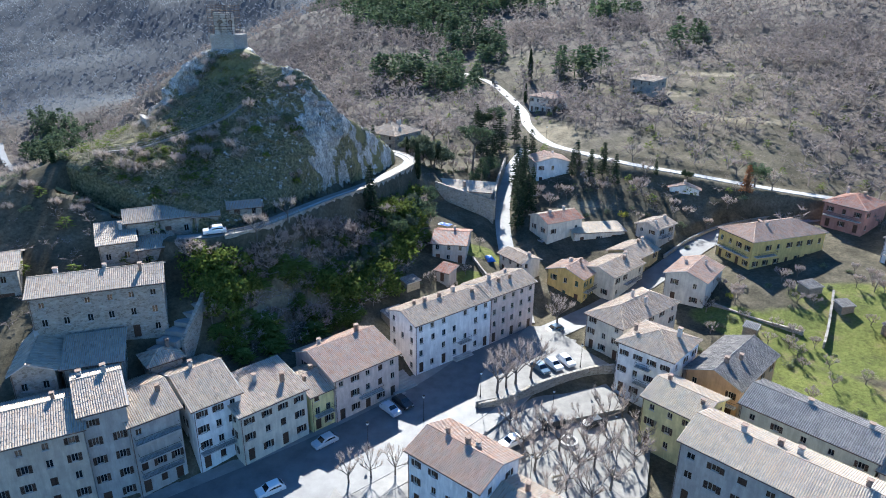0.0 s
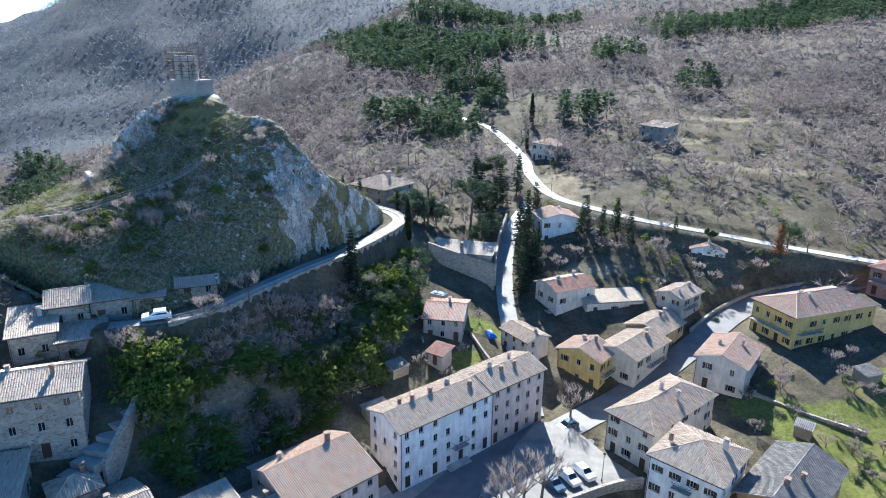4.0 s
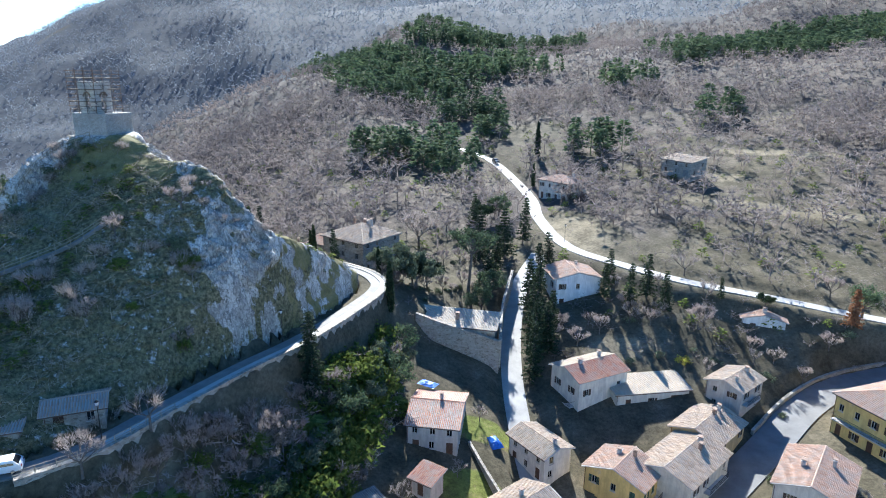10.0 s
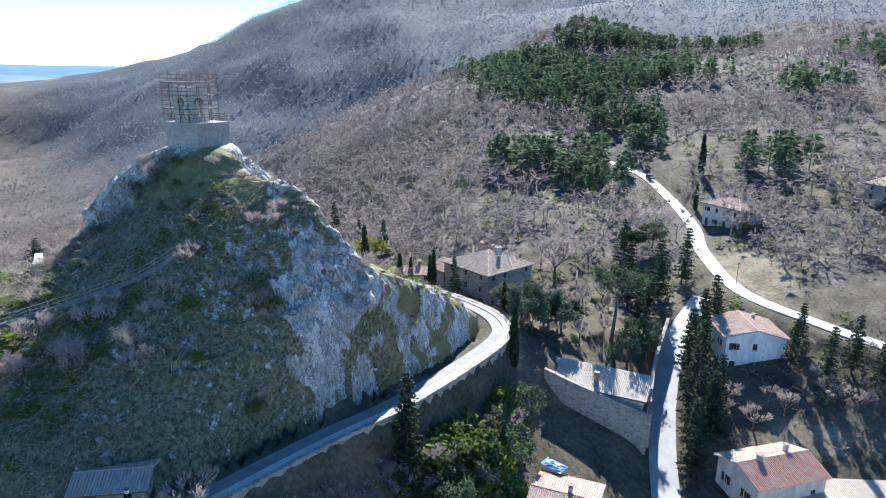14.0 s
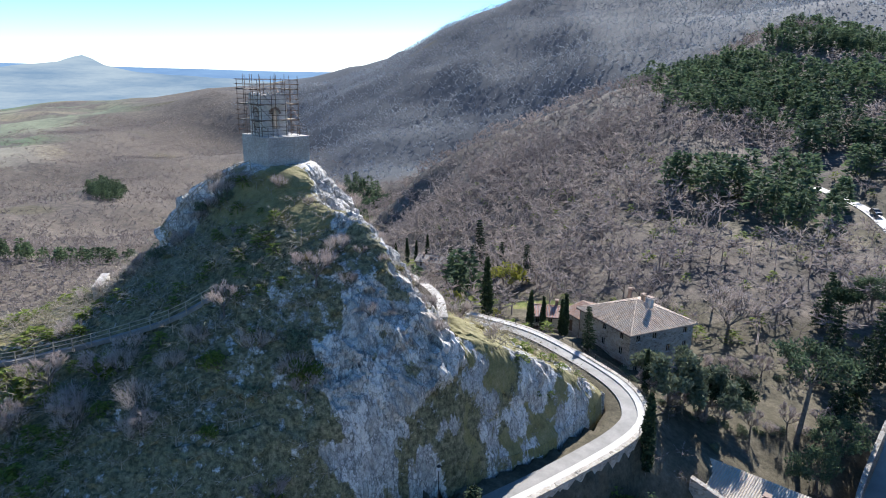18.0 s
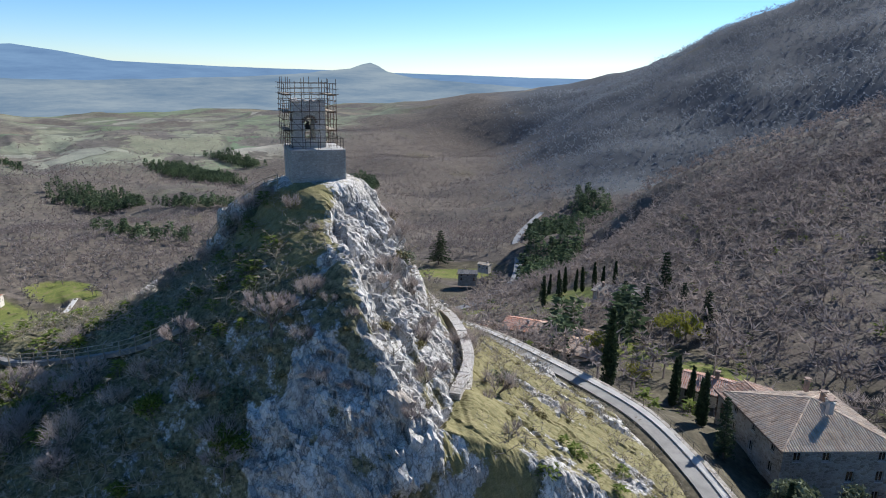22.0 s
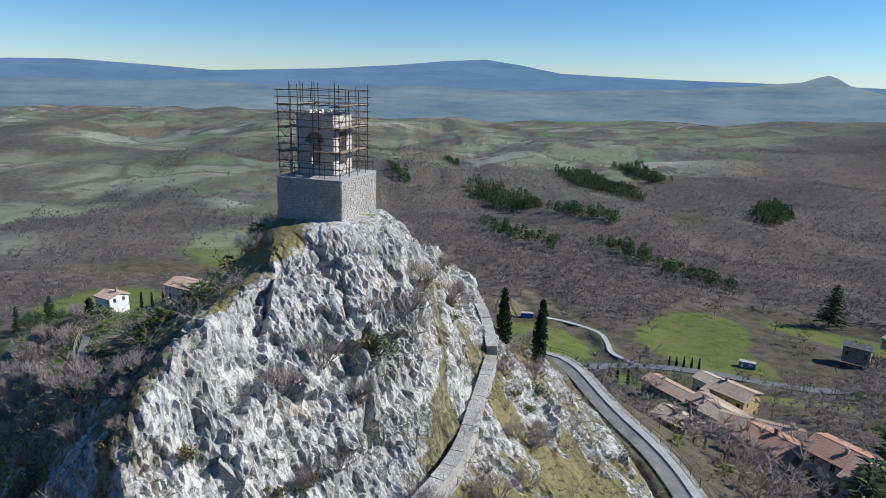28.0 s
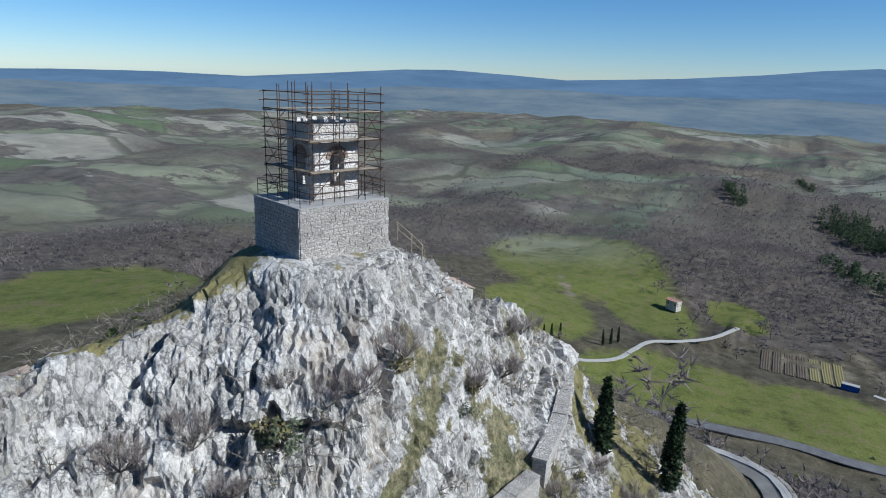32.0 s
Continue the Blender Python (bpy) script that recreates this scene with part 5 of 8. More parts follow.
# the row along the square
house("tall beige rendered house of four storeys with brown shutters", -59.5, 63.6, 28, 14.6, 11, -1, 14.2, "x", "t_old", "beige", 5, 5, 0, 2, seed=1)
house("narrow tall grey house with a weathered tile roof", -47.2, 71.2, 31, 5.6, 12, -0.8, 15.4, "x", "t_old", "grey", 5, 2, 2, 2, seed=2)
house("grey house with two long balconies and a roof loggia", -42.2, 73.4, 42, 6.8, 11.5, -0.5, 11.9, "x", "t_old", "grey", 4, 3, 2, 2, seed=3, balcony=(("front", 0.5, 6.3, 3.1), ("front", 0.5, 6.3, 6.0), ("front", 0.3, 6.5, 8.9)))
house("white house with a steep grey tile roof and a covered balcony", -35.4, 78.4, 42, 7.3, 14, -0.3, 10.9, "x", "t_old", "white", 4, 3, 2, 2, seed=4, balcony=(("front", 0.3, 7.0, 3.2),), chimneys=1)
house("cream stuccoed house with an arched doorway and a cornice", -29.3, 80.0, 43, 11.3, 9, -0.2, 8.6, "shed", "t_old", "cream", 3, 4, 2, 0, seed=5, rise=1.6)
house("narrow yellow house with a balcony", -20.4, 88.0, 42, 4.2, 9, -0.2, 6.9, "x", "t_old", "lemon", 3, 2, 0, 0, seed=6, balcony=(("front", 0.4, 3.8, 3.0),))
house("pink rendered house with grey shutters and a brown tile roof", -17.0, 90.6, 42, 13.3, 12.5, -0.3, 8.4, "x", "t_terra", "pink", 3, 5, 2, 2, seed=7, balcony=(("front", 4.6, 9.4, 3.0),), peak=0.62)
house("long white terrace of four storeys with a weathered tile roof", -4.3, 105.0, 39.5, 19.0, 8.2, 0.2, 10.5, "x", "t_old", "white", 4, 7, 3, 0, seed=8, balcony=(("front", 10.2, 13.2, 3.4),), chimneys=5, shutters="n")
house("pinkish terrace of four storeys with a weathered tile roof", 10.36, 117.09, 39.5, 12.8, 8.2, 0.2, 10.7, "x", "t_old", "pink", 4, 5, 0, 2, seed=9, chimneys=4, shutters="n")
house("small beige house with a rusty tile roof behind the terrace", 14.6, 147.0, -56, 8.4, 5.6, 4.2, 4.6, "x", "t_old", "pale", 2, 3, 2, 2, seed=10, chimneys=1, shutters="n")
# across the street
house("yellow house with green shutters and terracotta roof", 25.5, 140, -41, 9.4, 7, 1.3, 6.5, "y", "t_terra", "yellow", 2, 3, 2, 3, seed=11, shutters="g", balcony=(("right", 0.5, 6.2, 3.0),))
house("long cream row house with brown shutters", 33.6, 140.2, -46, 8.6, 13, 2.3, 5.9, "y", "t_old", "cream", 2, 2, 0, 4, seed=12, balcony=(("right", 4.5, 11, 2.9),))
house("ochre row house with an old tile roof", 42.0, 150.0, -46, 8.2, 10, 3.2, 5.6, "y", "t_old", "ochre", 2, 2, 0, 3, seed=13)
house("tall grey-beige house with a balcony", 51.0, 158.8, -50, 6.4, 8, 4.8, 8.2, "y", "t_old", "grey", 3, 2, 2, 2, seed=14, balcony=(("right", 0.5, 5.5, 5.6),))
house("pale house with balconies and a half red, half pale tile roof", 23.8, 162.7, -62, 8.0, 11.0, 5.6, 8.0, "y", "t_pale", "pale", 2, 2, 2, 3, seed=15, tiles2="t_red", balcony=(("front", 1.0, 7.0, 2.8), ("front", 1.0, 7.0, 0.3)))
house("low shed with a pale roof and an open front", 34.6, 157.0, 10, 14.0, 5.5, 7.2, 3.4, "shed", "t_pale", "pale", 1, 3, 0, 1, seed=16, rise=0.7, chimneys=0, category="shed")
house("white house with a hipped weathered tile roof", 29.6, 115.7, -50, 8.6, 19.0, 0.8, 7.6, "hip", "t_old", "cream", 3, 3, 0, 5, seed=17, rise=1.9)
house("white three-storey house with small balconies and a hipped roof", 32.2, 101.9, -43, 10.3, 10.6, -0.4, 10.2, "hip", "t_old", "white", 3, 4, 2, 3, seed=18, rise=2.0, balcony=(("front", 3.9, 6.6, 3.6), ("front", 3.9, 6.6, 6.9)))
house("orange house with balconies and a dark grey roof", 43.3, 97.5, -45, 9.4, 16.5, 0.3, 6.6, "y", "t_dark", "orange", 2, 3, 0, 4, seed=19, rise=1.9, balcony=(("front", 0.2, 9.2, 3.1),))
house("grey stone and render house with striped tile roof", 34.5, 75.6, -45, 25, 10.5, -1.5, 10.0, "x", "t_pale", "grey", 3, 7, 3, 3, seed=20, chimneys=4, w=1.2)
house("yellow house with brown shutters adjoining the stone house", 32.9, 88.0, -47, 9.4, 9, -1, 8.6, "x", "t_pale", "lemon", 3, 3, 2, 2, seed=21)
house("pale green house with a long grey tile roof", 46.7, 84.1, -47, 18.5, 9.0, -0.5, 9.6, "x", "t_dark", "green", 3, 5, 2, 2, seed=22)
house("cream house with red shutters and a grey tile roof", 59.6, 70.4, -47, 15, 9, -0.5, 8.4, "x", "t_old", "pale", 3, 4, 0, 2, seed=23)
house("white house by the square with a patched grey and red roof", -4.1, 73.4, -40, 12.4, 9, -1, 9, "x", "t_terra", "white", 3, 4, 2, 2, seed=24, chimneys=3)
house("low house with a weathered tile roof beside the square", 6.5, 66.5, -40, 9, 7, -1.5, 6.6, "x", "t_old", "white", 2, 3, 2, 2, seed=25, chimneys=3)
house("ochre and white house with a hipped tile roof", 69.0, 150.4, -70, 10.9, 22.5, 7.6, 7.4, "hip", "t_terra", "yellow", 2, 4, 2, 7, seed=26, rise=2.2, balcony=(("right", 1, 7, 3.5), ("front", 0.5, 10.4, 3.2)))
house("beige house with a terracotta roof and an open porch", 50.7, 133.1, -38, 9.0, 11.9, 3.6, 6.4, "y", "t_terra", "pale", 2, 2, 1, 3, seed=27)
house("red-brown house at the edge of the gardens", 86, 108, -60, 10, 12, 4, 7, "x", "t_old", "redhouse", 2, 3, 2, 2, seed=28)
house("brick-red roofed house with balconies by the road", 100, 161, -55, 10, 12, 12.5, 6.5, "hip", "t_red", "redhouse", 2, 3, 2, 3, seed=29, rise=2, balcony=(("front", 0.5, 9.5, 3.2),))
house("white house with balconies above the gardens", 103, 140, -55, 10, 12, 9.5, 7, "hip", "t_old", "white", 3, 3, 2, 3, seed=30, rise=2, balcony=(("front", 0.5, 9.5, 3.2),))
# gardens under the crag
house("small stone house with a rust-red tile roof", -1.9, 143.4, -9, 8.0, 11.0, 7.6, 4.9, "x", "t_red", "grey", 2, 3, 2, 2, seed=31, chimneys=1, shutters="n", rise=1.4)
house("garden shed with a red tile roof", -0.8, 134.0, -34, 3.4, 3.2, 7.0, 2.6, "shed", "t_red", "grey", 1, 1, 1, 0, seed=32, chimneys=0, category="shed", rise=0.6)
# up the lane and along the road
house("white house with a shallow terracotta roof below the road", 28.1, 186.6, 8, 10.2, 9, 15.4, 6.8, "y", "t_terra", "white", 2, 3, 2, 2, seed=33, rise=1.3, chimneys=1)
house("small white cottage with a red-edged roof under the road", 64.8, 176.7, -20, 8.0, 6.5, 14.6, 3.2, "y", "t_terra", "white", 1, 2, 1, 2, seed=34, rise=1.1, chimneys=1, shutters="n")
house("two-storey pale house with a hipped tile roof on the hillside", 34.7, 259.4, -52, 12, 9.0, 25.8, 6.2, "hip", "t_terra", "pale", 2, 4, 2, 3, seed=35, rise=1.6)
house("roofed grey stone ruin among bare trees", 75.7, 266.0, -60, 12, 7, 33.6, 4.6, "shed", "t_old", "stone_wall", 2, 3, 1, 2, seed=36, chimneys=0, shutters="n", rise=1.2)
house("long rubble stone building with a pale tile roof by the lane", -1.6, 171.4, -13.5, 15.6, 5.5, 9.5, 8.6, "shed", "t_pale", "stone_wall", 2, 0, 0, 1, seed=47, chimneys=1, shutters="n", rise=1.2)
house("large stone villa with a brown hipped tile roof", -23.6, 196.4, -36, 12.2, 12.4, 21.5, 7.4, "hip", "t_old", "stone_wall", 3, 3, 2, 4, seed=37, rise=2.4, chimneys=4, shutters="n")
house("low outbuilding with a tile roof beside the villa", -28, 203, -36, 6, 7, 22, 3.4, "x", "t_terra", "stone_wall", 1, 2, 1, 1, seed=38, chimneys=0, shutters="n")
# upper village of stone
house("long rubble stone house with a pale tile roof", -61.8, 87.4, 21, 18.7, 8.4, 14.6, 9.2, "x", "t_old", "stone_wall", 3, 6, 0, 3, seed=39, chimneys=3, shutters="n", rise=1.6)
house("square stone house with a pale tile roof", -58.3, 102.7, 27, 5.8, 7.5, 18.5, 8.0, "shed", "t_old", "stone_wall", 2, 2, 1, 2, seed=40, chimneys=1, shutters="n", rise=1.4)
house("stone house on the edge of the terrace", -52.9, 104.7, 27, 6.2, 7.5, 17.5, 7.4, "shed", "t_old", "stone_wall", 2, 2, 1, 2, seed=41, chimneys=0, shutters="n", rise=1.3)
house("stone barn with a mossy dark roof", -56, 108.6, 26, 5.4, 6.5, 24.8, 3.8, "x", "t_old", "stone_wall", 1, 2, 0, 0, seed=42, chimneys=0, shutters="n", rise=1.4)
house("stone house with a pale grey tile roof", -51.4, 111.4, 26, 6.3, 10.5, 24.6, 3.8, "shed", "t_old", "stone_wall", 1, 2, 0, 1, seed=43, chimneys=1, shutters="n", rise=2.4)
house("stone house with a dark tiled lean-to", -60.6, 78.6, 20, 5.6, 14, 8, 8.0, "y", "t_old", "stone_wall", 2, 2, 0, 2, seed=44, chimneys=1, shutters="n", rise=1.3, peak=0.4)
house("low stone house below the terrace", -54.8, 81.4, 20, 7.8, 7.0, 8, 7.4, "shed", "t_old", "stone_wall", 2, 3, 0, 2, seed=45, chimneys=0, shutters="g", rise=1.5)
house("tiny stone hut with a tile roof on the stepped lane", -44.5, 86, 40, 5, 4.4, 8, 5.2, "hip", "t_old", "stone_wall", 1, 1, 1, 1, seed=46, chimneys=1, shutters="n", rise=1.1)
house("stone house with a grey tile roof at the village edge", -80, 92, 24, 12, 9, 18, 6.5, "x", "t_old", "stone_wall", 2, 3, 1, 2, seed=47, chimneys=1, shutters="n")
house("small open garage with a tile roof by the upper road", -45.6, 113.6, 20, 4.2, 4, 25.8, 2.4, "shed", "t_terra", "stone_wall", 1, 1, 0, 0, seed=48, chimneys=0, rise=0.6, category="garage")
house("stone ruin of a cottage under a patched tile roof", -40.2, 117, 22, 6, 4, 26.4, 2.4, "x", "t_terra", "stone_wall", 1, 2, 1, 1, seed=49, chimneys=0, shutters="n")
# hamlet in the valley behind the crag
for k, (hx, hy, ha, hl, hw, hz, hh, ti, wa) in enumerate((
        (-176, 230, 28, 15, 7, -25, 4, "t_terra", "stone_wall"), (-185, 250, 30, 13, 7, -29, 4.5, "t_pale", "pale"), (-158, 240, 30, 12, 7, -20, 5, "t_pale", "ochre"), (-146, 236, 35, 9, 8, -15, 6.5, "t_old", "ochre"),
        (-140, 228, 25, 12, 7, -13, 4.5, "t_terra", "stone_wall"), (-127, 224, 30, 12, 7, -9, 5, "t_pale", "pale"), (-113, 222, 60, 15, 7, -5, 5, "t_terra", "pale"), (-107, 206, 30, 7, 5, 3, 3.2, "t_pale", "stone_wall"),
        (-103, 220, 30, 10, 8, -1, 5, "t_red", "grey"), (-94, 227, 30, 10, 8, 1.5, 5.5, "t_red", "pale"), (-83, 226, 25, 12, 9, 4, 5, "t_terra", "pale"), (-72, 217, 20, 11, 8, 8, 4.5, "t_terra", "pale"), (-95, 262, 10, 10, 7, 5, 4.5, "t_dark", "grey"), (-84, 262, 15, 7, 6, 7.5, 4, "t_dark", "grey"), (-36, 207, 20, 7, 6, 18, 3.6, "t_red", "pale"),
        (-244, 340, 50, 10, 7, -42, 4, "t_dark", "stone_wall"), (-264, 372, 20, 7, 4, -45, 2.4, "t_pale", "grey"), (-357, 136, 60, 6.5, 4, -45.5, 2.4, "t_red", "pale"))):
    house("hamlet house with a clay tile roof among bare trees", hx, hy, ha, hl, hw, hz, hh, "x", ti, wa, 2, 3, 2, 2, seed=60 + k, chimneys=1, group="hamlet houses", shutters="n")
for k, (hx, hy, ha, hl, hw, hz, hh, ti, wa) in enumerate(((-160, 72, 45, 22, 8, -2, 3.5, "t_red", "pale"), (-160, 74, 70, 9, 6, -1, 3.2, "t_red", "pale"), (-176, 70, 60, 6, 6, -2, 5, "t_terra", "white"), (-205, 78, 60, 12, 9, -8, 5, "t_terra", "pale"))):
    house("house with an orange tile roof on the western slope", hx, hy, ha, hl, hw, hz, hh, "x", ti, wa, 1 if hh < 4 else 2, 3, 2, 2, seed=80 + k, chimneys=1, group="western houses", shutters="n")

# ---- the ruined tower, its scaffold, and the walls ----
def stone_mesh(mat):
    """A unit stone with knocked-off edges, scaled for each place."""
    m = Mesh()
    e = 0.06
    for z, k in ((0, e), (e, 0), (1 - e, 0), (1, e)):
        m.v += [(k, 0, z), (1 - k, 0, z), (1, 1, z), (0, 1, z)]
    for s in range(3):
        for i in range(4):
            j = (i + 1) % 4
            m.f.append((4 * s + i, 4 * s + j, 4 * s + 4 + j, 4 * s + 4 + i))
    m.f += [(3, 2, 1, 0), (12, 13, 14, 15)]
    return m.data("stone", M[mat])


def lay_stone(mesh, parent, x, d, z, w, h, m):
    ob = part("stone", mesh, None, parent)
    ob.matrix_local = m @ pose(x, -d, z) @ Matrix.Diagonal((w, d + 0.03, h, 1))


def block_wall(mesh, L, z0, z1, m, rng, course=0.21, proud=0.02, parent=None):
    """Faces a wall plane with separate stones."""
    z = z0
    while z < z1 - 0.05:
        h = min(course * rng.uniform(0.75, 1.25), z1 - z)
        x = 0.0
        while x < L - 0.05:
            w = min(rng.uniform(0.22, 0.5), L - x)
            if L - x - w < 0.18:
                w = L - x
            d = rng.uniform(0.01, 0.06) + proud
            if parent is not None:
                lay_stone(mesh, parent, x + 0.012, d, z + 0.012, w - 0.024, h - 0.024, m)
            else:
                mesh.box(x + 0.012, -d, z + 0.012, x + w - 0.012, 0.02, z + h - 0.012, m)
            x += w
        z += h


def stone_tower():
    rng = random.Random(5)
    root = thing("tower", pose(-44.95, 155.8, 58.4, 0, 0, 161), "ruined square stone tower on a masonry plinth, being restored", "tower")
    # plinth: x 0..6.2, y 0..5.1 in the tower's own directions
    px, py = 6.2, 5.1
    core = Mesh()
    core.box(0, 0, -5.5, px, py, -0.06)
    plinth = part("plinth", core, M["castle_stone"], root)
    UNIT, FINE = stone_mesh("castle_stone"), stone_mesh("tower_face")
    for m, L in ((pose(0, 0, 0), px), (pose(px, 0, 0, 0, 0, 90), py), (pose(px, py, 0, 0, 0, 180), px), (pose(0, py, 0, 0, 0, 270), py)):
        if m.translation.y < 0.1 and m.translation.x < 0.1 or m.translation.y > 5 and m.translation.x < 0.1:
            block_wall(UNIT, L, -3.4, 0.0, m, rng, parent=plinth)
        else:
            st = Mesh()
            block_wall(st, L, -4.5, 0.0, m, rng)
            part("stonework", st, M["castle_stone"], root, "rubble stonework of the plinth")["kind"] = "stuff"
    cop = Mesh()
    cop.box(-0.05, -0.05, 0.003, px + 0.05, py + 0.05, 0.06)
    part("coping", cop, M["concrete"], root)
    # upper shaft with arched openings on each side
    x0, y0, sx, sy, H = 2.0, 1.55, 3.1, 3.0, 4.4
    sh = Mesh()
    t = 0.55

    def pier(ax, ay, bx, by):
        sh.box(ax, ay, 0.06, bx, by, H)
    ow, oh = 1.05, 2.45
    for a in (0, 1):
        yy = y0 + a * (sy - t)
        pier(x0, yy, x0 + (sx - ow) / 2, yy + t), pier(x0 + (sx + ow) / 2, yy, x0 + sx, yy + t)
        sh.box(x0 + (sx - ow) / 2, yy, 0.06, x0 + (sx + ow) / 2, yy + t, 0.75)
        xx = x0 + a * (sx - t)
        pier(xx, y0 + t, xx + t, y0 + (sy - ow) / 2), pier(xx, y0 + (sy + ow) / 2, xx + t, y0 + sy - t)
        sh.box(xx, y0 + (sy - ow) / 2, 0.06, xx + t, y0 + (sy + ow) / 2, 0.75)
        # arches: stepped voussoirs up to the head, then solid masonry
        for k in range(8):
            a0, a1 = math.pi * k / 8, math.pi * (k + 1) / 8
            am = (a0 + a1) / 2
            for axis in (0, 1):
                c = (x0 + sx / 2) if axis == 0 else (y0 + sy / 2)
                u0, u1 = c + math.cos(a1) * ow / 2, c + math.cos(a0) * ow / 2
                zlow = oh + math.sin(am) * ow / 2 * 0.97
                if axis == 0:
                    sh.box(u0, yy, zlow, u1, yy + t, H)
                else:
                    sh.box(xx, u0, zlow, xx + t, u1, H)
    shaft = part("shaft", sh, M["tower_face"], root, "pale cut stone shaft with round-arched openings")
    for m, L in ((pose(x0, y0, 0), sx), (pose(x0 + sx, y0, 0, 0, 0, 90), sy), (pose(x0 + sx, y0 + sy, 0, 0, 0, 180), sx), (pose(x0, y0 + sy, 0, 0, 0, 270), sy)):
        st = Mesh()
        z = 0.08
        while z < H - 0.1:
            h = rng.uniform(0.16, 0.24)
            x = 0.0
            while x < L - 0.05:
                w = min(rng.uniform(0.25, 0.55), L - x)
                cx, cz = x + w / 2, z + h / 2
                du = abs(cx - L / 2)
                hole = 0.72 < cz < oh and du < ow / 2 + 0.1 or cz >= oh and (cz - oh) ** 2 + du ** 2 < (ow / 2 + 0.14) ** 2
                if not hole and x + w <= L + 0.01 and (m.translation.y < y0 + 0.1 and m.translation.x < x0 + 0.1 or m.translation.y > y0 + 1 and m.translation.x < x0 + 0.1):
                    lay_stone(FINE, shaft, x + 0.008, rng.uniform(0.012, 0.035), z + 0.008, w - 0.016, h - 0.016, m)
                elif not hole and x + w <= L + 0.01:
                    st.box(x + 0.008, -rng.uniform(0.012, 0.035), z + 0.008, x + w - 0.008, 0.02, z + h - 0.008, m)
                x += w
            z += h
        if st.v:
            part("stonework", st, M["tower_face"], root, "squared stonework of the shaft")["kind"] = "stuff"
    ring = Mesh()
    for axis, at, out in ((0, y0, -0.05), (0, y0 + sy, 0.05), (1, x0, -0.05), (1, x0 + sx, 0.05)):
        c = x0 + sx / 2 if axis == 0 else y0 + sy / 2
        for k in range(9):
            a0 = math.pi * (k + 0.5) / 9
            m = (pose(c, at + out * 0.5, oh) if axis == 0 else pose(at + out * 0.5, c, oh, 0, 0, 90)) @ pose(0, 0, 0, 0, -math.degrees(a0) + 90, 0)
            ring.box(-0.09, -0.06, ow / 2 - 0.01, 0.09, 0.06, ow / 2 + 0.24, m)
    part("arch_ring", ring, M["brick"], root, "reddish brick arch rings")
    cap = Mesh()
    cap.box(x0 - 0.08, y0 - 0.08, H, x0 + sx + 0.08, y0 + sy + 0.08, H + 0.12)
    part("cornice", cap, M["concrete"], root)
    for k in range(14):
        st = Mesh()
        st.box(-0.16, -0.14, 0, 0.16, 0.14, rng.uniform(0.08, 0.22))
        u = (k + 0.5) / 14 * 4 % 1
        sx2, sy2 = ((u, 0), (1, u), (1 - u, 1), (0, 1 - u))[k * 4 // 14]
        part("stone", st, M["tower_face"], root, m=pose(x0 + 0.2 + (sx - 0.4) * sx2, y0 + 0.2 + (sy - 0.4) * sy2, H + 0.125, 0, 0, 90 * (k % 2)))
    bell = Mesh()
    bell.lathe([(0.33, 1.75), (0.3, 1.85), (0.22, 2.1), (0.18, 2.3), (0.06, 2.42)], 12, pose(x0 + sx / 2, y0 + sy / 2, 0))
    bell.box(x0 + t, y0 + sy / 2 - 0.06, 2.42, x0 + sx - t, y0 + sy / 2 + 0.06, 2.56)
    part("bell", bell, M["iron"], root, "dark bronze bell on a wooden beam")

    # scaffold
    sc = thing("scaffold", pose(-44.95, 155.8, 58.46, 0, 0, 161), "rusty tubular scaffold with plank decks round the tower", "scaffold")
    ax, bx, ay, by = x0 - 0.95, x0 + sx + 0.95, y0 - 0.95, y0 + sy + 0.95
    ix0, ix1, iy0, iy1 = x0 - 0.28, x0 + sx + 0.28, y0 - 0.28, y0 + sy + 0.28
    xs = [ax, ax + (bx - ax) * 0.33, ax + (bx - ax) * 0.67, bx]
    ys = [ay, ay + (by - ay) * 0.33, ay + (by - ay) * 0.67, by]
    posts = [(x, y) for x in xs for y in (ay, by)] + [(x, y) for x in (ax, bx) for y in ys[1:-1]]
    posts += [(x, y) for x in (ix0, ix1) for y in (iy0, iy1)] + [((ix0 + ix1) / 2, iy0), ((ix0 + ix1) / 2, iy1), (ix0, (iy0 + iy1) / 2), (ix1, (iy0 + iy1) / 2)]
    for x, y in posts:
        p = Mesh()
        p.tube((x, y, 0), (x, y, 6.35 + rng.uniform(-0.35, 0.45)), 0.03, 0.03, 6, True)
        part("upright", p, M["rust"], sc)
    for k, z in enumerate((0.55, 1.05, 1.75, 2.25, 2.75, 3.5, 4.0, 4.5, 5.1, 5.6, 6.1)):
        for y in (ay, by):
            p = Mesh()
            p.tube((ax - rng.uniform(0.05, 0.3), y + 0.05, z), (bx + rng.uniform(0.05, 0.3), y + 0.05, z), 0.026, 0.026, 5, True)
            part("ledger", p, M["rust"], sc)
        for x in (ax, bx):
            p = Mesh()
            p.tube((x + 0.05, ay - rng.uniform(0.05, 0.3), z + 0.05), (x + 0.05, by + rng.uniform(0.05, 0.3), z + 0.05), 0.026, 0.026, 5, True)
            part("ledger", p, M["rust"], sc)
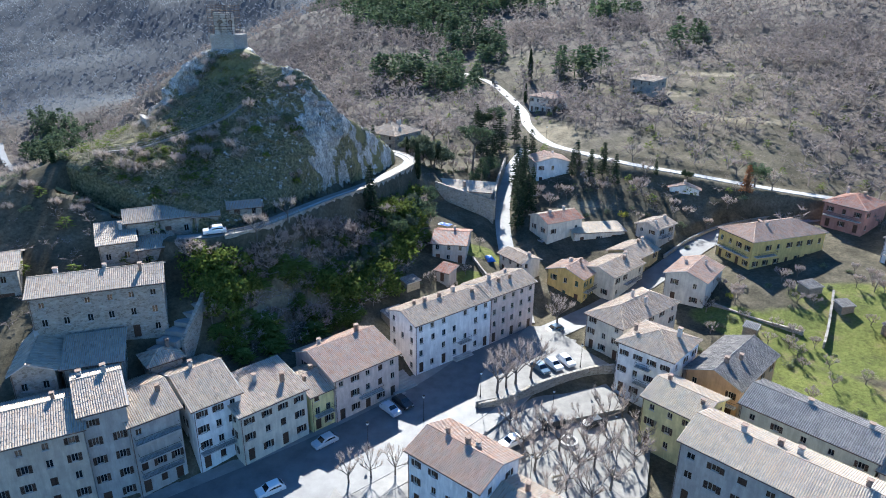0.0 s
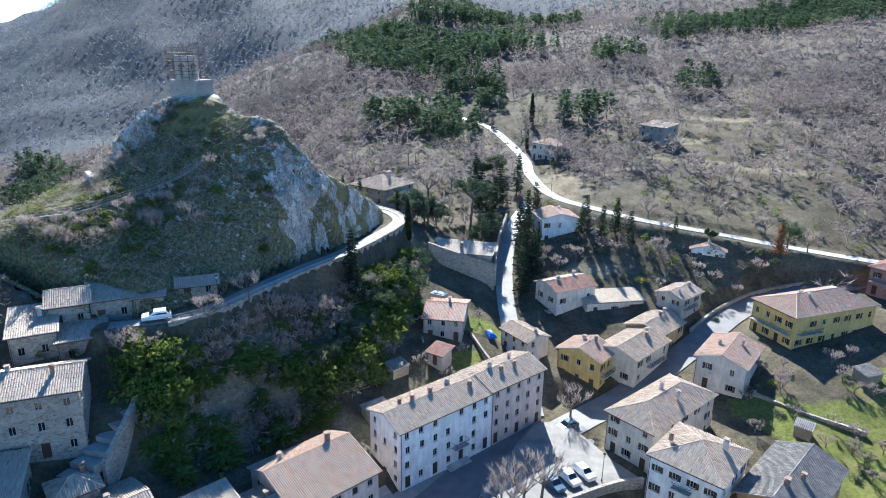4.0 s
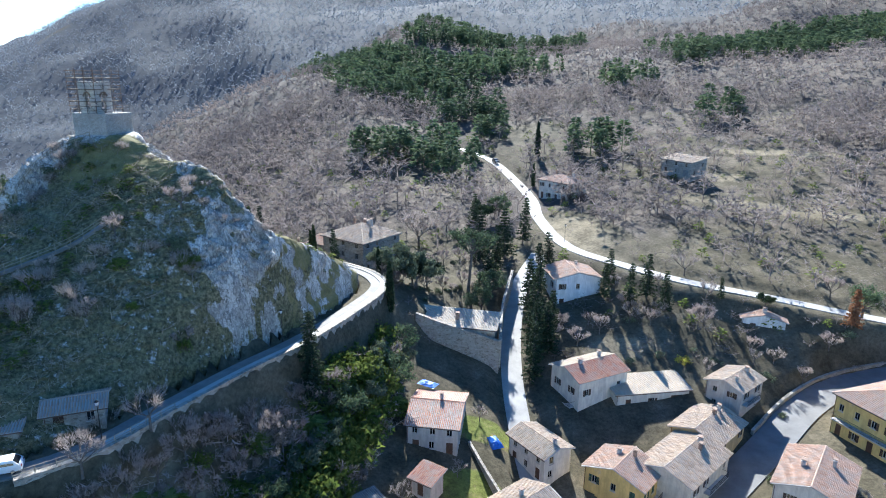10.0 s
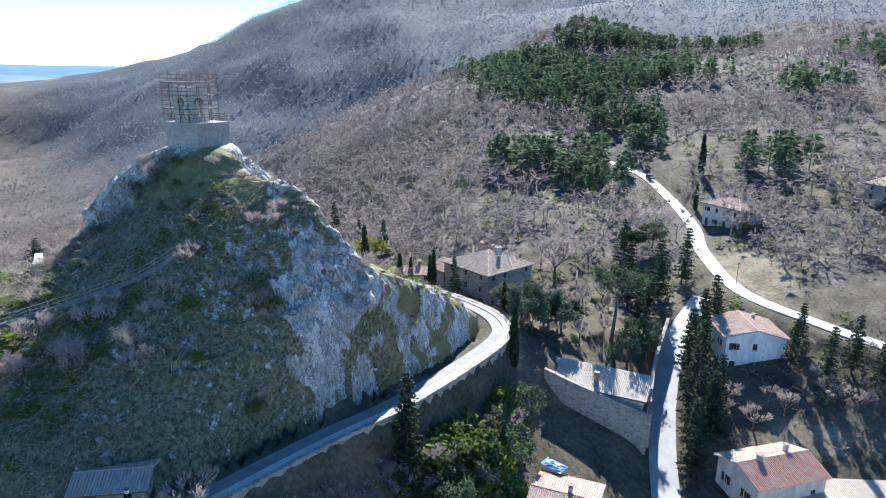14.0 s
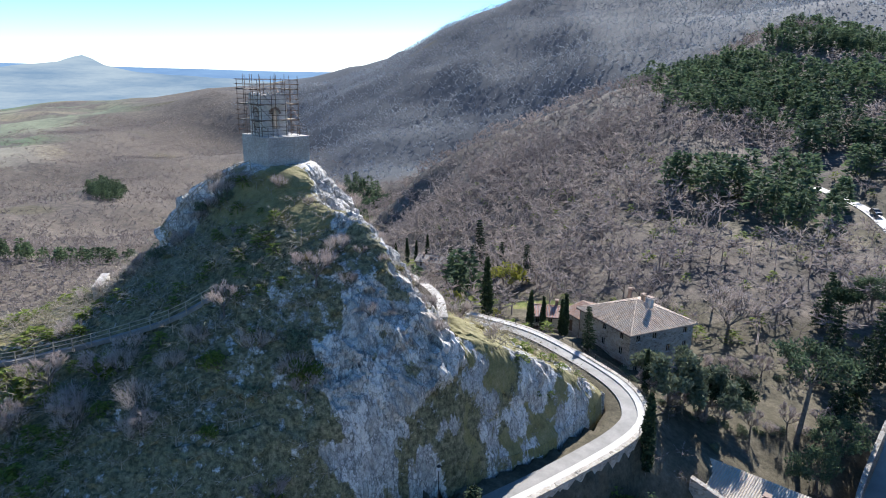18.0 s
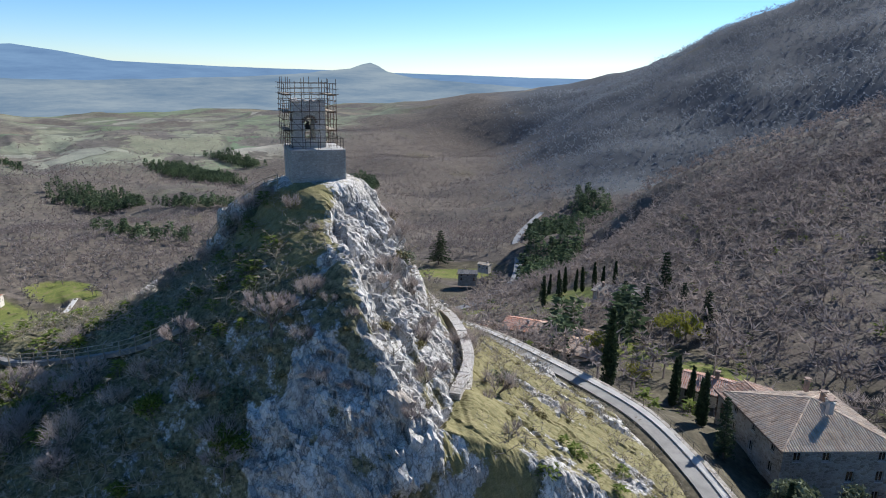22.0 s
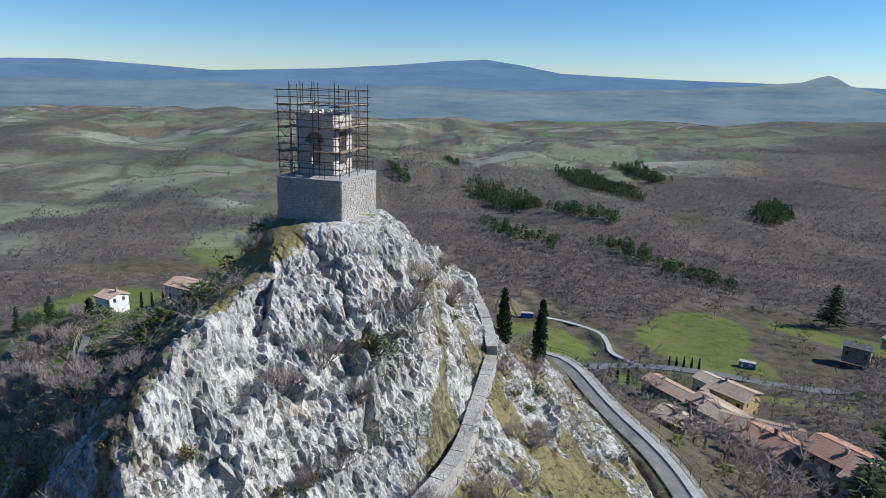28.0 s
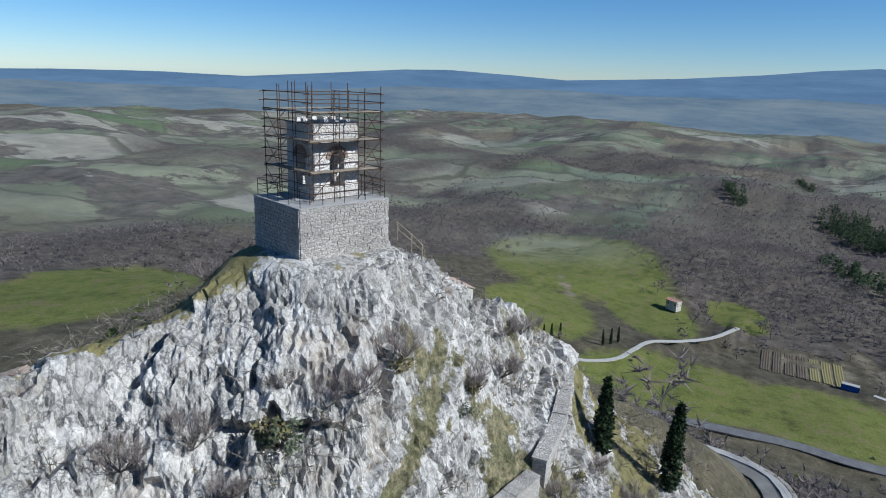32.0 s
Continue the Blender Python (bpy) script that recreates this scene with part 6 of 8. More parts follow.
    for z in (1.75, 3.5, 5.1):
        for x in xs + [ix0, ix1]:
            for ya, yb in ((ay, iy0), (iy1, by)):
                p = Mesh()
                p.tube((x + 0.05, ya - 0.1, z - 0.06), (x + 0.05, yb + 0.1, z - 0.06), 0.026, 0.026, 5)
                part("transom", p, M["rust"], sc)
        for y in ys:
            for xa, xb in ((ax, ix0), (ix1, bx)):
                p = Mesh()
                p.tube((xa - 0.1, y + 0.05, z - 0.06), (xb + 0.1, y + 0.05, z - 0.06), 0.026, 0.026, 5)
                part("transom", p, M["rust"], sc)
        for j in range(3):
            w = (iy0 - ay) / 3
            for y in (ay + j * w, iy1 + j * w):
                p = Mesh()
                p.box(ax + rng.uniform(0, 0.2), y + 0.02, z, bx - rng.uniform(0, 0.2), y + w - 0.02, z + 0.045)
                part("deck_plank", p, M["plank"], sc)
            for x in (ax + j * w, ix1 + j * w):
                p = Mesh()
                p.box(x + 0.02, iy0 + 0.03, z, x + w - 0.02, iy1 - 0.03, z + 0.045)
                part("deck_plank", p, M["plank"], sc)
    for xa, ya, xb, yb in ((ax, ay, xs[1], ay), (xs[2], ay, bx, ay), (bx, ay, bx, ys[1]), (ax, ys[2], ax, by), (ax, by, xs[1], by)):
        for z in (0.1, 1.8, 3.55):
            p = Mesh()
            p.tube((xa, ya, z), (xb, yb, z + 1.6), 0.022, 0.022, 5)
            part("brace", p, M["rust"], sc)

    # guard rail round the plinth
    gr = thing("guard_rail", pose(-44.95, 155.8, 58.46, 0, 0, 161), "dark iron guard rail round the edge of the plinth", "railing")
    for (xa, ya), (xb, yb) in (((0.15, 0.15), (px - 0.15, 0.15)), ((px - 0.15, 0.15), (px - 0.15, py - 0.15)), ((px - 0.15, py - 0.15), (0.15, py - 0.15)), ((0.15, py - 0.15), (0.15, 0.15))):
        n = 4
        for k in range(n):
            p = Mesh()
            x, y = xa + (xb - xa) * k / n, ya + (yb - ya) * k / n
            p.tube((x, y, 0), (x, y, 1.05), 0.022, 0.022, 5, True)
            part("post", p, M["iron"], gr)
        for z in (0.35, 0.7, 1.05):
            p = Mesh()
            p.tube((xa, ya, z), (xb, yb, z), 0.016, 0.016, 5)
            part("rail", p, M["iron"], gr)





def wall_along(name, line, thick, height, label, mat="stone_wall", step=1.0, kind="structure", base=None, cap=True, stones=0, shift=0.0, drop=0.0):
    """A masonry wall along a line of (x, y, z of its top); height down from it."""
    pts = smooth_line(line, step)
    rng = random.Random(len(line) * 31 + int(abs(line[0][0])))
    m, c = Mesh(), Mesh()
    rows = []
    for i, p in enumerate(pts):
        q0, q1 = pts[max(0, i - 1)], pts[min(len(pts) - 1, i + 1)]
        s = Vector((q1.y - q0.y, q0.x - q1.x, 0)).normalized()
        rows.append((p + s * shift, s))
    for i, (p, s) in enumerate(rows):
        hgt = height if not callable(height) else height(i / max(1, len(rows) - 1))
        for k, dz in ((-thick / 2, -hgt), (-thick / 2, 0), (thick / 2, 0), (thick / 2, -hgt)):
            j = rng.uniform(-0.03, 0.03)
            m.v.append(tuple(p + s * (k + j) + Vector((0, 0, dz + (j if dz == 0 else 0)))))
    for i in range(len(rows) - 1):
        for k in range(3):
            a = 4 * i + k
            m.f.append((a, a + 4, a + 5, a + 1))
    n = len(rows) - 1
    m.f += [(0, 1, 2, 3), (4 * n + 3, 4 * n + 2, 4 * n + 1, 4 * n)]
    ob = solid(name, m, M[mat], label, "wall", kind=kind)
    if cap:
        for i in range(len(rows) - 1):
            (p, s), (q, r) = rows[i], rows[i + 1]
            c = Mesh()
            w = thick / 2 + 0.06
            z0, z1 = Vector((0, 0, 0.01)), Vector((0, 0, 0.13 + rng.uniform(-0.03, 0.03)))
            d = (q - p) * 0.012
            v = [p - s * w + d, p + s * w + d, q + r * w - d, q - r * w - d]
            c.v = [tuple(k + z0) for k in v] + [tuple(k + z1) for k in v]
            c.f = [(4, 5, 6, 7), (0, 1, 5, 4), (1, 2, 6, 5), (2, 3, 7, 6), (3, 0, 4, 7)]
            part("coping_stone", c, M[mat], ob)
    return ob


def rail_along(line, label, height=1.0, step=2.2, mat="iron", wooden=False, shift=0.0):
    """A post-and-rail fence along a line of (x, y, z)."""
    pts = smooth_line(line, step)
    root = thing("fence", Matrix.Translation(pts[0]), label, "fence")
    o = pts[0]
    r = 0.055 if wooden else 0.03
    side = [Vector((pts[min(len(pts) - 1, i + 1)].y - pts[max(0, i - 1)].y, pts[max(0, i - 1)].x - pts[min(len(pts) - 1, i + 1)].x, 0)).normalized() * shift for i in range(len(pts))]
    pts = [p + s for p, s in zip(pts, side)]
    for i, p in enumerate(pts):
        m = Mesh()
        m.tube(p - o - Vector((0, 0, 0.3)), p - o + Vector((0, 0, height)), r, r * 0.9, 6, True)
        part("post", m, M[mat], root)
        if i + 1 < len(pts):
            for z in (height * 0.5, height * 0.93):
                m = Mesh()
                m.tube(p - o + Vector((0, 0, z)), pts[i + 1] - o + Vector((0, 0, z)), r * 0.7, r * 0.7, 5)
                part("rail", m, M[mat], root)
    return root


def offset(line, d, dz=0.0):
    """A line moved sideways by d (to its right) and up by dz."""
    out = []
    for i, p in enumerate(line):
        a, b = line[max(0, i - 1)], line[min(len(line) - 1, i + 1)]
        s = Vector((b[1] - a[1], a[0] - b[0])).normalized()
        out.append((p[0] + s.x * d, p[1] + s.y * d, p[2] + dz))
    return out


# retaining wall and parapet of the upper road, outer edge
OUTER = offset(UPPER[1:], 1.8)
wall_along("retaining_wall", [(x, y, z + 0.15) for x, y, z in OUTER[:10]], 0.5, 5.2, "tall rubble stone retaining wall under the road with a low parapet")
wall_along("parapet", [(x, y, z + 0.1) for x, y, z in OUTER[9:16]], 0.35, 1.5, "low stone parapet at the outer edge of the road")
rail_along([(x, y, z + 0.3) for x, y, z in OUTER[6:16]], "dark iron handrail along the bend of the road", 0.9, 2.0)
rail_along([(x, y, z + 0.2) for x, y, z in OUTER[0:3]], "weathered wooden rail fence beside the parking place", 0.9, 1.8, "plank", True)
# old walls on the north flank of the crag
wall_along("old_wall", [(-26.6, 155, 40.3), (-30.3, 159.7, 40.9), (-37.2, 163.9, 41.2), (-44, 165.9, 41.3), (-52, 168, 42.0)], 0.9, 2.6, "broad ruined stone wall winding up the slope", "castle_stone", 0.8)
wall_along("old_wall", [(-52.6, 168.1, 42.6), (-57, 167.9, 43.6), (-61.5, 167.0, 44.8)], 0.9, 3.0, "raised end of the ruined stone wall", "castle_stone", 0.8)
wall_along("old_wall", [(-29.4, 151.2, 46.2), (-29.5, 152.6, 44.4), (-29.4, 153.8, 42.9), (-28.9, 154.6, 41.9)], 0.45, 1.4, "short ruined stone wall on the slope", "castle_stone", 0.8)
wall_along("old_wall", [(-66, 143, 41.8), (-63.5, 140, 41.4)], 0.8, 2.4, "stump of a ruined stone wall beside the path", "castle_stone", 0.8)
# footpath on the south flank
PATH = [(x, y, top(x, y)) for x, y in ((-66, 125.5), (-60.4, 127.7), (-55.4, 130.4), (-50.4, 133), (-45.5, 135.8), (-42.3, 138.8))]
ribbon("footpath", [(x, y, z + 0.2) for x, y, z in PATH], 0.35, M["worn_asphalt"], "narrow gravel footpath with steps up the crag", 0.12, step=0.8)
rail_along([(x, y, z + 0.4) for x, y, z in offset(PATH, 0.5)], "weathered wooden handrail along the footpath", 0.95, 1.6, "plank", True)
rail_along([(-51.3, 158.2, 56), (-54, 158.5, 54), (-57, 157, 52)], "wooden handrail beside the tower", 0.95, 1.6, "plank", True)
rail_along([(-49, 150.5, 55), (-53, 149.5, 53.5), (-56.5, 148, 50.5), (-58.5, 146.5, 47.5)], "wooden handrail up to the tower", 0.95, 1.6, "plank", True)
# garden terrace with the old stone building and its curved wall by the lane
wall_along("terrace_wall", [(-1.5, 170.5, 20.2), (4, 169.3, 18.6), (10, 168, 17.2), (14.4, 166.6, 16.2)], 0.6, 9.5, "high rubble wall of an old building curving to the lane")
wall_along("terrace_wall", [(14.6, 166.8, 16.2), (15.4, 175, 16.6), (16.8, 184, 18), (19.8, 196, 21)], 0.45, 5.5, "stone boundary wall along the climbing lane")
wall_along("retaining_wall", [(7.0, 94.8, 1.0), (12.4, 96.4, 1.4), (19, 100.8, 1.8), (28.4, 105.4, 1.9), (33.5, 106.6, 1.9)], 0.45, 3.6, "stone retaining wall between the parking place and the park")
wall_along("garden_wall", [(13.6, 132, 5.6), (10.8, 138, 7.0), (8, 145, 8.4)], 0.3, 1.8, "low garden wall")
wall_along("garden_wall", [(60, 128, 5.0), (66, 122, 4.6), (74, 116, 4.4)], 0.35, 1.8, "rough stone garden wall")
wall_along("garden_wall", [(86, 128, 8.4), (80, 118, 5.4), (76, 112, 4.2)], 0.35, 1.6, "rough stone garden wall")
wall_along("retaining_wall", offset([(p[0], p[1], p[2] + 0.7) for p in STREET[3:7]], -3.3), 0.4, 2.6, "retaining wall on the uphill side of the street")
wall_along("stair_wall", [(-41, 104, 19.6), (-40.4, 98, 18.2), (-41.5, 92, 14.2)], 0.5, 8, "high stone wall beside the stepped lane")
stone_tower()

# ---- trees ----
def limb(mesh, p, d, length, r, depth, rng, twigs, spread=0.55, up=0.25, kids=3, sides=4):
    """A branching limb; the ends are gathered in twigs."""
    q = p + d * length
    mesh.tube(p, q, r, r * 0.62, sides if depth > 1 else 3)
    if depth == 0:
        twigs.append((q, d))
        return
    for k in range(kids):
        e = (d + Vector((rng.uniform(-1, 1), rng.uniform(-1, 1), rng.uniform(-0.5, 0.8))) * spread + Vector((0, 0, up))).normalized()
        limb(mesh, p.lerp(q, rng.uniform(0.55, 1.0)), e, length * rng.uniform(0.6, 0.82), r * 0.58, depth - 1, rng, twigs, spread, up, kids, sides)
    twigs.append((q, d))


def twig_tris(mesh, ends, rng, n, length, width, spread=0.9, up=0.3):
    for q, d in ends:
        for _ in range(n):
            e = (d + Vector((rng.uniform(-1, 1), rng.uniform(-1, 1), rng.uniform(-0.6, 1.0))) * spread + Vector((0, 0, up))).normalized()
            s = e.cross(Vector((rng.uniform(-1, 1), rng.uniform(-1, 1), rng.uniform(-1, 1)))).normalized() * width
            b = q + Vector((rng.uniform(-0.1, 0.1),) * 3)
            mesh.poly([b - s, b + s, b + e * length * rng.uniform(0.5, 1.2)])


def leaf_tris(mesh, c, n, rx, rz, size, rng, flat=0.0, droop=0.0):
    """A tuft of small leaf blades round c."""
    for _ in range(n):
        d = Vector((rng.gauss(0, 1), rng.gauss(0, 1), rng.gauss(0, 1))).normalized()
        k = rng.random() ** 0.45
        p = c + Vector((d.x * rx * k, d.y * rx * k, d.z * rz * k))
        a = Vector((rng.uniform(-1, 1), rng.uniform(-1, 1), rng.uniform(-1, 1) * (1 - flat) - droop)).normalized()
        b = a.cross(Vector((rng.uniform(-1, 1), rng.uniform(-1, 1), rng.uniform(-1, 1)))).normalized()
        s = size * rng.uniform(0.6, 1.3)
        mesh.poly([p - b * s * 0.4, p + b * s * 0.4, p + a * s])


def bare_tree(h, seed, kids=3, depth=3, spread=0.6, twn=5, wide=1.0, pollard=False):
    rng = random.Random(seed)
    t, ends = Mesh(), []
    th = h * (0.3 if not pollard else 0.35)
    t.tube((0, 0, -0.4), (0, 0, th), h * 0.03, h * 0.021, 7)
    for k in range(5 if not pollard else 6):
        a = 2 * math.pi * k / 5 + rng.uniform(-0.4, 0.4)
        d = Vector((math.cos(a) * 0.75 * wide, math.sin(a) * 0.75 * wide, rng.uniform(0.45, 1.1))).normalized()
        limb(t, Vector((0, 0, th * rng.uniform(0.75, 1.0))), d, h * 0.26, h * 0.013, depth, rng, ends, spread, 0.22, kids)
    c = Mesh()
    twig_tris(c, ends, rng, twn, h * (0.11 if not pollard else 0.17), h * (0.003 if not pollard else 0.0038), 0.8 if not pollard else 0.6)
    return t, c


def cypress(h, seed):
    rng = random.Random(seed)
    t, c = Mesh(), Mesh()
    t.tube((0, 0, -0.4), (0, 0, h * 0.8), h * 0.014, h * 0.004, 6)
    n = int(h * 10)
    for k in range(n):
        z = h * (0.05 + 0.93 * k / n)
        f = z / h
        r = h * 0.085 * min(1, (f * 7) ** 0.5) * (1 - max(0, f - 0.45) / 0.6) ** 0.8
        for _ in range(3):
            a = rng.uniform(0, 6.28)
            leaf_tris(c, Vector((math.cos(a) * r * 0.6, math.sin(a) * r * 0.6, z)), 9, r * 0.5, h * 0.03, 0.34, rng, 0, -0.7)
    return t, c


def fir(h, seed, wide=0.2):
    rng = random.Random(seed)
    t, c = Mesh(), Mesh()
    t.tube((0, 0, -0.4), (0, 0, h * 0.97), h * 0.017, 0.02, 6)
    z = h * rng.uniform(0.1, 0.16)
    while z < h * 0.97:
        r = h * wide * (1 - z / h) ** 0.75 + 0.15
        n = 6
        ph = rng.uniform(0, 6.28)
        for k in range(n):
            if rng.random() < 0.1:
                continue
            a = ph + 2 * math.pi * k / n + rng.uniform(-0.25, 0.25)
            rr = r * rng.uniform(0.65, 1.15)
            d = Vector((math.cos(a), math.sin(a), -0.12))
            t.tube((0, 0, z), tuple(d * rr + Vector((0, 0, z))), 0.03, 0.01, 3)
            for s in range(max(2, int(rr / 0.38))):
                p = d * rr * (s + 0.8) / max(2, int(rr / 0.38)) + Vector((0, 0, z - 0.05))
                leaf_tris(c, p, 8, 0.32, 0.13, 0.4, rng, 0.5, 0.15)
        z += h * 0.042 + 0.12
    return t, c


def umbrella_pine(h, seed):
    rng = random.Random(seed)
    t, c, ends = Mesh(), Mesh(), []
    t.tube((0, 0, -0.4), (0.25, 0, h * 0.62), h * 0.025, h * 0.017, 8)
    for k in range(8):
        a = 2 * math.pi * k / 8 + rng.uniform(-0.3, 0.3)
        d = Vector((math.cos(a) * 0.8, math.sin(a) * 0.8, rng.uniform(0.45, 0.75))).normalized()
        limb(t, Vector((0.22, 0, h * 0.58)), d, h * 0.22, h * 0.009, 2, rng, ends, 0.5, 0.12, 3)
    for q, d in ends:
        leaf_tris(c, q, 22, h * 0.075, h * 0.035, 0.35, rng, 0.2, -0.4)
    return t, c


def round_tree(h, seed, size=0.3, dens=16):
    """An evergreen oak with a dense uneven crown."""
    rng = random.Random(seed)
    t, c, ends = Mesh(), Mesh(), []
    t.tube((0, 0, -0.4), (0.1, 0, h * 0.3), h * 0.03, h * 0.022, 7)
    for k in range(6):
        a = 2 * math.pi * k / 6 + rng.uniform(-0.4, 0.4)
        d = Vector((math.cos(a) * 0.7, math.sin(a) * 0.7, rng.uniform(0.4, 1.0))).normalized()
        limb(t, Vector((0.1, 0, h * 0.24)), d, h * 0.25, h * 0.012, 2, rng, ends, 0.65, 0.15, 3)
    for q, d in ends:
        leaf_tris(c, q, dens, h * 0.1, h * 0.09, size, rng)
    return t, c


def bush(r, seed, leaf=0.2, n=26, tufts=16, stems=True):
    rng = random.Random(seed)
    t, c = Mesh(), Mesh()
    for k in range(tufts):
        a, e = rng.uniform(0, 6.28), rng.uniform(0.1, 1.3)
        q = Vector((math.cos(a) * math.cos(e), math.sin(a) * math.cos(e), math.sin(e) * 0.85)) * r * rng.uniform(0.45, 0.85)
        t.tube((0, 0, -0.2), tuple(q), 0.035 * r, 0.012 * r, 3)
        leaf_tris(c, q, n, r * 0.36, r * 0.3, leaf, rng)
    return t, c


def bare_bush(r, seed):
    rng = random.Random(seed)
    t, c, ends = Mesh(), Mesh(), []
    for k in range(9):
        a = rng.uniform(0, 6.28)
        d = Vector((math.cos(a) * 0.7, math.sin(a) * 0.7, rng.uniform(0.4, 1.1))).normalized()
        limb(t, Vector((0, 0, -0.1)), d, r * 0.42, 0.02 * r, 2, rng, ends, 0.6, 0.2, 3, 3)
    twig_tris(c, ends, rng, 6, r * 0.4, 0.011, 0.9)
    return t, c


PROTO = {}


def tree_kind(key, label, category, meshes, leafmat, trunkmat="bark"):
    PROTO[key] = (meshes[0].data("trunk", M[trunkmat]), meshes[1].data("crown", M[leafmat]), label, category)


for k in range(4):
    tree_kind("bare%d" % k, "leafless grey deciduous tree on the slope", "tree", bare_tree(8, 100 + k), "twig")
    tree_kind("plane%d" % k, "leafless pollarded plane tree in the village", "tree", bare_tree(8, 120 + k, 2, 3, 0.4, 6, 0.9, True), "twig")
    tree_kind("shrub%d" % k, "leafless twiggy grey shrub on the rock", "shrub", bare_bush(1.6, 140 + k), "twig")
    tree_kind("cypress%d" % k, "slender dark green cypress on the slope", "tree", cypress(9, 160 + k), "leaf_dark")
    tree_kind("fir%d" % k, "dark green fir with layered branches", "tree", fir(13, 180 + k, 0.17 + 0.015 * k), "leaf_dark")
    tree_kind("bush%d" % k, "rounded evergreen bush in a garden", "shrub", bush(1.3, 200 + k), "olive")
    tree_kind("ivy%d" % k, "bright green ivy mound on the cliff", "shrub", bush(2.0, 220 + k, 0.26, 40, 26), "ivy")
    tree_kind("gorse%d" % k, "dry yellowish broom bush on the crag", "shrub", bush(0.9, 230 + k, 0.17, 22, 14), "drygrass")
for k in range(2):
    tree_kind("rosy%d" % k, "leafless pinkish-grey tree with fine twigs", "tree", bare_tree(8, 260 + k, 3, 3, 0.62, 13, 1.0), "rosytwig")
tree_kind("pine", "umbrella pine with a flat green crown", "tree", umbrella_pine(12, 240), "leaf_pine")
tree_kind("spine", "pine with a loose green crown", "tree", round_tree(10, 241, 0.36, 34), "leaf_pine")
tree_kind("oak", "dark evergreen oak with a dense crown", "tree", round_tree(9, 242, 0.36, 56), "leaf_dark")
tree_kind("grey_oak", "grey-green evergreen oak with a dense crown", "tree", round_tree(8, 243, 0.36, 64), "olive")
tree_kind("yellow", "yellow blossoming shrub among bare trees", "shrub", bush(2.0, 244, 0.22, 34, 22), "yellowbush")
tree_kind("russet", "tree with dead russet foliage", "tree", fir(9, 245, 0.2), "russet")
tree_kind("cedar", "wide dark cedar with spreading tiers", "tree", fir(14, 246, 0.42), "leaf_dark")


def willow(h, seed):
    rng = random.Random(seed)
    t, ends = bare_tree(h, seed, 3, 3, 0.6, 2, 1.1)
    c = Mesh()
    for k in range(46):
        a, u = rng.uniform(0, 6.28), rng.uniform(0.1, 1) ** 0.5
        leaf_tris(c, Vector((math.cos(a) * h * 0.5 * u, math.sin(a) * h * 0.5 * u, h * (0.5 + 0.42 * (1 - u * u) * rng.uniform(0.6, 1)))), 34, h * 0.12, h * 0.09, h * 0.05, rng, 0, 0.8)
    return t, c


tree_kind("willow", "yellow-green willow coming into leaf", "tree", willow(8, 9), "willowleaf")


def plant(key, x, y, scale=1.0, z=None, seed=0, group="", wide=1.0):
    tr, cr, label, cat = PROTO[key]
    rng = random.Random(int(x * 131 + y * 17 + seed))
    z = top(x, y) - 0.15 if z is None else z
    s = Matrix.Diagonal((scale * wide, scale * wide, scale, 1))
    ob = thing("tree" if cat == "tree" else "shrub", pose(x, y, z, rng.uniform(-3, 3), rng.uniform(-3, 3), rng.uniform(0, 360)) @ s, label, cat, group)
    part("trunk" if cat == "tree" else "stem", tr, None, ob)
    part("crown" if cat == "tree" else "foliage", cr, None, ob)
    return ob


def near_roads(x, y, gap):
    ok = np.ones(x.shape, bool)
    for line, half in ROADS:
        ok &= line_weights(x, y, line)[0] > (half + gap) ** 2
    return ok


# village
for k, (x, y, s) in enumerate(((10.4, 97.6, 1.1), (14, 100.6, 1.15), (17, 102.6, 1.1), (12.2, 99.4, 1.0))):
    plant("plane%d" % (k % 4), x, y, s, 0.9, group="plane trees")
for k, (x, y) in enumerate(((-13, 76.2), (-9.8, 77.4), (-6.3, 78.1))):
    plant("plane%d" % (k % 4), x, y, 0.7, -0.6, group="street trees")
for k, (x, y) in enumerate(((10.7, 77.3), (13.7, 85.2), (19.6, 85.3), (24.3, 81.3), (32.1, 94.6), (19, 76.3), (30.5, 81.4), (25.7, 76.4), (17.5, 89.6), (24.2, 88.7), (15, 80.5), (21.5, 80), (28, 85), (22, 73), (16, 72), (28.5, 91.5), (12, 90.5), (33, 86.2))):
    plant("plane%d" % (k % 4), x, y, 0.78 + 0.06 * (k % 4), -1.4, group="park trees")
plant("bare1", 25.6, 124.8, 1.0, 0.6)
# along the lane, the road and the villa
for k, (x, y, s) in enumerate(((20.8, 164, 1.0), (21.4, 169.5, 1.05), (22.2, 175, 1.0), (23.2, 180.5, 1.1), (22.4, 186.5, 1.0), (25.5, 192, 0.95), (28.4, 197, 0.9), (24.5, 171, 0.9), (26.2, 176.5, 0.8), (14.5, 196, 1.0), (16.6, 203, 0.95), (19.5, 211, 1.05), (13, 208, 1.1), (24.8, 218, 1.0))):
    plant("fir%d" % (k % 4), x, y, s, group="firs by the lane")
for k, (x, y, s) in enumerate(((38.7, 186, 0.72), (43.1, 182.8, 0.78), (47.4, 184.4, 0.82), (50, 180.5, 0.72), (41, 190, 0.7))):
    plant("fir%d" % (k % 4), x, y, s, group="firs below the road")
plant("pine", 9.4, 190, 1.25), plant("spine", 14.4, 189, 0.9), plant("oak", -2.9, 187.6, 0.95), plant("oak", 0.2, 190.2, 0.85), plant("spine", 12, 183, 0.8)
plant("grey_oak", -6.4, 182.5, 1.35), plant("grey_oak", -2.0, 185.0, 1.3)
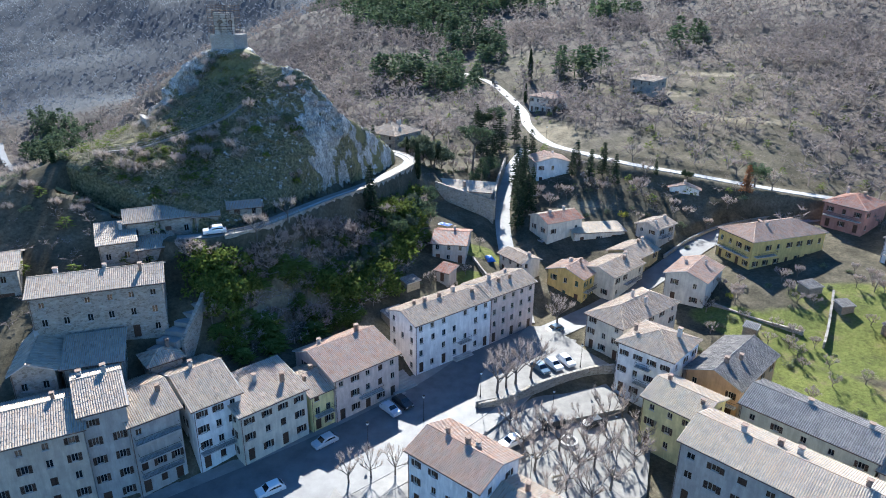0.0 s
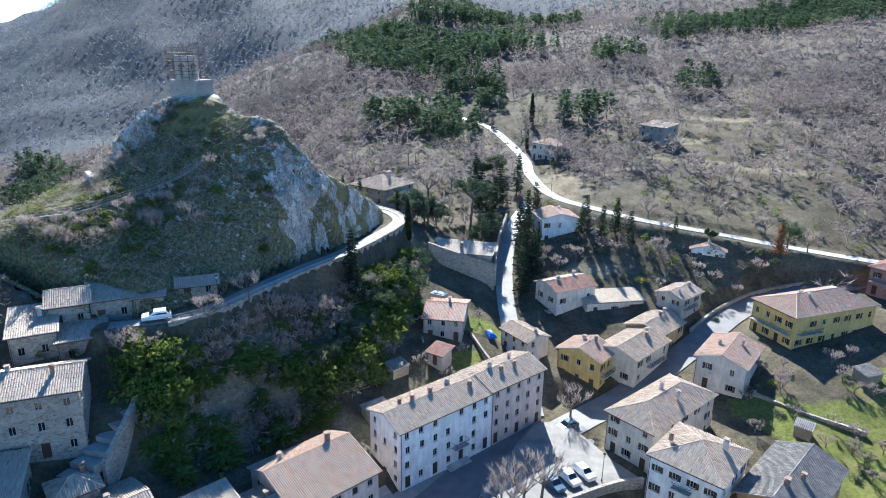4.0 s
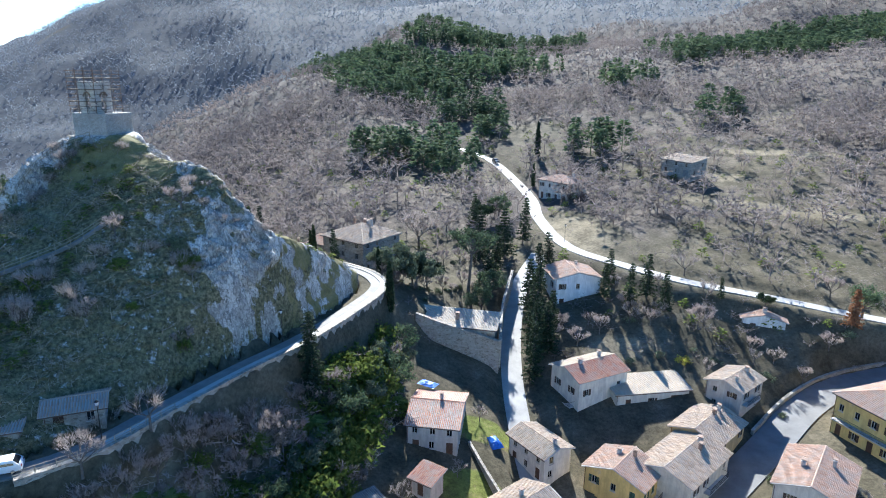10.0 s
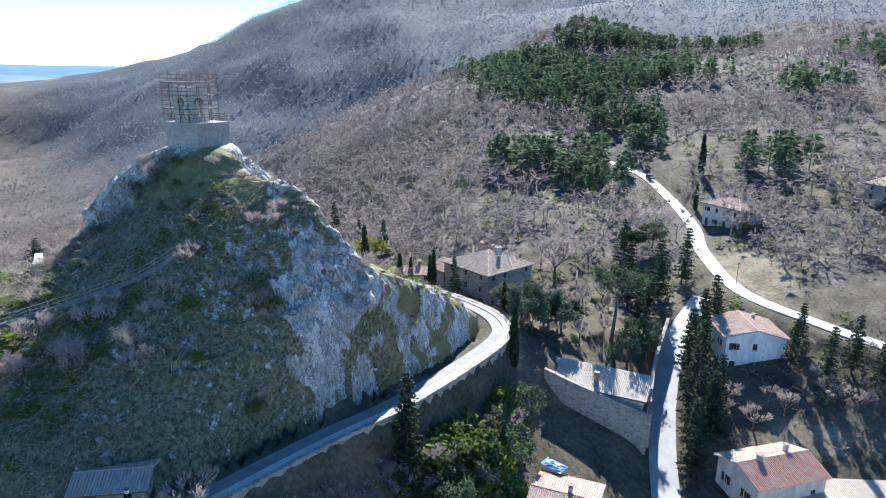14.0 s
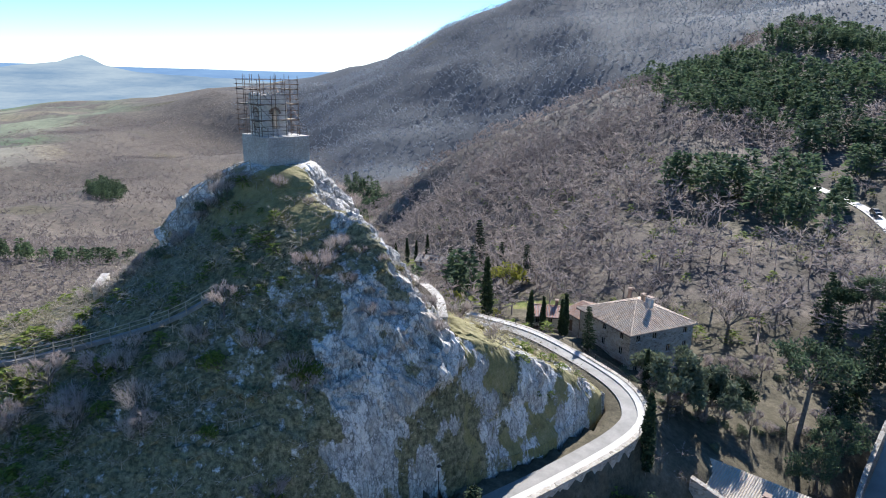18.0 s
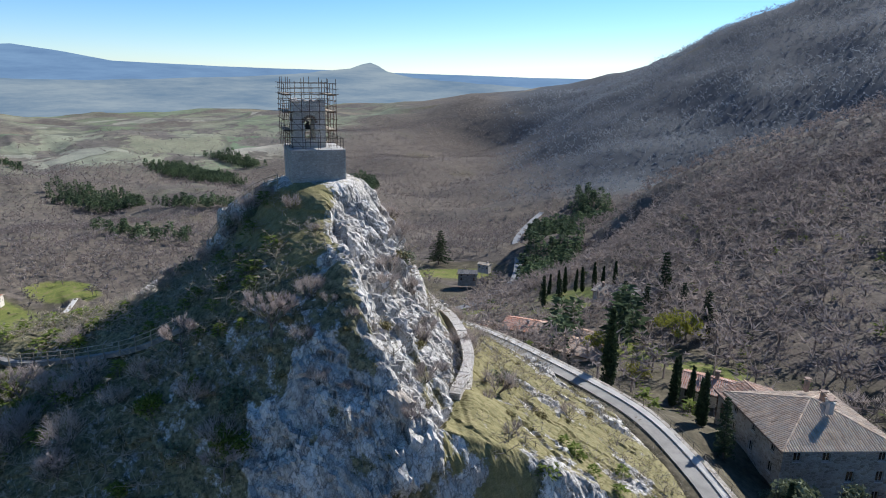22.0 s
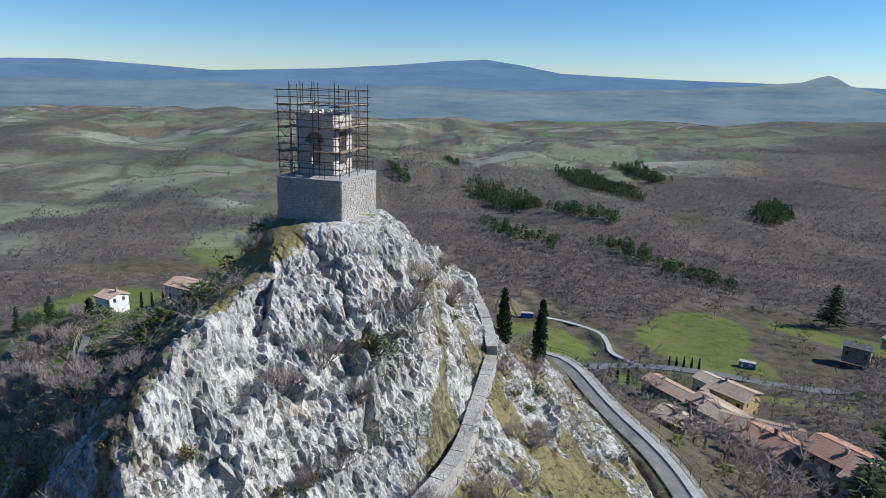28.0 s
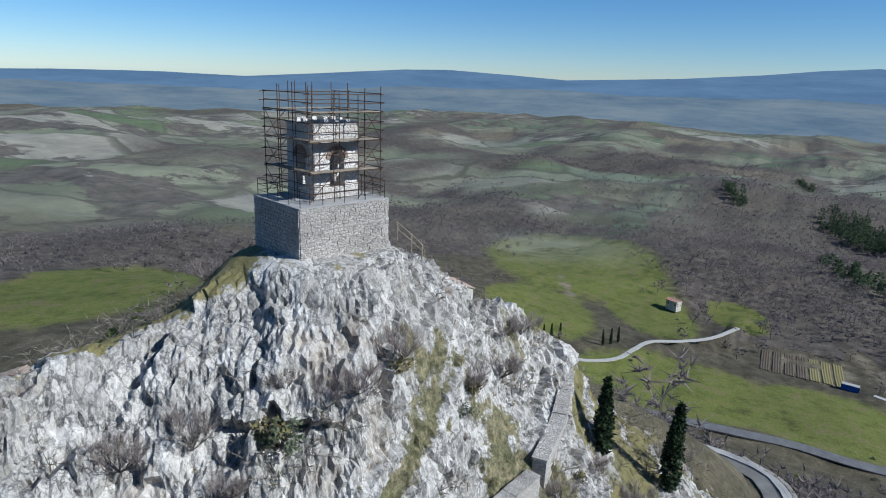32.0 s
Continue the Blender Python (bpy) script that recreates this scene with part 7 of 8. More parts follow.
plant("cypress0", -6.1, 166.4, 1.15), plant("cypress1", -25.3, 194.2, 0.85), plant("cypress3", -26.3, 195.4, 0.75), plant("fir1", -19.8, 189.2, 0.6), plant("cypress2", -34, 187.8, 1.05), plant("cypress1", -9.6, 181.5, 0.72)
plant("cypress2", 40, 300, 1.5), plant("cypress1", 34.5, 271, 0.9), plant("oak", 15, 232, 1.0), plant("fir2", 12, 226, 0.9), plant("spine", 20, 236, 0.9)
plant("russet", 84.5, 172.4, 0.95), plant("spine", 88, 175, 0.9), plant("fir0", 62, 181.3, 0.42), plant("oak", 70, 178.4, 0.5), plant("bare2", 92, 173, 0.8), plant("bare0", 58, 192, 0.8)
plant("yellow", 49.8, 167, 0.9), plant("yellow", 64.5, 130, 0.6), plant("oak", 58.5, 271, 0.4), plant("oak", 55.5, 262, 0.5)
for k, (x, y, s) in enumerate(((-6, 150, 1.0), (-8.4, 146, 0.9), (-5, 156, 0.95), (-10.5, 140.5, 0.9), (-12.5, 136, 0.8), (-15, 131, 0.75), (-4, 161, 0.9), (-7.4, 153.4, 0.8), (-13.5, 127, 0.7), (-18.5, 124.5, 0.7))):
    plant("grey_oak" if k % 3 else "spine", x, y, s, group="evergreen trees under the road")
for k in range(40):  # shrubs and small trees on the terraces between the villa and the lane
    x, y = -12 + (k * 7.3) % 25, 178 + (k * 4.7) % 32
    if near_roads(np.array([x]), np.array([y]), 1.0)[0] and not (-6 < x < 16 and y < 180):
        plant(("bush%d", "rosy%d", "bush%d", "shrub%d")[k % 4] % (k % 2), x, y, (0.7, 0.55, 1.0, 1.1)[k % 4], group="villa garden shrubs")
plant("bare3", -2.5, 216, 1.45), plant("bare1", -14, 214, 1.0), plant("yellow", -47, 213, 1.4)
# by the upper road and on the cliff
plant("bare0", -36.6, 117.6, 1.0), plant("bare2", -42.8, 104.5, 0.6, 22), plant("cypress0", -74.5, 122, 0.95, wide=1.3)
plant("cypress1", -60.5, 170.3, 0.7, wide=1.35), plant("cypress3", -64.4, 174.7, 0.86, wide=1.2), plant("fir3", -15.8, 141, 0.95), plant("bare3", -66.5, 174.6, 0.5)
for k, (x, y, z, s) in enumerate(((-29.8, 119.5, 14, 0.72), (-21, 129.5, 14.5, 0.75), (-34, 112.5, 15, 0.7), (-26, 124, 14, 0.6), (-37.5, 107, 16, 0.6), (-31, 113.5, 11, 0.6), (-14, 134, 12, 0.5))):
    plant("bare%d" % (k % 4), x, y, s, group="bare trees on the cliff")
CLIFF = [(-41, 97), (-38, 106), (-32, 114.5), (-26, 124), (-19, 136), (-11, 150), (-6, 160), (-3, 158), (-3.5, 148), (-7, 136), (-13, 123), (-22, 111), (-34, 97)]
rc = random.Random(41)
made = 0
while made < 120:
    x, y = rc.uniform(-42, -3), rc.uniform(96, 164)
    if not within(np.array([x]), np.array([y]), CLIFF)[0]:
        continue
    ivy = max(math.exp(-((x + 38.5) ** 2 + (y - 101) ** 2) / 30), math.exp(-((x + 21) ** 2 + (y - 117) ** 2) / 40), math.exp(-((x + 8.5) ** 2 + (y - 147) ** 2) / 90))
    if rc.random() < ivy:
        plant("ivy%d" % (made % 4), x, y, rc.uniform(0.8, 1.5), group="ivy on the cliff")
    elif rc.random() < 0.6:
        plant("bare%d" % (made % 4), x, y, rc.uniform(0.45, 0.75), group="bare trees on the cliff")
    else:
        plant("shrub%d" % (made % 4), x, y, rc.uniform(0.9, 1.6), group="scrub on the cliff")
    made += 1

# ---- woods: joined stands of bare trees and pines ----
def stand_tree(seed, n_twig, limbs, wide=0.42, thick=0.014):
    """Triangles of one small bare tree of height 1."""
    rng = np.random.RandomState(seed)
    tri = []

    def strip(a, b, w0, w1, side):
        s = np.cross(b - a, side)
        s = s / max(1e-6, np.linalg.norm(s))
        tri.append([a - s * w0, a + s * w0, b + s * w1]), tri.append([a - s * w0, b + s * w1, b - s * w1])
    up = np.array([0, 0, 1.0])
    for side in ((1.0, 0, 0), (0, 1.0, 0)):
        strip(np.array([0, 0, -0.06]), up * 0.45, 0.022, 0.014, np.array(side))
    ends = []
    for k in range(limbs):
        a = 6.283 * k / limbs + rng.uniform(-0.4, 0.4)
        b = np.array([np.cos(a) * wide * rng.uniform(0.5, 0.9), np.sin(a) * wide * rng.uniform(0.5, 0.9), rng.uniform(0.5, 0.85)])
        o = up * rng.uniform(0.2, 0.42)
        strip(o, b, 0.01, 0.004, rng.normal(size=3))
        ends += [b, o * 0.4 + b * 0.6]
    for k in range(n_twig):
        o = ends[rng.randint(len(ends))]
        d = rng.normal(size=3) * (0.8, 0.8, 0.5) + (o - up * 0.35) * 1.6
        d = d / np.linalg.norm(d) * rng.uniform(0.12, 0.28)
        s = rng.normal(size=3)
        s = np.cross(d, s)
        s = s / np.linalg.norm(s) * rng.uniform(0.6, 1.3) * thick
        tri.append([o - s, o + s, o + d])
    return np.array(tri)


def stand_pine(seed, n):
    rng = np.random.RandomState(seed)
    tri = []
    for k in range(n):
        z = rng.uniform(0.12, 1.0) ** 0.8
        a, r = rng.uniform(0, 6.283), 0.25 * (1.08 - z) ** 0.7 * rng.uniform(0.3, 1.0)
        o = np.array([np.cos(a) * r, np.sin(a) * r, z])
        d = np.array([np.cos(a), np.sin(a), rng.uniform(-0.5, 0.7)]) * rng.uniform(0.08, 0.16)
        s = np.cross(d, rng.normal(size=3))
        s = s / np.linalg.norm(s) * rng.uniform(0.025, 0.055)
        tri.append([o - s, o + s, o + d])
    tri.append([(-0.015, 0, -0.05), (0.015, 0, -0.05), (0, 0, 0.9)]), tri.append([(0, -0.015, -0.05), (0, 0.015, -0.05), (0, 0, 0.9)])
    return np.array(tri)


def scatter(area, spacing, seed, density):
    """Jittered places in a rectangle, thinned by a density function."""
    x0, x1, y0, y1 = area
    gx, gy = np.meshgrid(np.arange(x0, x1, spacing), np.arange(y0, y1, spacing))
    rng = np.random.RandomState(seed)
    x, y = (gx + rng.uniform(-0.5, 0.5, gx.shape) * spacing).ravel(), (gy + rng.uniform(-0.5, 0.5, gx.shape) * spacing).ravel()
    keep = rng.uniform(size=x.shape) < density(x, y)
    return x[keep], y[keep]


def grow(name, protos, x, y, z, size, mat, label, category, seed, squash=1.0):
    """Joins a copy of a prototype at each place into one mesh."""
    rng = np.random.RandomState(seed)
    pick = rng.randint(len(protos), size=len(x))
    out = []
    for k, p in enumerate(protos):
        i = np.where(pick == k)[0]
        if not len(i):
            continue
        a = rng.uniform(0, 6.283, len(i))
        c, s = np.cos(a)[:, None, None], np.sin(a)[:, None, None]
        h = size[i][:, None, None]
        w = h * rng.uniform(0.85, 1.25, len(i))[:, None, None] * squash
        px = (p[None, :, :, 0] * c - p[None, :, :, 1] * s) * w + x[i][:, None, None]
        py = (p[None, :, :, 0] * s + p[None, :, :, 1] * c) * w + y[i][:, None, None]
        pz = p[None, :, :, 2] * h + z[i][:, None, None]
        out.append(np.stack([px, py, pz], -1).reshape(-1, 3))
    v = np.concatenate(out)
    f = np.arange(len(v)).reshape(-1, 3)
    solid(name, array_mesh(name, v, f, mat), None, label, category, kind="stuff")
    return len(f)


PINES = [(-14, 440, 34, 52, 4), (-56, 510, 34, 32, 0), (30, 470, 20, 30, 0), (20, 560, 36, 26, 0), (-5, 640, 40, 22, 0), (88, 545, 14, 20, 0), (235, 505, 75, 45, 20), (100, 400, 12, 9, 0), (120, 330, 9, 7, 0), (150, 440, 12, 9, 0), (60, 445, 9, 7, 0), (330, 470, 30, 20, 0), (330, 540, 50, 14, 10), (-250, 420, 80, 14, -50), (-330, 560, 60, 12, -45), (20, 360, 14, 22, 10), (8, 300, 12, 18, 0), (-20, 310, 14, 8, 0), (62, 300, 10, 8, 0), (-70, 230, 10, 8, 0),
         (-783, 263, 60, 28, 20), (-962, 432, 70, 35, 20), (-1060, 530, 50, 20, 20), (-477, 238, 40, 9, 30), (-408, 325, 50, 9, 30), (-1012, 210, 22, 10, 0), (-851, 134, 30, 8, 20), (-640, 330, 45, 9, 20), (-700, 560, 60, 16, -30)]


def build_woods():
    near = [stand_tree(300 + k, 98, 6, 0.46, 0.018) for k in range(6)]
    mid = [stand_tree(320 + k, 58, 4, 0.5, 0.033) for k in range(5)]
    farp = [stand_tree(340 + k, 22, 2, 0.6, 0.065) for k in range(6)]
    # bigger strokes on the far ones, whose twigs are never seen singly
    rng = np.random.RandomState(4)

    def place(area, spacing, seed, lo, hi):
        def dens(x, y):
            r = np.hypot(x + 5, y - 110)
            r = r + 130 * fbm(x, y, 170, 3, 5) * (r > 450)
            return np.where((r >= lo) & (r < hi), wood_cover(x, y), 0) * (1 - np.clip(blobs(x, y, PINES) * 1.2, 0, 1))
        x, y = scatter(area, spacing, seed, dens)
        ok = near_roads(x, y, 1.5) & ~within(x, y, RIM)
        return x[ok], y[ok]
    x, y = place((-230, 230, 130, 420), 4.4, 1, 70, 300)
    grow("bare_wood", near, x, y, land(x, y) - 0.2, rng.uniform(5.0, 9.5, len(x)), M["woodtwig"], "leafless grey-brown wood on the hillside", "wood", 11)
    x, y = place((-700, 480, 128, 800), 7.5, 2, 300, 640)
    grow("bare_wood", mid, x, y, land(x, y) - 0.2, rng.uniform(5.5, 9.0, len(x)), M["woodtwig"], "leafless winter wood on the hills", "wood", 12)
    x, y = place((-640, -95, -160, 128), 7.5, 4, 150, 640)
    grow("bare_wood", mid, x, y, land(x, y) - 0.2, rng.uniform(3.5, 7.0, len(x)), M["woodtwig"], "leafless scrubby wood on the western slope", "wood", 17)
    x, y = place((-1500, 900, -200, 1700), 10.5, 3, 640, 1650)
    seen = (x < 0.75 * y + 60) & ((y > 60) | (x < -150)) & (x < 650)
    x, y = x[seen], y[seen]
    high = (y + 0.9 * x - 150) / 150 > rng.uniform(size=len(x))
    # Mountain trees take the haze-tinted twigs; the valley keeps the plain ones.
    grow("distant_wood", farp, x[high], y[high], land(x[high], y[high]) - 0.4, rng.uniform(6, 10.5, high.sum()), M["hazed_wood"], "distant leafless mountain wood, tinted blue-grey for haze", "wood", 13)
    x, y = x[~high], y[~high]
    grow("distant_wood", farp, x, y, land(x, y) - 0.4, rng.uniform(5, 9, len(x)), M["woodtwig"], "distant leafless oak wood in the valley", "wood", 13)
    pines = [stand_pine(360 + k, 120) * (1.25, 1.25, 1) for k in range(4)]
    x, y = scatter((-1150, 420, 120, 680), 6.0, 5, lambda x, y: np.clip(blobs(x, y, PINES) * 1.6, 0, 0.85) * np.clip(1.1 + 1.4 * fbm(x, y, 40, 3, 17), 0, 1) * (np.hypot(x, y) > 150))
    ok = near_roads(x, y, 1.0)
    x, y = x[ok], y[ok]
    grow("pine_wood", pines, x, y, land(x, y) - 0.2, rng.uniform(8, 13, len(x)), M["leaf_pine"], "dark green pine stand on the hillside", "wood", 14)
    # undergrowth on the slopes round the village
    low = [stand_tree(380 + k, 46, 6, 0.75, 0.024) for k in range(4)]

    def dens(x, y):
        r = np.hypot(x + 5, y - 130)
        slope_side = np.where((y > 168) & (x > -8) | (x < -50) & (y < 128) | (y > 192) | (x < -85), 0.75, 0.0)
        cliff = within(x, y, [(-41, 97), (-37, 107), (-31, 118), (-24, 130), (-17, 142), (-8, 156), (-5, 163), (-3, 152), (-6, 138), (-12, 124), (-22, 112), (-34, 98)]) * 0.25
        return np.where(r < 230, np.maximum(slope_side, cliff), 0.15) * (1 - blobs(x, y, MEADOWS) * 0.9) * (1 - blobs(x, y, OPEN) * 0.8) * (1 - 0.93 * blobs(x, y, CLEAR))
    x, y = scatter((-130, 180, 90, 320), 3.1, 7, dens)
    ok = near_roads(x, y, 0.8) & ~within(x, y, RIM)
    x, y = x[ok], y[ok]
    grow("undergrowth", low, x, y, land(x, y) - 0.15, rng.uniform(0.8, 2.6, len(x)), M["woodtwig"], "leafless scrub and brambles on the slopes", "scrub", 15, 1.2)
    cl = lambda x, y: within(x, y, CLIFF) * 0.7
    x, y = scatter((-44, 0, 94, 166), 1.35, 17, cl)
    grow("cliff_scrub", low, x, y, land(x, y) - 0.15, rng.uniform(1.2, 3.4, len(x)), M["rosytwig"], "grey leafless brush on the cliff", "scrub", 18, 1.1)
    x, y = scatter((-44, 0, 94, 166), 1.9, 19, lambda x, y: within(x, y, CLIFF) * np.clip(fbm(x, y, 11, 3, 29) * 2.6 + 0.75, 0, 1))
    grow("cliff_ivy", [stand_pine(430 + k, 320) * (2.4, 2.4, 0.8) for k in range(3)], x, y, land(x, y) - 0.2, rng.uniform(1.6, 3.6, len(x)), M["ivybright"], "green ivy over the cliff", "scrub", 20, 1.2)
    ev = [stand_pine(390 + k, 60) * (1.7, 1.7, 0.9) for k in range(3)]
    x, y = scatter((-200, 200, 90, 400), 6.5, 8, lambda x, y: dens(x, y) * 0.55)
    ok = near_roads(x, y, 1.0) & ~within(x, y, RIM)
    x, y = x[ok], y[ok]
    grow("evergreen_scrub", ev, x, y, land(x, y) - 0.15, rng.uniform(1.0, 3.2, len(x)), M["ivy"], "dark green evergreen scrub among the bare trees", "scrub", 16, 1.3)


def build_crag_plants():
    """Scrub on the shaded flank, bushes and grass tufts on the ledges."""
    rng = np.random.RandomState(9)

    def place(spacing, seed, dens):
        x, y = scatter((-74, -10, 113, 184), spacing, seed, dens)
        d = np.sqrt(line_weights(x, y, UPPER)[0])
        pth = np.sqrt(line_weights(x, y, PATH)[0])
        ok = within(x, y, RIM) & (d > 3.4) & (pth > 1.3) & (np.maximum(np.abs(x + 47.8), np.abs(y - 154.4)) > 4.2)
        x, y = x[ok], y[ok]
        return x, y, soft(ROCK, x, y, 0.9)
    south = lambda x, y: np.clip((150 - y) / 8, 0, 1) * np.clip((-31 - x) / 6, 0, 1)
    low = [stand_tree(400 + k, 70, 8, 0.8, 0.014) for k in range(4)]
    x, y, z = place(1.35, 1, lambda x, y: 0.75 * south(x, y) + 0.12 + 0.16 * (y > 164) + 0.4 * np.clip(1.3 - np.hypot((x + 37) / 11, (y - 160 + 0.35 * (x + 37)) / 3.5), 0, 1))
    grow("crag_scrub", low, x, y, z - 0.2, rng.uniform(0.7, 2.2, len(x)), M["scrubtwig"], "grey leafless scrub on the crag", "scrub", 21, 1.2)
    ev = [stand_pine(410 + k, 70) * (1.9, 1.9, 0.8) for k in range(4)]
    x, y, z = place(1.5, 2, lambda x, y: south(x, y) * np.clip(fbm(x, y, 9, 3, 91) * 2.0 + 0.12, 0, 0.8) + 0.9 * np.clip(1.4 - np.hypot((x + 39.5) / 3.6, (y - 141) / 3.4), 0, 1) + 0.25 * np.clip((x + 23) / 4, 0, 1) * (y < 168))
    grow("crag_ivy", ev, x, y, z - 0.2, rng.uniform(0.6, 1.9, len(x)), M["ivy"], "green ivy and juniper on the shaded flank", "scrub", 22, 1.3)
    tuft = [stand_pine(420 + k, 26) * (2.2, 2.2, 0.9) for k in range(4)]
    x, y, z = place(0.62, 3, lambda x, y: np.clip(1.25 - np.hypot((x + 40) / 6.5, (y - 145.5) / 3.6), 0, 1) + np.clip(1.25 - np.hypot((x + 48) / 7, (y - 148.5) / 3.2), 0, 1) + 0.55 * (y > 162) + 0.14 * (fbm(x, y, 4.5, 3, 8) > 0.15))
    grow("grass_tufts", tuft, x, y, z - 0.05, rng.uniform(0.15, 0.45, len(x)), M["drygrass"], "tufts of dry yellowish grass on the ledges", "grass", 23)


build_woods()
build_crag_plants()
rr = random.Random(77)
for k in range(46):  # bushes that stand out on the open rock
    x, y = rr.uniform(-62, -22), rr.uniform(140, 176)
    if math.hypot(x + 47.8, y - 154.4) > 6:
        plant(rr.choice(("gorse0", "gorse1", "gorse2", "gorse3", "shrub0", "shrub1", "shrub2", "shrub3")), x, y, rr.uniform(0.5, 1.0), group="bushes on the crag")
for k, (x, y, s) in enumerate(((-37, 155.5, 1.3), (-34.5, 153.5, 1.2), (-33, 157, 1.0), (-41, 158, 0.9), (-30.5, 143.5, 1.0), (-33, 145.5, 1.1), (-62, 163.5, 1.1), (-59, 164, 1.0), (-50, 149.5, 0.9), (-52.5, 148, 0.9), (-44, 149.5, 0.9))):
    plant("shrub%d" % (k % 4), x, y, s, group="bushes on the crag")
for k, (x, y, s) in enumerate(((-39, 106.6, 1.5), (-41, 105, 1.3), (-37.5, 104.5, 1.4), (-36, 106, 1.2), (-40, 102, 1.3), (-38, 101, 1.2), (-13.8, 130.7, 1.6), (-15.5, 129.5, 1.4), (-12.5, 133, 1.4), (-14.5, 127.5, 1.4), (-21.4, 120.6, 1.5), (-19.5, 121.5, 1.5), (-23, 118.5, 1.3), (-17.2, 123.5, 1.5), (-16.7, 125.5, 1.3), (-25, 117.5, 1.2), (-10.2, 137.7, 1.6), (-11.6, 136, 1.4), (-9.2, 140.5, 1.5), (-12, 139.5, 1.3), (-8.9, 148.4, 1.6), (-9.6, 145.5, 1.5), (-8, 151.5, 1.5), (-10.3, 150, 1.3), (-10.6, 143, 1.3), (-11.6, 127.8, 1.2), (-6.9, 155.8, 1.3), (-7.6, 158.5, 1.2), (-12.5, 146.5, 1.2), (-43, 106, 1.2))):
    plant("ivy%d" % (k % 4), x, y, s * 1.75, group="ivy on the cliff")
for k, (x, y, s) in enumerate(((-27, 121.5, 0.75), (-20.2, 129.6, 0.7), (-30.8, 115, 0.7), (-33.2, 111, 0.7), (-44.5, 105.5, 0.6), (-41.5, 106.5, 0.55), (-24, 125.5, 0.6), (-17.5, 133, 0.65), (-29, 118, 0.6), (-22, 124.5, 0.55), (-5.8, 155, 0.7), (-35, 108.5, 0.6), (-13.5, 142, 0.6), (-25.5, 119.5, 0.6))):
    plant("rosy%d" % (k % 2), x, y, s * 1.1, group="bare trees under the retaining wall")
plant("fir2", -15, 138.8, 0.85), plant("bare1", -36.7, 119.5, 0.85)

rr = random.Random(53)
for k in range(64):  # bushes, ivy mounds and small bare trees on the shaded flank above the road
    u = rr.random()
    x, y = -62 + 32 * u, 118 + 15 * u + rr.uniform(-1, 12)
    if math.sqrt(line_weights(np.array([x]), np.array([y]), UPPER)[0][0]) > 4 and math.sqrt(line_weights(np.array([x]), np.array([y]), PATH)[0][0]) > 2:
        key, size = (("bush%d", rr.uniform(0.8, 1.5)), ("rosy%d", rr.uniform(0.35, 0.6)), ("ivy%d", rr.uniform(0.5, 0.9)), ("shrub%d", rr.uniform(1.1, 1.8)))[k % 4]
        plant(key % (k % 2), x, y, size, group="thicket on the shaded flank")
rr = random.Random(31)
for k in range(74):  # thicket between the village street and the hillside road
    u = rr.random()
    x, y = 24 + 70 * u + rr.uniform(-4, 4), 172 + rr.uniform(-13, 12) + (8 if u < 0.35 else 0)
    xa, ya = np.array([x]), np.array([y])
    if near_roads(xa, ya, 1.2)[0] and not blobs(xa, ya, MEADOWS)[0] > 0.5 and not (22 < x < 52 and y < 172) and not (61 < x < 76 and 170 < y < 185) and not (26 < x < 41 and 183 < y < 197):
        if k % 4:
            plant(("rosy%d" % (k % 2)) if k % 3 else "bare%d" % (k % 4), x, y, rr.uniform(0.35, 0.7), group="thicket above the street")
        else:
            plant("bush%d" % (k % 4), x, y, rr.uniform(0.7, 1.4), group="thicket above the street")
for k in range(16):  # shrubs on the shoulder west of the tower
    u = k / 15
    plant(("shrub%d" if k % 3 else "bush%d") % (k % 4), -51 - 15 * u + rr.uniform(-1, 1), 148.5 - 9 * u + rr.uniform(-1.2, 1.2), rr.uniform(0.9, 1.5), group="shrubs beside the tower")
for k in range(26):  # bushes in the gully inside the old wall and on the grass below it
    u = k / 25
    x, y = -27 - 33 * u + rr.uniform(-1, 1), 154.5 + 12.5 * math.sin(u * 1.5) + rr.choice((-2.6, -1.9, 3.5, 6.5)) + rr.uniform(-0.8, 0.8)
    plant(rr.choice(("gorse0", "gorse1", "shrub0", "shrub1", "shrub2", "bush1")), x, y, rr.uniform(0.8, 1.5), group="bushes on the crag")

for k in range(60):  # fruit trees and bushes in the gardens east of the village
    x, y = rr.uniform(58, 112), rr.uniform(92, 138)
    xa, ya = np.array([x]), np.array([y])
    if near_roads(xa, ya, 3)[0] and not (82 < x < 100 and 100 < y < 122):
        plant(("rosy%d" % (k % 2)) if k % 3 else "bush%d" % (k % 4), x, y, rr.uniform(0.3, 0.55) if k % 3 else rr.uniform(0.5, 1.0), group="garden trees")
for k in range(34):  # shrubs on the slope below the saddle
    x, y = rr.uniform(-82, -50), rr.uniform(110, 124)
    plant(("shrub%d" if k % 2 else "bush%d") % (k % 4), x, y, rr.uniform(0.9, 1.6), group="shrubs on the western slope")

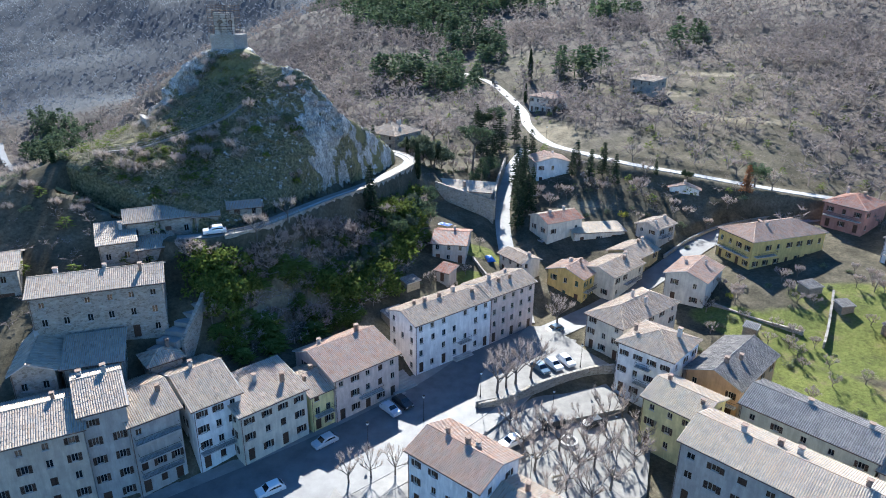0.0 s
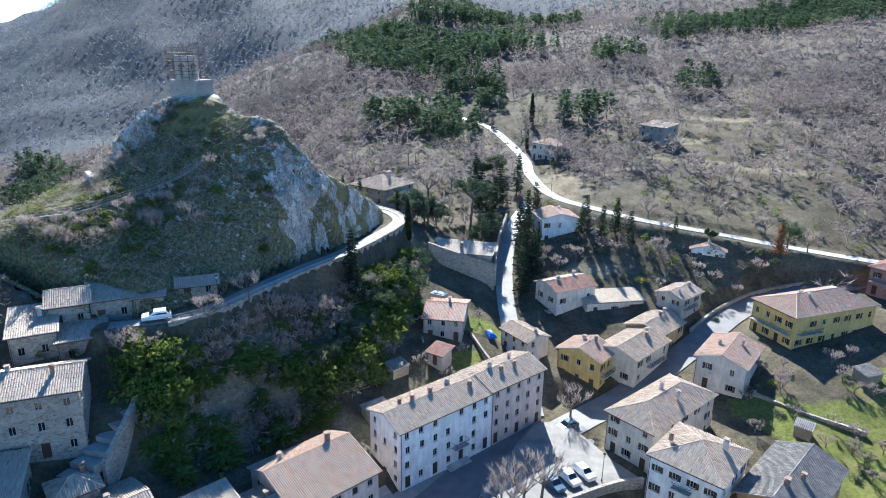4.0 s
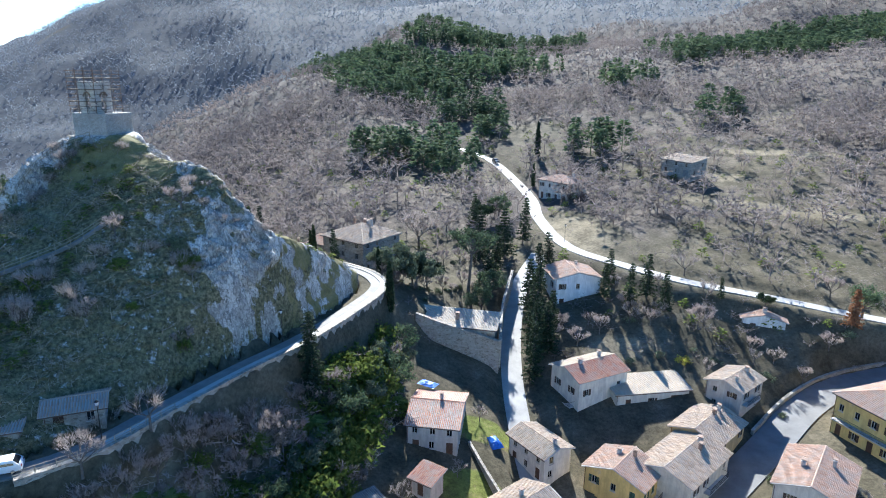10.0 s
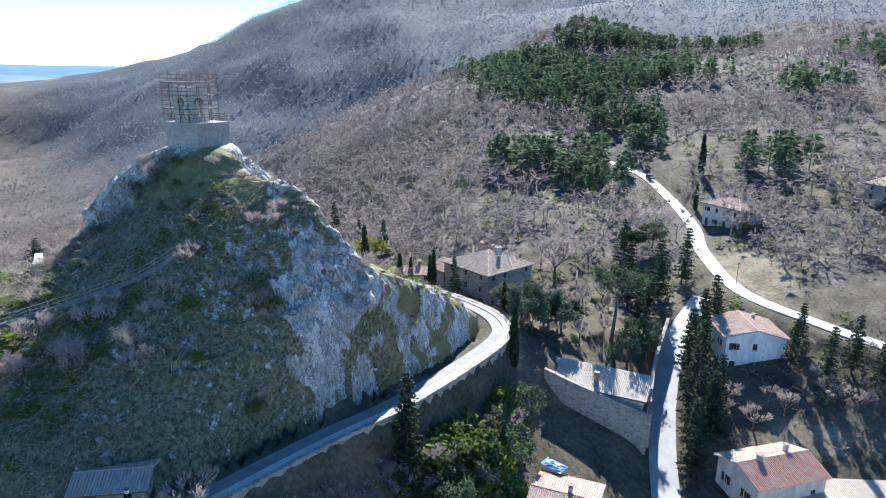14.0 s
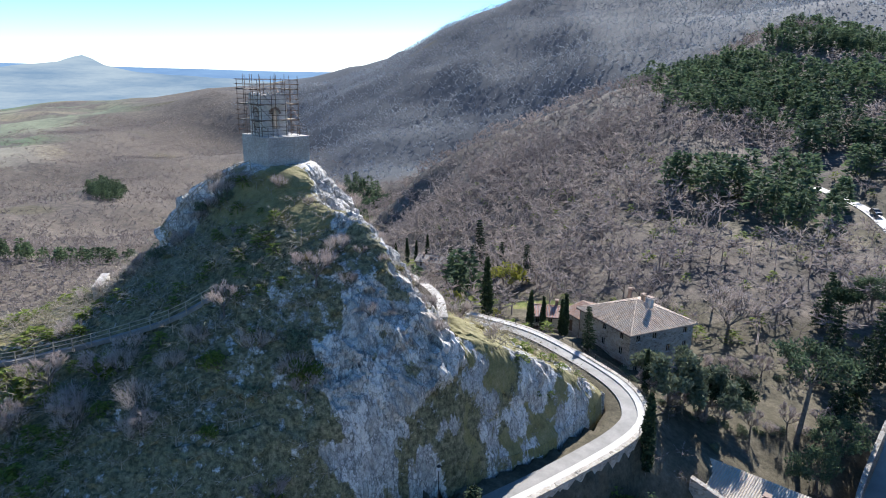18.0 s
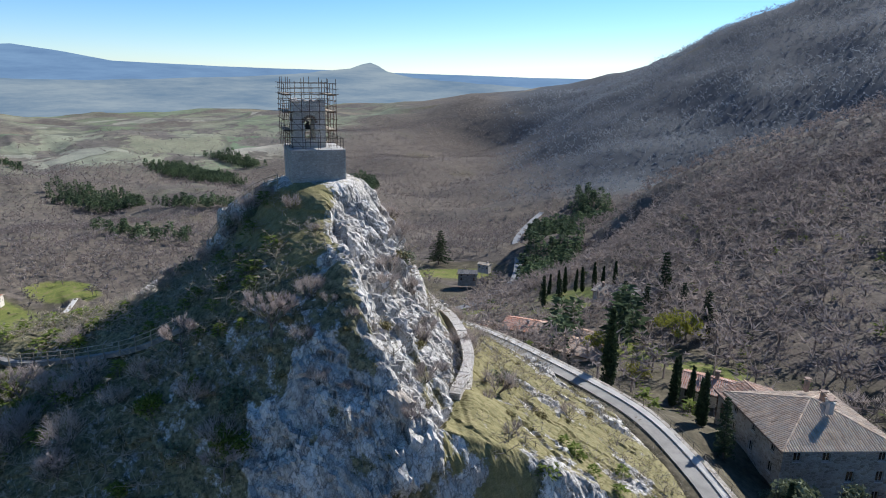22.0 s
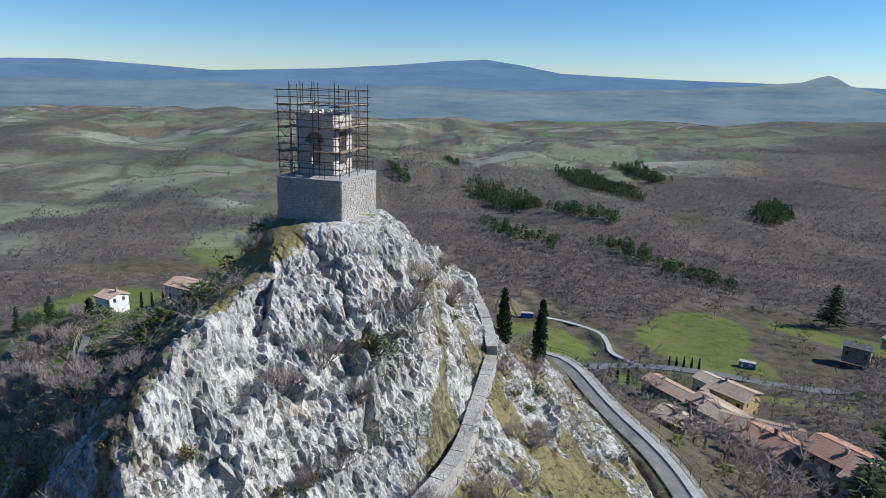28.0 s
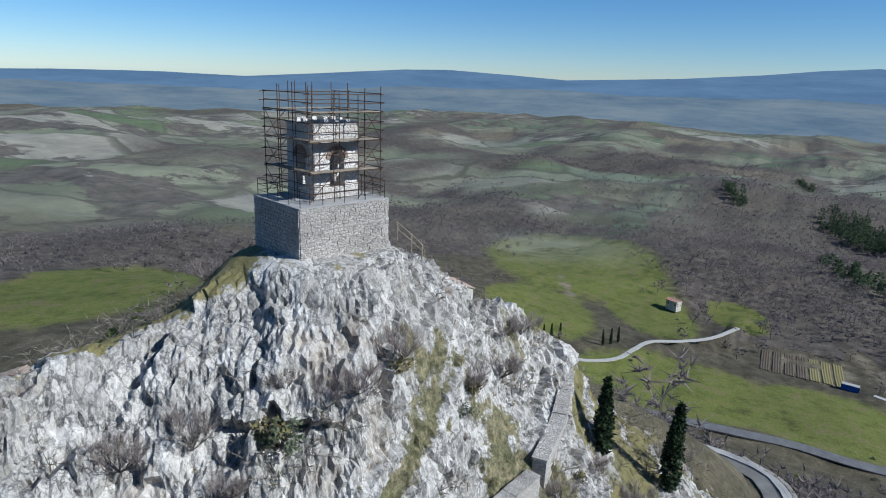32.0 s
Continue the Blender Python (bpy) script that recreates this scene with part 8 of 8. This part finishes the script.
# ---- cars ----
def car(x, y, z, ang, paint, label, van=False):
    root = thing("car", pose(x, y, z, 0, 0, ang), label, "car", "parked cars")
    L, W, H = (4.1, 1.7, 1.48) if not van else (4.6, 1.8, 1.85)
    prof = [(0, 0.28), (0, 0.72), (0.08, 0.86), (1.0, 0.96), (1.75, H), (3.35, H + 0.02), (L - 0.15, 0.95), (L, 0.75), (L, 0.28)]
    if van:
        prof = [(0, 0.28), (0, 0.8), (0.6, 1.0), (1.2, H), (L - 0.1, H), (L, 0.9), (L, 0.28)]
    b = Mesh()
    k = len(prof)
    for s, w in ((-1, W / 2), (1, W / 2)):
        for px, pz in prof:
            inset = 0.16 if pz > 1.0 else 0.0
            b.v.append((px - L / 2, s * (w - inset), pz))
    b.f.append(tuple(range(k))), b.f.append(tuple(reversed(range(k, 2 * k))))
    for i in range(k):
        j = (i + 1) % k
        b.f.append((j, i, k + i, k + j))
    part("body", b, M[paint], root)
    g = Mesh()
    gx0, gx1 = (1.3, 3.3) if not van else (1.1, 4.3)
    for s in (-1, 1):
        y0 = s * (W / 2 - 0.09)
        g.poly([(gx0 - 0.15 - L / 2, s * (W / 2 - 0.04), 0.99), (gx1 + 0.25 - L / 2, s * (W / 2 - 0.04), 0.99), (gx1 - L / 2, s * (W / 2 - 0.145), H - 0.09), (gx0 + 0.4 - L / 2, s * (W / 2 - 0.145), H - 0.09)])
    part("side_window", g, M["pane"], root)
    ws = Mesh()
    (ax, az), (bx, bz) = (prof[3], prof[4]) if not van else (prof[2], prof[3])
    ws.poly([(ax + 0.08 - L / 2 - 0.02, -W / 2 + 0.12, az + 0.06), (ax + 0.08 - L / 2 - 0.02, W / 2 - 0.12, az + 0.06), (bx - 0.06 - L / 2 - 0.02, W / 2 - 0.24, bz - 0.04), (bx - 0.06 - L / 2 - 0.02, -W / 2 + 0.24, bz - 0.04)])
    part("windscreen", ws, M["pane"], root)
    if not van:
        rw = Mesh()
        rw.poly([(3.42 - L / 2 + 0.03, -W / 2 + 0.24, H - 0.03), (3.42 - L / 2 + 0.03, W / 2 - 0.24, H - 0.03), (L - 0.24 - L / 2 + 0.03, W / 2 - 0.12, 1.03), (L - 0.24 - L / 2 + 0.03, -W / 2 + 0.12, 1.03)])
        part("rear_window", rw, M["pane"], root)
    for px in (0.75, L - 0.8):
        for s in (-1, 1):
            w = Mesh()
            w.lathe([(0.2, -0.1), (0.31, -0.09), (0.31, 0.09), (0.2, 0.1)], 12, pose(px - L / 2, s * (W / 2 - 0.1), 0.31, 90, 0, 0))
            wo = part("wheel", w, M["tyre"], root)
            r = Mesh()
            r.lathe([(0.19, -0.115), (0.19, 0.115)], 10, pose(px - L / 2, s * (W / 2 - 0.1), 0.31, 90, 0, 0))
            part("rim", r, M["rim"], wo)
    for s in (-1, 1):
        h = Mesh()
        h.box(-L / 2 - 0.015, s * W * 0.36 - 0.17, 0.6, -L / 2 + 0.05, s * W * 0.36 + 0.17, 0.74)
        part("headlight", h, M["lampglass"], root)
        t = Mesh()
        t.box(L / 2 - 0.05, s * W * 0.38 - 0.12, 0.68, L / 2 + 0.015, s * W * 0.38 + 0.12, 0.86)
        part("tail_light", t, M["car_red"], root)
        mi = Mesh()
        mi.box(1.35 - L / 2, s * (W / 2 + 0.02) - 0.06, 0.95, 1.5 - L / 2, s * (W / 2 + 0.02) + 0.09, 1.08)
        part("mirror", mi, M[paint], root)
    return root


for x, y, z, a, paint, label, van in (
        (-8.2, 93.6, -0.05, 132, "car_silver", "silver hatchback parked at the edge of the square", False), (-6.2, 95.6, 0.0, 132, "car_dark", "dark hatchback parked at the edge of the square", False),
        (-18.0, 85.2, -0.4, 42, "car_silver", "grey-blue hatchback parked by the houses", False), (21.9, 106.6, 1.35, 118, "car_white", "white hatchback on the parking place", False),
        (24.5, 108.0, 1.35, 118, "car_white", "white saloon on the parking place", False), (19.2, 105.2, 1.3, 118, "car_blue", "dark blue hatchback on the parking place", False),
        (24.6, 122.4, 0.45, 30, "car_blue", "dark green-blue car under the bare tree", False), (-24.1, 74.6, -0.75, 35, "car_white", "white car at the lower street", False),
        (19.2, 91.3, -1.45, 20, "car_dark", "dark car beside the park", True), (11.8, 85.6, -0.4, 35, "car_white", "white car at the edge of the park", False), (26.5, 92.2, -1.4, 20, "car_dark", "dark car below the wall", False),
        (-41.0, 110.6, 26.05, 22, "car_white", "white off-road car on the upper road", False), (24.3, 303, 30.8, 108, "car_dark", "small dark car on the road", False)):
    car(x, y, z, a, paint, label, van)


# ---- streets and gardens ----
def flat_patch(name, ring, z, mat, label, category="pavement", thick=0.25, kind="structure"):
    m = Mesh()
    n = len(ring)
    zz = z if callable(z) else (lambda x, y: z)
    m.v = [(x, y, zz(x, y)) for x, y in ring] + [(x, y, zz(x, y) - thick) for x, y in ring]
    m.f = [tuple(range(n)), tuple(reversed(range(n, 2 * n)))] + [(i, n + i, n + (i + 1) % n, (i + 1) % n) for i in range(n)]
    return solid(name, m, M[mat], label, category, kind=kind)


flat_patch("pavement", [(6.5, 94.8), (12.4, 96.9), (19, 101.2), (28.4, 105.9), (33.5, 107), (30, 112), (27, 118), (24, 123), (19, 123), (13, 113), (8, 104)], 1.32, "worn_asphalt", "pale sunlit asphalt of the parking place", thick=1.6)
flat_patch("pavement", [(-14, 79.5), (-4, 86), (6.5, 94.2), (12.4, 96), (20, 100.6), (31, 105), (33.5, 96), (20, 91.5), (12, 86), (4, 78), (-6, 72), (-16, 70)], -0.35, "worn_asphalt", "pale sunlit asphalt beside the park", thick=1.2)
flat_patch("park_ground", [(13, 92), (20, 94.5), (32.5, 97.5), (36, 90), (31, 76), (22, 68), (12, 70), (8, 76), (10, 84)], -1.32, "worn_asphalt", "pale gravel ground of the village park", thick=0.8)


def stair(x, y, z, ang, width, n, run, rise, label, mat="concrete"):
    root = thing("steps", pose(x, y, z, 0, 0, ang), label, "stairs")
    for k in range(n):
        m = Mesh()
        m.box(0, k * run, -1.2, width, (k + 1) * run - 0.004, (k + 1) * rise)
        part("step", m, M[mat], root)
    return root


stair(-6.9, 97.4, -0.3, 42, 5.2, 10, 0.55, 0.17, "broad pale stone steps between the houses", "lane")
stair(3.5, 110.0, 0.1, 39.5, 4.5, 3, 0.4, 0.17, "low stone steps before the long terrace", "concrete")
for k in range(7):
    flat_patch("step", [(-46.6 + k * 0.9, 90.2 + k * 1.7), (-42.6 + k * 0.5, 89.4 + k * 1.7), (-42.2 + k * 0.5, 91.0 + k * 1.7), (-45.9 + k * 0.9, 91.8 + k * 1.7)], 13.6 + 0.8 * k, "paving", "broad step of the stone lane", "stairs", 1.4, "structure")


def street_lamp(x, y, z, h=4.5):
    root = thing("street_lamp", pose(x, y, z), "dark iron street lamp with a single lantern", "street lamp", "street lamps")
    m = Mesh()
    m.tube((0, 0, 0), (0, 0, h), 0.06, 0.04, 7, True), m.lathe([(0.14, 0), (0.1, 0.3), (0.06, 0.6)], 8)
    part("pole", m, M["iron"], root)
    m = Mesh()
    m.lathe([(0.08, h), (0.18, h + 0.1), (0.22, h + 0.45)], 6)
    ln = part("lantern", m, M["lampglass"], root)
    m = Mesh()
    m.lathe([(0.26, h + 0.45), (0.05, h + 0.65)], 6)
    part("cap", m, M["iron"], ln)


for x, y, z in ((-11, 84, -0.3), (7.4, 96.4, 1.3), (27, 106.6, 1.3), (-2.4, 91, 0), (-20.4, 143.2, 26.1), (-33.5, 116, 26.1), (20, 95, -1.3), (14, 78, -1.3), (29, 88, -1.3), (35, 214, 22.8)):
    street_lamp(x, y, z)


def bench(x, y, z, ang):
    root = thing("bench", pose(x, y, z, 0, 0, ang), "wooden slatted park bench on iron legs", "bench", "park benches")
    for k in range(4):
        m = Mesh()
        m.box(-0.8, k * 0.12, 0.42, 0.8, k * 0.12 + 0.09, 0.46)
        part("seat_slat", m, M["plank"], root)
    for k in range(3):
        m = Mesh()
        m.box(-0.8, 0.48 + k * 0.03, 0.55 + k * 0.14, 0.8, 0.52 + k * 0.03, 0.65 + k * 0.14)
        part("back_slat", m, M["plank"], root)
    for s in (-0.65, 0.65):
        m = Mesh()
        m.box(s - 0.03, 0, 0, s + 0.03, 0.05, 0.42), m.box(s - 0.03, 0.4, 0, s + 0.03, 0.46, 0.95)
        part("leg", m, M["iron"], root)


for x, y, z, a in ((14, 83, -1.32, 30), (22, 84, -1.32, 120), (27, 79, -1.32, -40), (18, 79, -1.32, 200), (30, 87, -1.32, 70)):
    bench(x, y, z, a)
# fountain ring in the park
fo = thing("fountain", pose(21.5, 87.4, -1.32), "round stone fountain basin in the park", "fountain")
m = Mesh()
for k in range(20):
    a0, a1 = 2 * math.pi * k / 20, 2 * math.pi * (k + 1) / 20
    m.poly([(1.5 * math.cos(a0), 1.5 * math.sin(a0), 0), (1.5 * math.cos(a1), 1.5 * math.sin(a1), 0), (1.5 * math.cos(a1), 1.5 * math.sin(a1), 0.5), (1.5 * math.cos(a0), 1.5 * math.sin(a0), 0.5)])
    m.poly([(1.5 * math.cos(a0), 1.5 * math.sin(a0), 0.5), (1.5 * math.cos(a1), 1.5 * math.sin(a1), 0.5), (1.15 * math.cos(a1), 1.15 * math.sin(a1), 0.5), (1.15 * math.cos(a0), 1.15 * math.sin(a0), 0.5)])
    m.poly([(1.15 * math.cos(a1), 1.15 * math.sin(a1), 0.1), (1.15 * math.cos(a0), 1.15 * math.sin(a0), 0.1), (1.15 * math.cos(a0), 1.15 * math.sin(a0), 0.5), (1.15 * math.cos(a1), 1.15 * math.sin(a1), 0.5)])
part("basin", m, M["concrete"], fo)
m = Mesh()
m.lathe([(0.3, 0), (0.18, 0.4), (0.14, 1.0), (0.4, 1.15)], 12)
part("pedestal", m, M["concrete"], fo)


# tarpaulin, sheds and garden things under the cliff
def rumpled(name, x, y, z, w, d, h, mat, label, category, seed):
    rng = random.Random(seed)
    m = Mesh()
    n = 8
    for j in range(n + 1):
        for i in range(n + 1):
            u, v = i / n - 0.5, j / n - 0.5
            e = max(abs(u), abs(v)) * 2
            m.v.append((u * w, v * d, (h * (1 - e ** 3) + rng.uniform(-0.08, 0.08)) if e < 0.99 else 0))
    for j in range(n):
        for i in range(n):
            a = j * (n + 1) + i
            m.f.append((a, a + 1, a + n + 2, a + n + 1))
    solid(name, m, M[mat], label, category, pose(x, y, z, 0, 0, seed * 37))


rumpled("tarpaulin", 12.2, 146.6, land1(12.2, 146.6) + 0.05, 3.2, 2.0, 1.0, "tarp", "crumpled blue tarpaulin over a pile in the garden", "tarpaulin", 3)
rumpled("tarpaulin", 1.2, 155.2, 13.2, 3.4, 2.0, 0.25, "tarp", "pale blue tarpaulin on the end of a roof", "tarpaulin", 4)


def hut(x, y, ang, w, d, h, label, roofmat="t_dark", wallmat="plank"):
    z = land1(x, y)
    root = thing("hut", pose(x, y, z, 0, 0, ang), label, "hut", "garden huts")
    for k, (m4, L) in enumerate(((pose(0, 0, 0), w), (pose(w, 0, 0, 0, 0, 90), d), (pose(w, d, 0, 0, 0, 180), w), (pose(0, d, 0, 0, 0, 270), d))):
        m = Mesh()
        n = max(2, int(L / 0.25))
        for i in range(n):
            m.box(L * i / n + 0.004, -0.012 * (i % 2), -0.6, L * (i + 1) / n - 0.004, 0.03, h, m4)
        part("boarding", m, M[wallmat], root)["kind"] = "stuff"
    t, s = Mesh(), Mesh()
    tiled_plane([(-0.2, -0.2, h), (w + 0.2, -0.2, h), (w + 0.2, d + 0.2, h + 0.5), (-0.2, d + 0.2, h + 0.5)], t, s, random.Random(int(x * 7)))
    ro = part("roof", s, M["concrete"], root)
    part("tiles", t, M[roofmat], ro)["kind"] = "stuff"


for q in ((-7, 128, 40, 3.5, 2.6, 2.1), (-3.5, 119.5, 40, 4, 2.5, 2.2), (-10, 117, 40, 4.5, 3, 2.3), (80, 127, 20, 4, 3, 2.2), (84, 121, 10, 3, 2.5, 2.0), (62, 117, -40, 2.6, 2, 2.0), (90, 112, 30, 5, 3, 2.2), (5, 121, 40, 3, 2, 1.9)):
    hut(*q, "weathered wooden garden hut with a low roof")


# orchard trees in the gardens
for k, (x, y, s) in enumerate(((66, 114, 0.4), (70, 110, 0.42), (74, 106, 0.4), (78, 101, 0.45), (82, 97, 0.42), (64, 121, 0.4), (69, 118, 0.42), (88, 117, 0.4), (92, 114, 0.4), (95, 119, 0.4), (100, 124, 0.45), (60, 110, 0.38), (72, 101, 0.4), (6, 138, 0.4), (3, 130, 0.4), (-2, 132, 0.5), (10, 151, 0.4), (8, 127, 0.4), (58, 126, 0.5), (56, 118, 0.4), (98, 107, 0.5), (90, 103, 0.45))):
    plant("bare%d" % (k % 4), x, y, s, group="orchard trees")
for k, (x, y, s) in enumerate(((62, 122, 1.0), (59, 120, 0.9), (46, 116, 1.0), (52, 113, 0.9), (-5, 132, 1.0), (12, 128, 0.7), (55, 141, 0.9), (64, 156, 1.0), (44, 124, 0.8), (22, 170, 1.0), (40, 168, 1.0), (46, 169, 1.1), (56, 167, 1.2), (90, 140, 0.9), (94, 136, 0.8), (28, 178, 0.8), (-12, 184, 0.9), (-14, 187, 0.9), (4, 178, 1.0), (0, 180, 0.9))):
    plant("bush%d" % (k % 4), x, y, s, group="garden bushes")
# hedges before the villa
for k in range(9):
    plant("bush%d" % (k % 4), -9 + k * 1.9, 184.5 + 0.7 * k, 0.6, group="clipped hedge")
# cypresses, cedar and other trees of the valley
for k in range(5):
    plant("cypress%d" % (k % 4), -221 + k * 0.7, 257 + k * 2.6, 0.62, group="valley cypresses")
plant("cypress0", -199, 230, 0.8, group="valley cypresses"), plant("cypress1", -196, 233, 0.7, group="valley cypresses"), plant("cedar", -303, 373, 1.7)
for k in range(8):
    plant("cypress%d" % (k % 4), -138 + 5 * k, 293 - 1.6 * k + (k % 2), 0.9 + 0.08 * (k % 3), group="cypress row on the meadow")
plant("willow", -52, 233, 1.1), plant("willow", -62, 222, 0.8), plant("fir0", -72, 260, 1.1), plant("cypress2", -39.2, 193.6, 1.35), plant("cypress0", -118, 268, 0.9), plant("fir1", -122, 272, 0.8), plant("fir2", -112, 268, 0.7)
for k, (x, y, s) in enumerate(((-68, 246, 0.8), (-60, 248, 0.7), (-76, 250, 0.8), (-50, 240, 0.8), (-36, 206, 0.9), (-33, 205, 0.8), (-35, 204, 0.9))):
    plant(("fir%d" if k < 4 else "cypress%d") % (k % 4), x, y, s, group="evergreens by the hamlet")
for k, (x, y, s) in enumerate(((-318, 150, 1.0), (-340, 175, 1.0), (-337, 171, 0.9), (-250, 100, 1.0), (-256, 96, 1.0), (-302, 236, 1.1), (-222, 226, 0.9), (-224, 215, 0.9), (-219, 206, 0.8), (-218, 196, 0.9), (-221, 236, 0.9), (-209, 222, 1.0), (-208, 214, 0.9), (-220, 186, 0.8), (-206, 240, 1.0), (-206, 254, 1.0), (-258, 138, 0.9), (-272, 142, 0.8), (-330, 148, 0.8), (-345, 144, 0.9))):
    plant("bush%d" % (k % 4), x, y, s, group="field bushes")


# ---- fenced garden plots in the valley ----
def garden_plots():
    for k in range(7):
        m = Mesh()
        x0, y0 = -324, 183 + 4.6 * k
        n = 8
        gy, gx = np.mgrid[0:n + 1, 0:13]
        base = land(x0 + 2.3 * gx, y0 + 3.9 * gy / n)
        for j in range(n + 1):
            y = y0 + 3.9 * j / n
            for i in range(13):
                x = x0 + 2.3 * i
                m.v.append((x, y, base[j, i] + (0.32 if 0 < j < n else 0.0) * (0.5 + 0.5 * (j % 2)) + 0.05))
        for j in range(n):
            for i in range(12):
                a = 13 * j + i
                m.f.append((a, a + 1, a + 14, a + 13))
        solid("garden_bed", m, M["drygrass"] if k > 3 else M["soil"], "long ridged garden bed, %s" % ("green with a crop" if k > 3 else "freshly dug brown soil"), "garden bed", group="garden beds")
    rail_along([(-328, 181, land1(-328, 181)), (-330, 200, land1(-330, 200)), (-333, 226, land1(-333, 226)), (-312, 229, land1(-312, 229)), (-294, 226, land1(-294, 226))], "thin wire fence with wooden posts round the garden plots", 1.3, 3.2, "plank", True)


def container(x, y, ang, mat, label):
    z = land1(x, y)
    root = thing("container", pose(x, y, z, 0, 0, ang), label, "container")
    b = Mesh()
    for i in range(30):
        b.box(i * 0.2, 0.03 * (i % 2), 0.15, i * 0.2 + 0.2, 2.4 - 0.03 * (i % 2), 2.5)
    part("body", b, M[mat], root)
    for xx in (-0.05, 5.95):
        for yy in (0, 2.3):
            f = Mesh()
            f.box(xx, yy - 0.02, 0, xx + 0.12, yy + 0.12, 2.62)
            part("corner_post", f, M["iron"], root)
    r = Mesh()
    r.box(-0.05, -0.05, 2.51, 6.07, 2.45, 2.6)
    part("roof", r, M["concrete"], root)


garden_plots()
container(-232, 290, 60, "tarp", "blue metal container beside the field")
container(-294, 212, 80, "tarp", "blue-green metal container beside the garden plots")
for k in range(12):
    plant("cypress%d" % (k % 4), -222 - 5 * k, 62 + 7 * k - (k % 3) * 5, 0.8, group="western cypresses")
for k in range(16):
    x, y = -158 - 4.5 * (k % 8) + (k % 3), 62 - 9 * (k // 8) + 2.5 * (k % 8)
    plant("fir%d" % (k % 4) if k % 2 else "spine", x, y, 0.6 + 0.1 * (k % 3), group="western pines")
for k, (x, y, s) in enumerate(((-112, 212, 0.7), (-104, 214, 0.7), (-126, 220, 0.6), (-98, 210, 0.8), (-88, 214, 0.8), (-80, 206, 0.8), (-72, 204, 0.7), (-115, 236, 0.7), (-100, 232, 0.8), (-160, 262, 0.7), (-74, 216, 0.9), (-62, 206, 0.8), (-60, 198, 0.7), (-140, 100, 0.7), (-150, 92, 0.8))):
    plant("bare%d" % (k % 4), x, y, s, group="bare trees of the hamlet")


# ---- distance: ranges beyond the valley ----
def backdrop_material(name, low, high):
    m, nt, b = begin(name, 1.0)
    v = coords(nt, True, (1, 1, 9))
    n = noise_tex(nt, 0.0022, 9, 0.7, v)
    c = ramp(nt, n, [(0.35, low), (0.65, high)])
    # The ranges give off their hazy blue themselves; no sun or sky lights them.
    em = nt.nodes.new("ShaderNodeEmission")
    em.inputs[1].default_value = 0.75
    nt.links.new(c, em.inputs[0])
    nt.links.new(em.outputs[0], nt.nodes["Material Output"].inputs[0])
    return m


def far_range(dist, profile, foot, mat, seed, rough):
    """A distant range: profile of (azimuth left of ahead, elevation in degrees), as a ridge with a slope down to its foot."""
    az = np.arange(20, 176, 0.12)
    el = np.interp(az, [p[0] for p in profile], [p[1] for p in profile])
    el = el + fbm(az, az * 0 + seed, 9, 5, seed) * rough
    rows = []
    for k, (f, d) in enumerate(((0.0, 1.0), (0.35, 0.985), (0.7, 0.965), (1.0, 0.93))):
        r = dist * d + fbm(az * 3, az * 0 + k, 6, 4, seed + k) * dist * 0.01
        ztop = 66 + dist * np.tan(np.radians(el))
        z = ztop * (1 - f) + foot * f + fbm(az * 4, az * 0 + 3 * k, 5, 4, seed + 9) * 14 * (0 < f < 1)
        rows.append(np.stack([-np.sin(np.radians(az)) * r, 150 + np.cos(np.radians(az)) * r, z], -1))
    v = np.concatenate(rows[::-1])
    n = len(az)
    i = np.arange(3 * (n - 1))
    a = (i // (n - 1)) * n + i % (n - 1)
    f = np.stack([a, a + 1, a + n + 1, a + n], -1)
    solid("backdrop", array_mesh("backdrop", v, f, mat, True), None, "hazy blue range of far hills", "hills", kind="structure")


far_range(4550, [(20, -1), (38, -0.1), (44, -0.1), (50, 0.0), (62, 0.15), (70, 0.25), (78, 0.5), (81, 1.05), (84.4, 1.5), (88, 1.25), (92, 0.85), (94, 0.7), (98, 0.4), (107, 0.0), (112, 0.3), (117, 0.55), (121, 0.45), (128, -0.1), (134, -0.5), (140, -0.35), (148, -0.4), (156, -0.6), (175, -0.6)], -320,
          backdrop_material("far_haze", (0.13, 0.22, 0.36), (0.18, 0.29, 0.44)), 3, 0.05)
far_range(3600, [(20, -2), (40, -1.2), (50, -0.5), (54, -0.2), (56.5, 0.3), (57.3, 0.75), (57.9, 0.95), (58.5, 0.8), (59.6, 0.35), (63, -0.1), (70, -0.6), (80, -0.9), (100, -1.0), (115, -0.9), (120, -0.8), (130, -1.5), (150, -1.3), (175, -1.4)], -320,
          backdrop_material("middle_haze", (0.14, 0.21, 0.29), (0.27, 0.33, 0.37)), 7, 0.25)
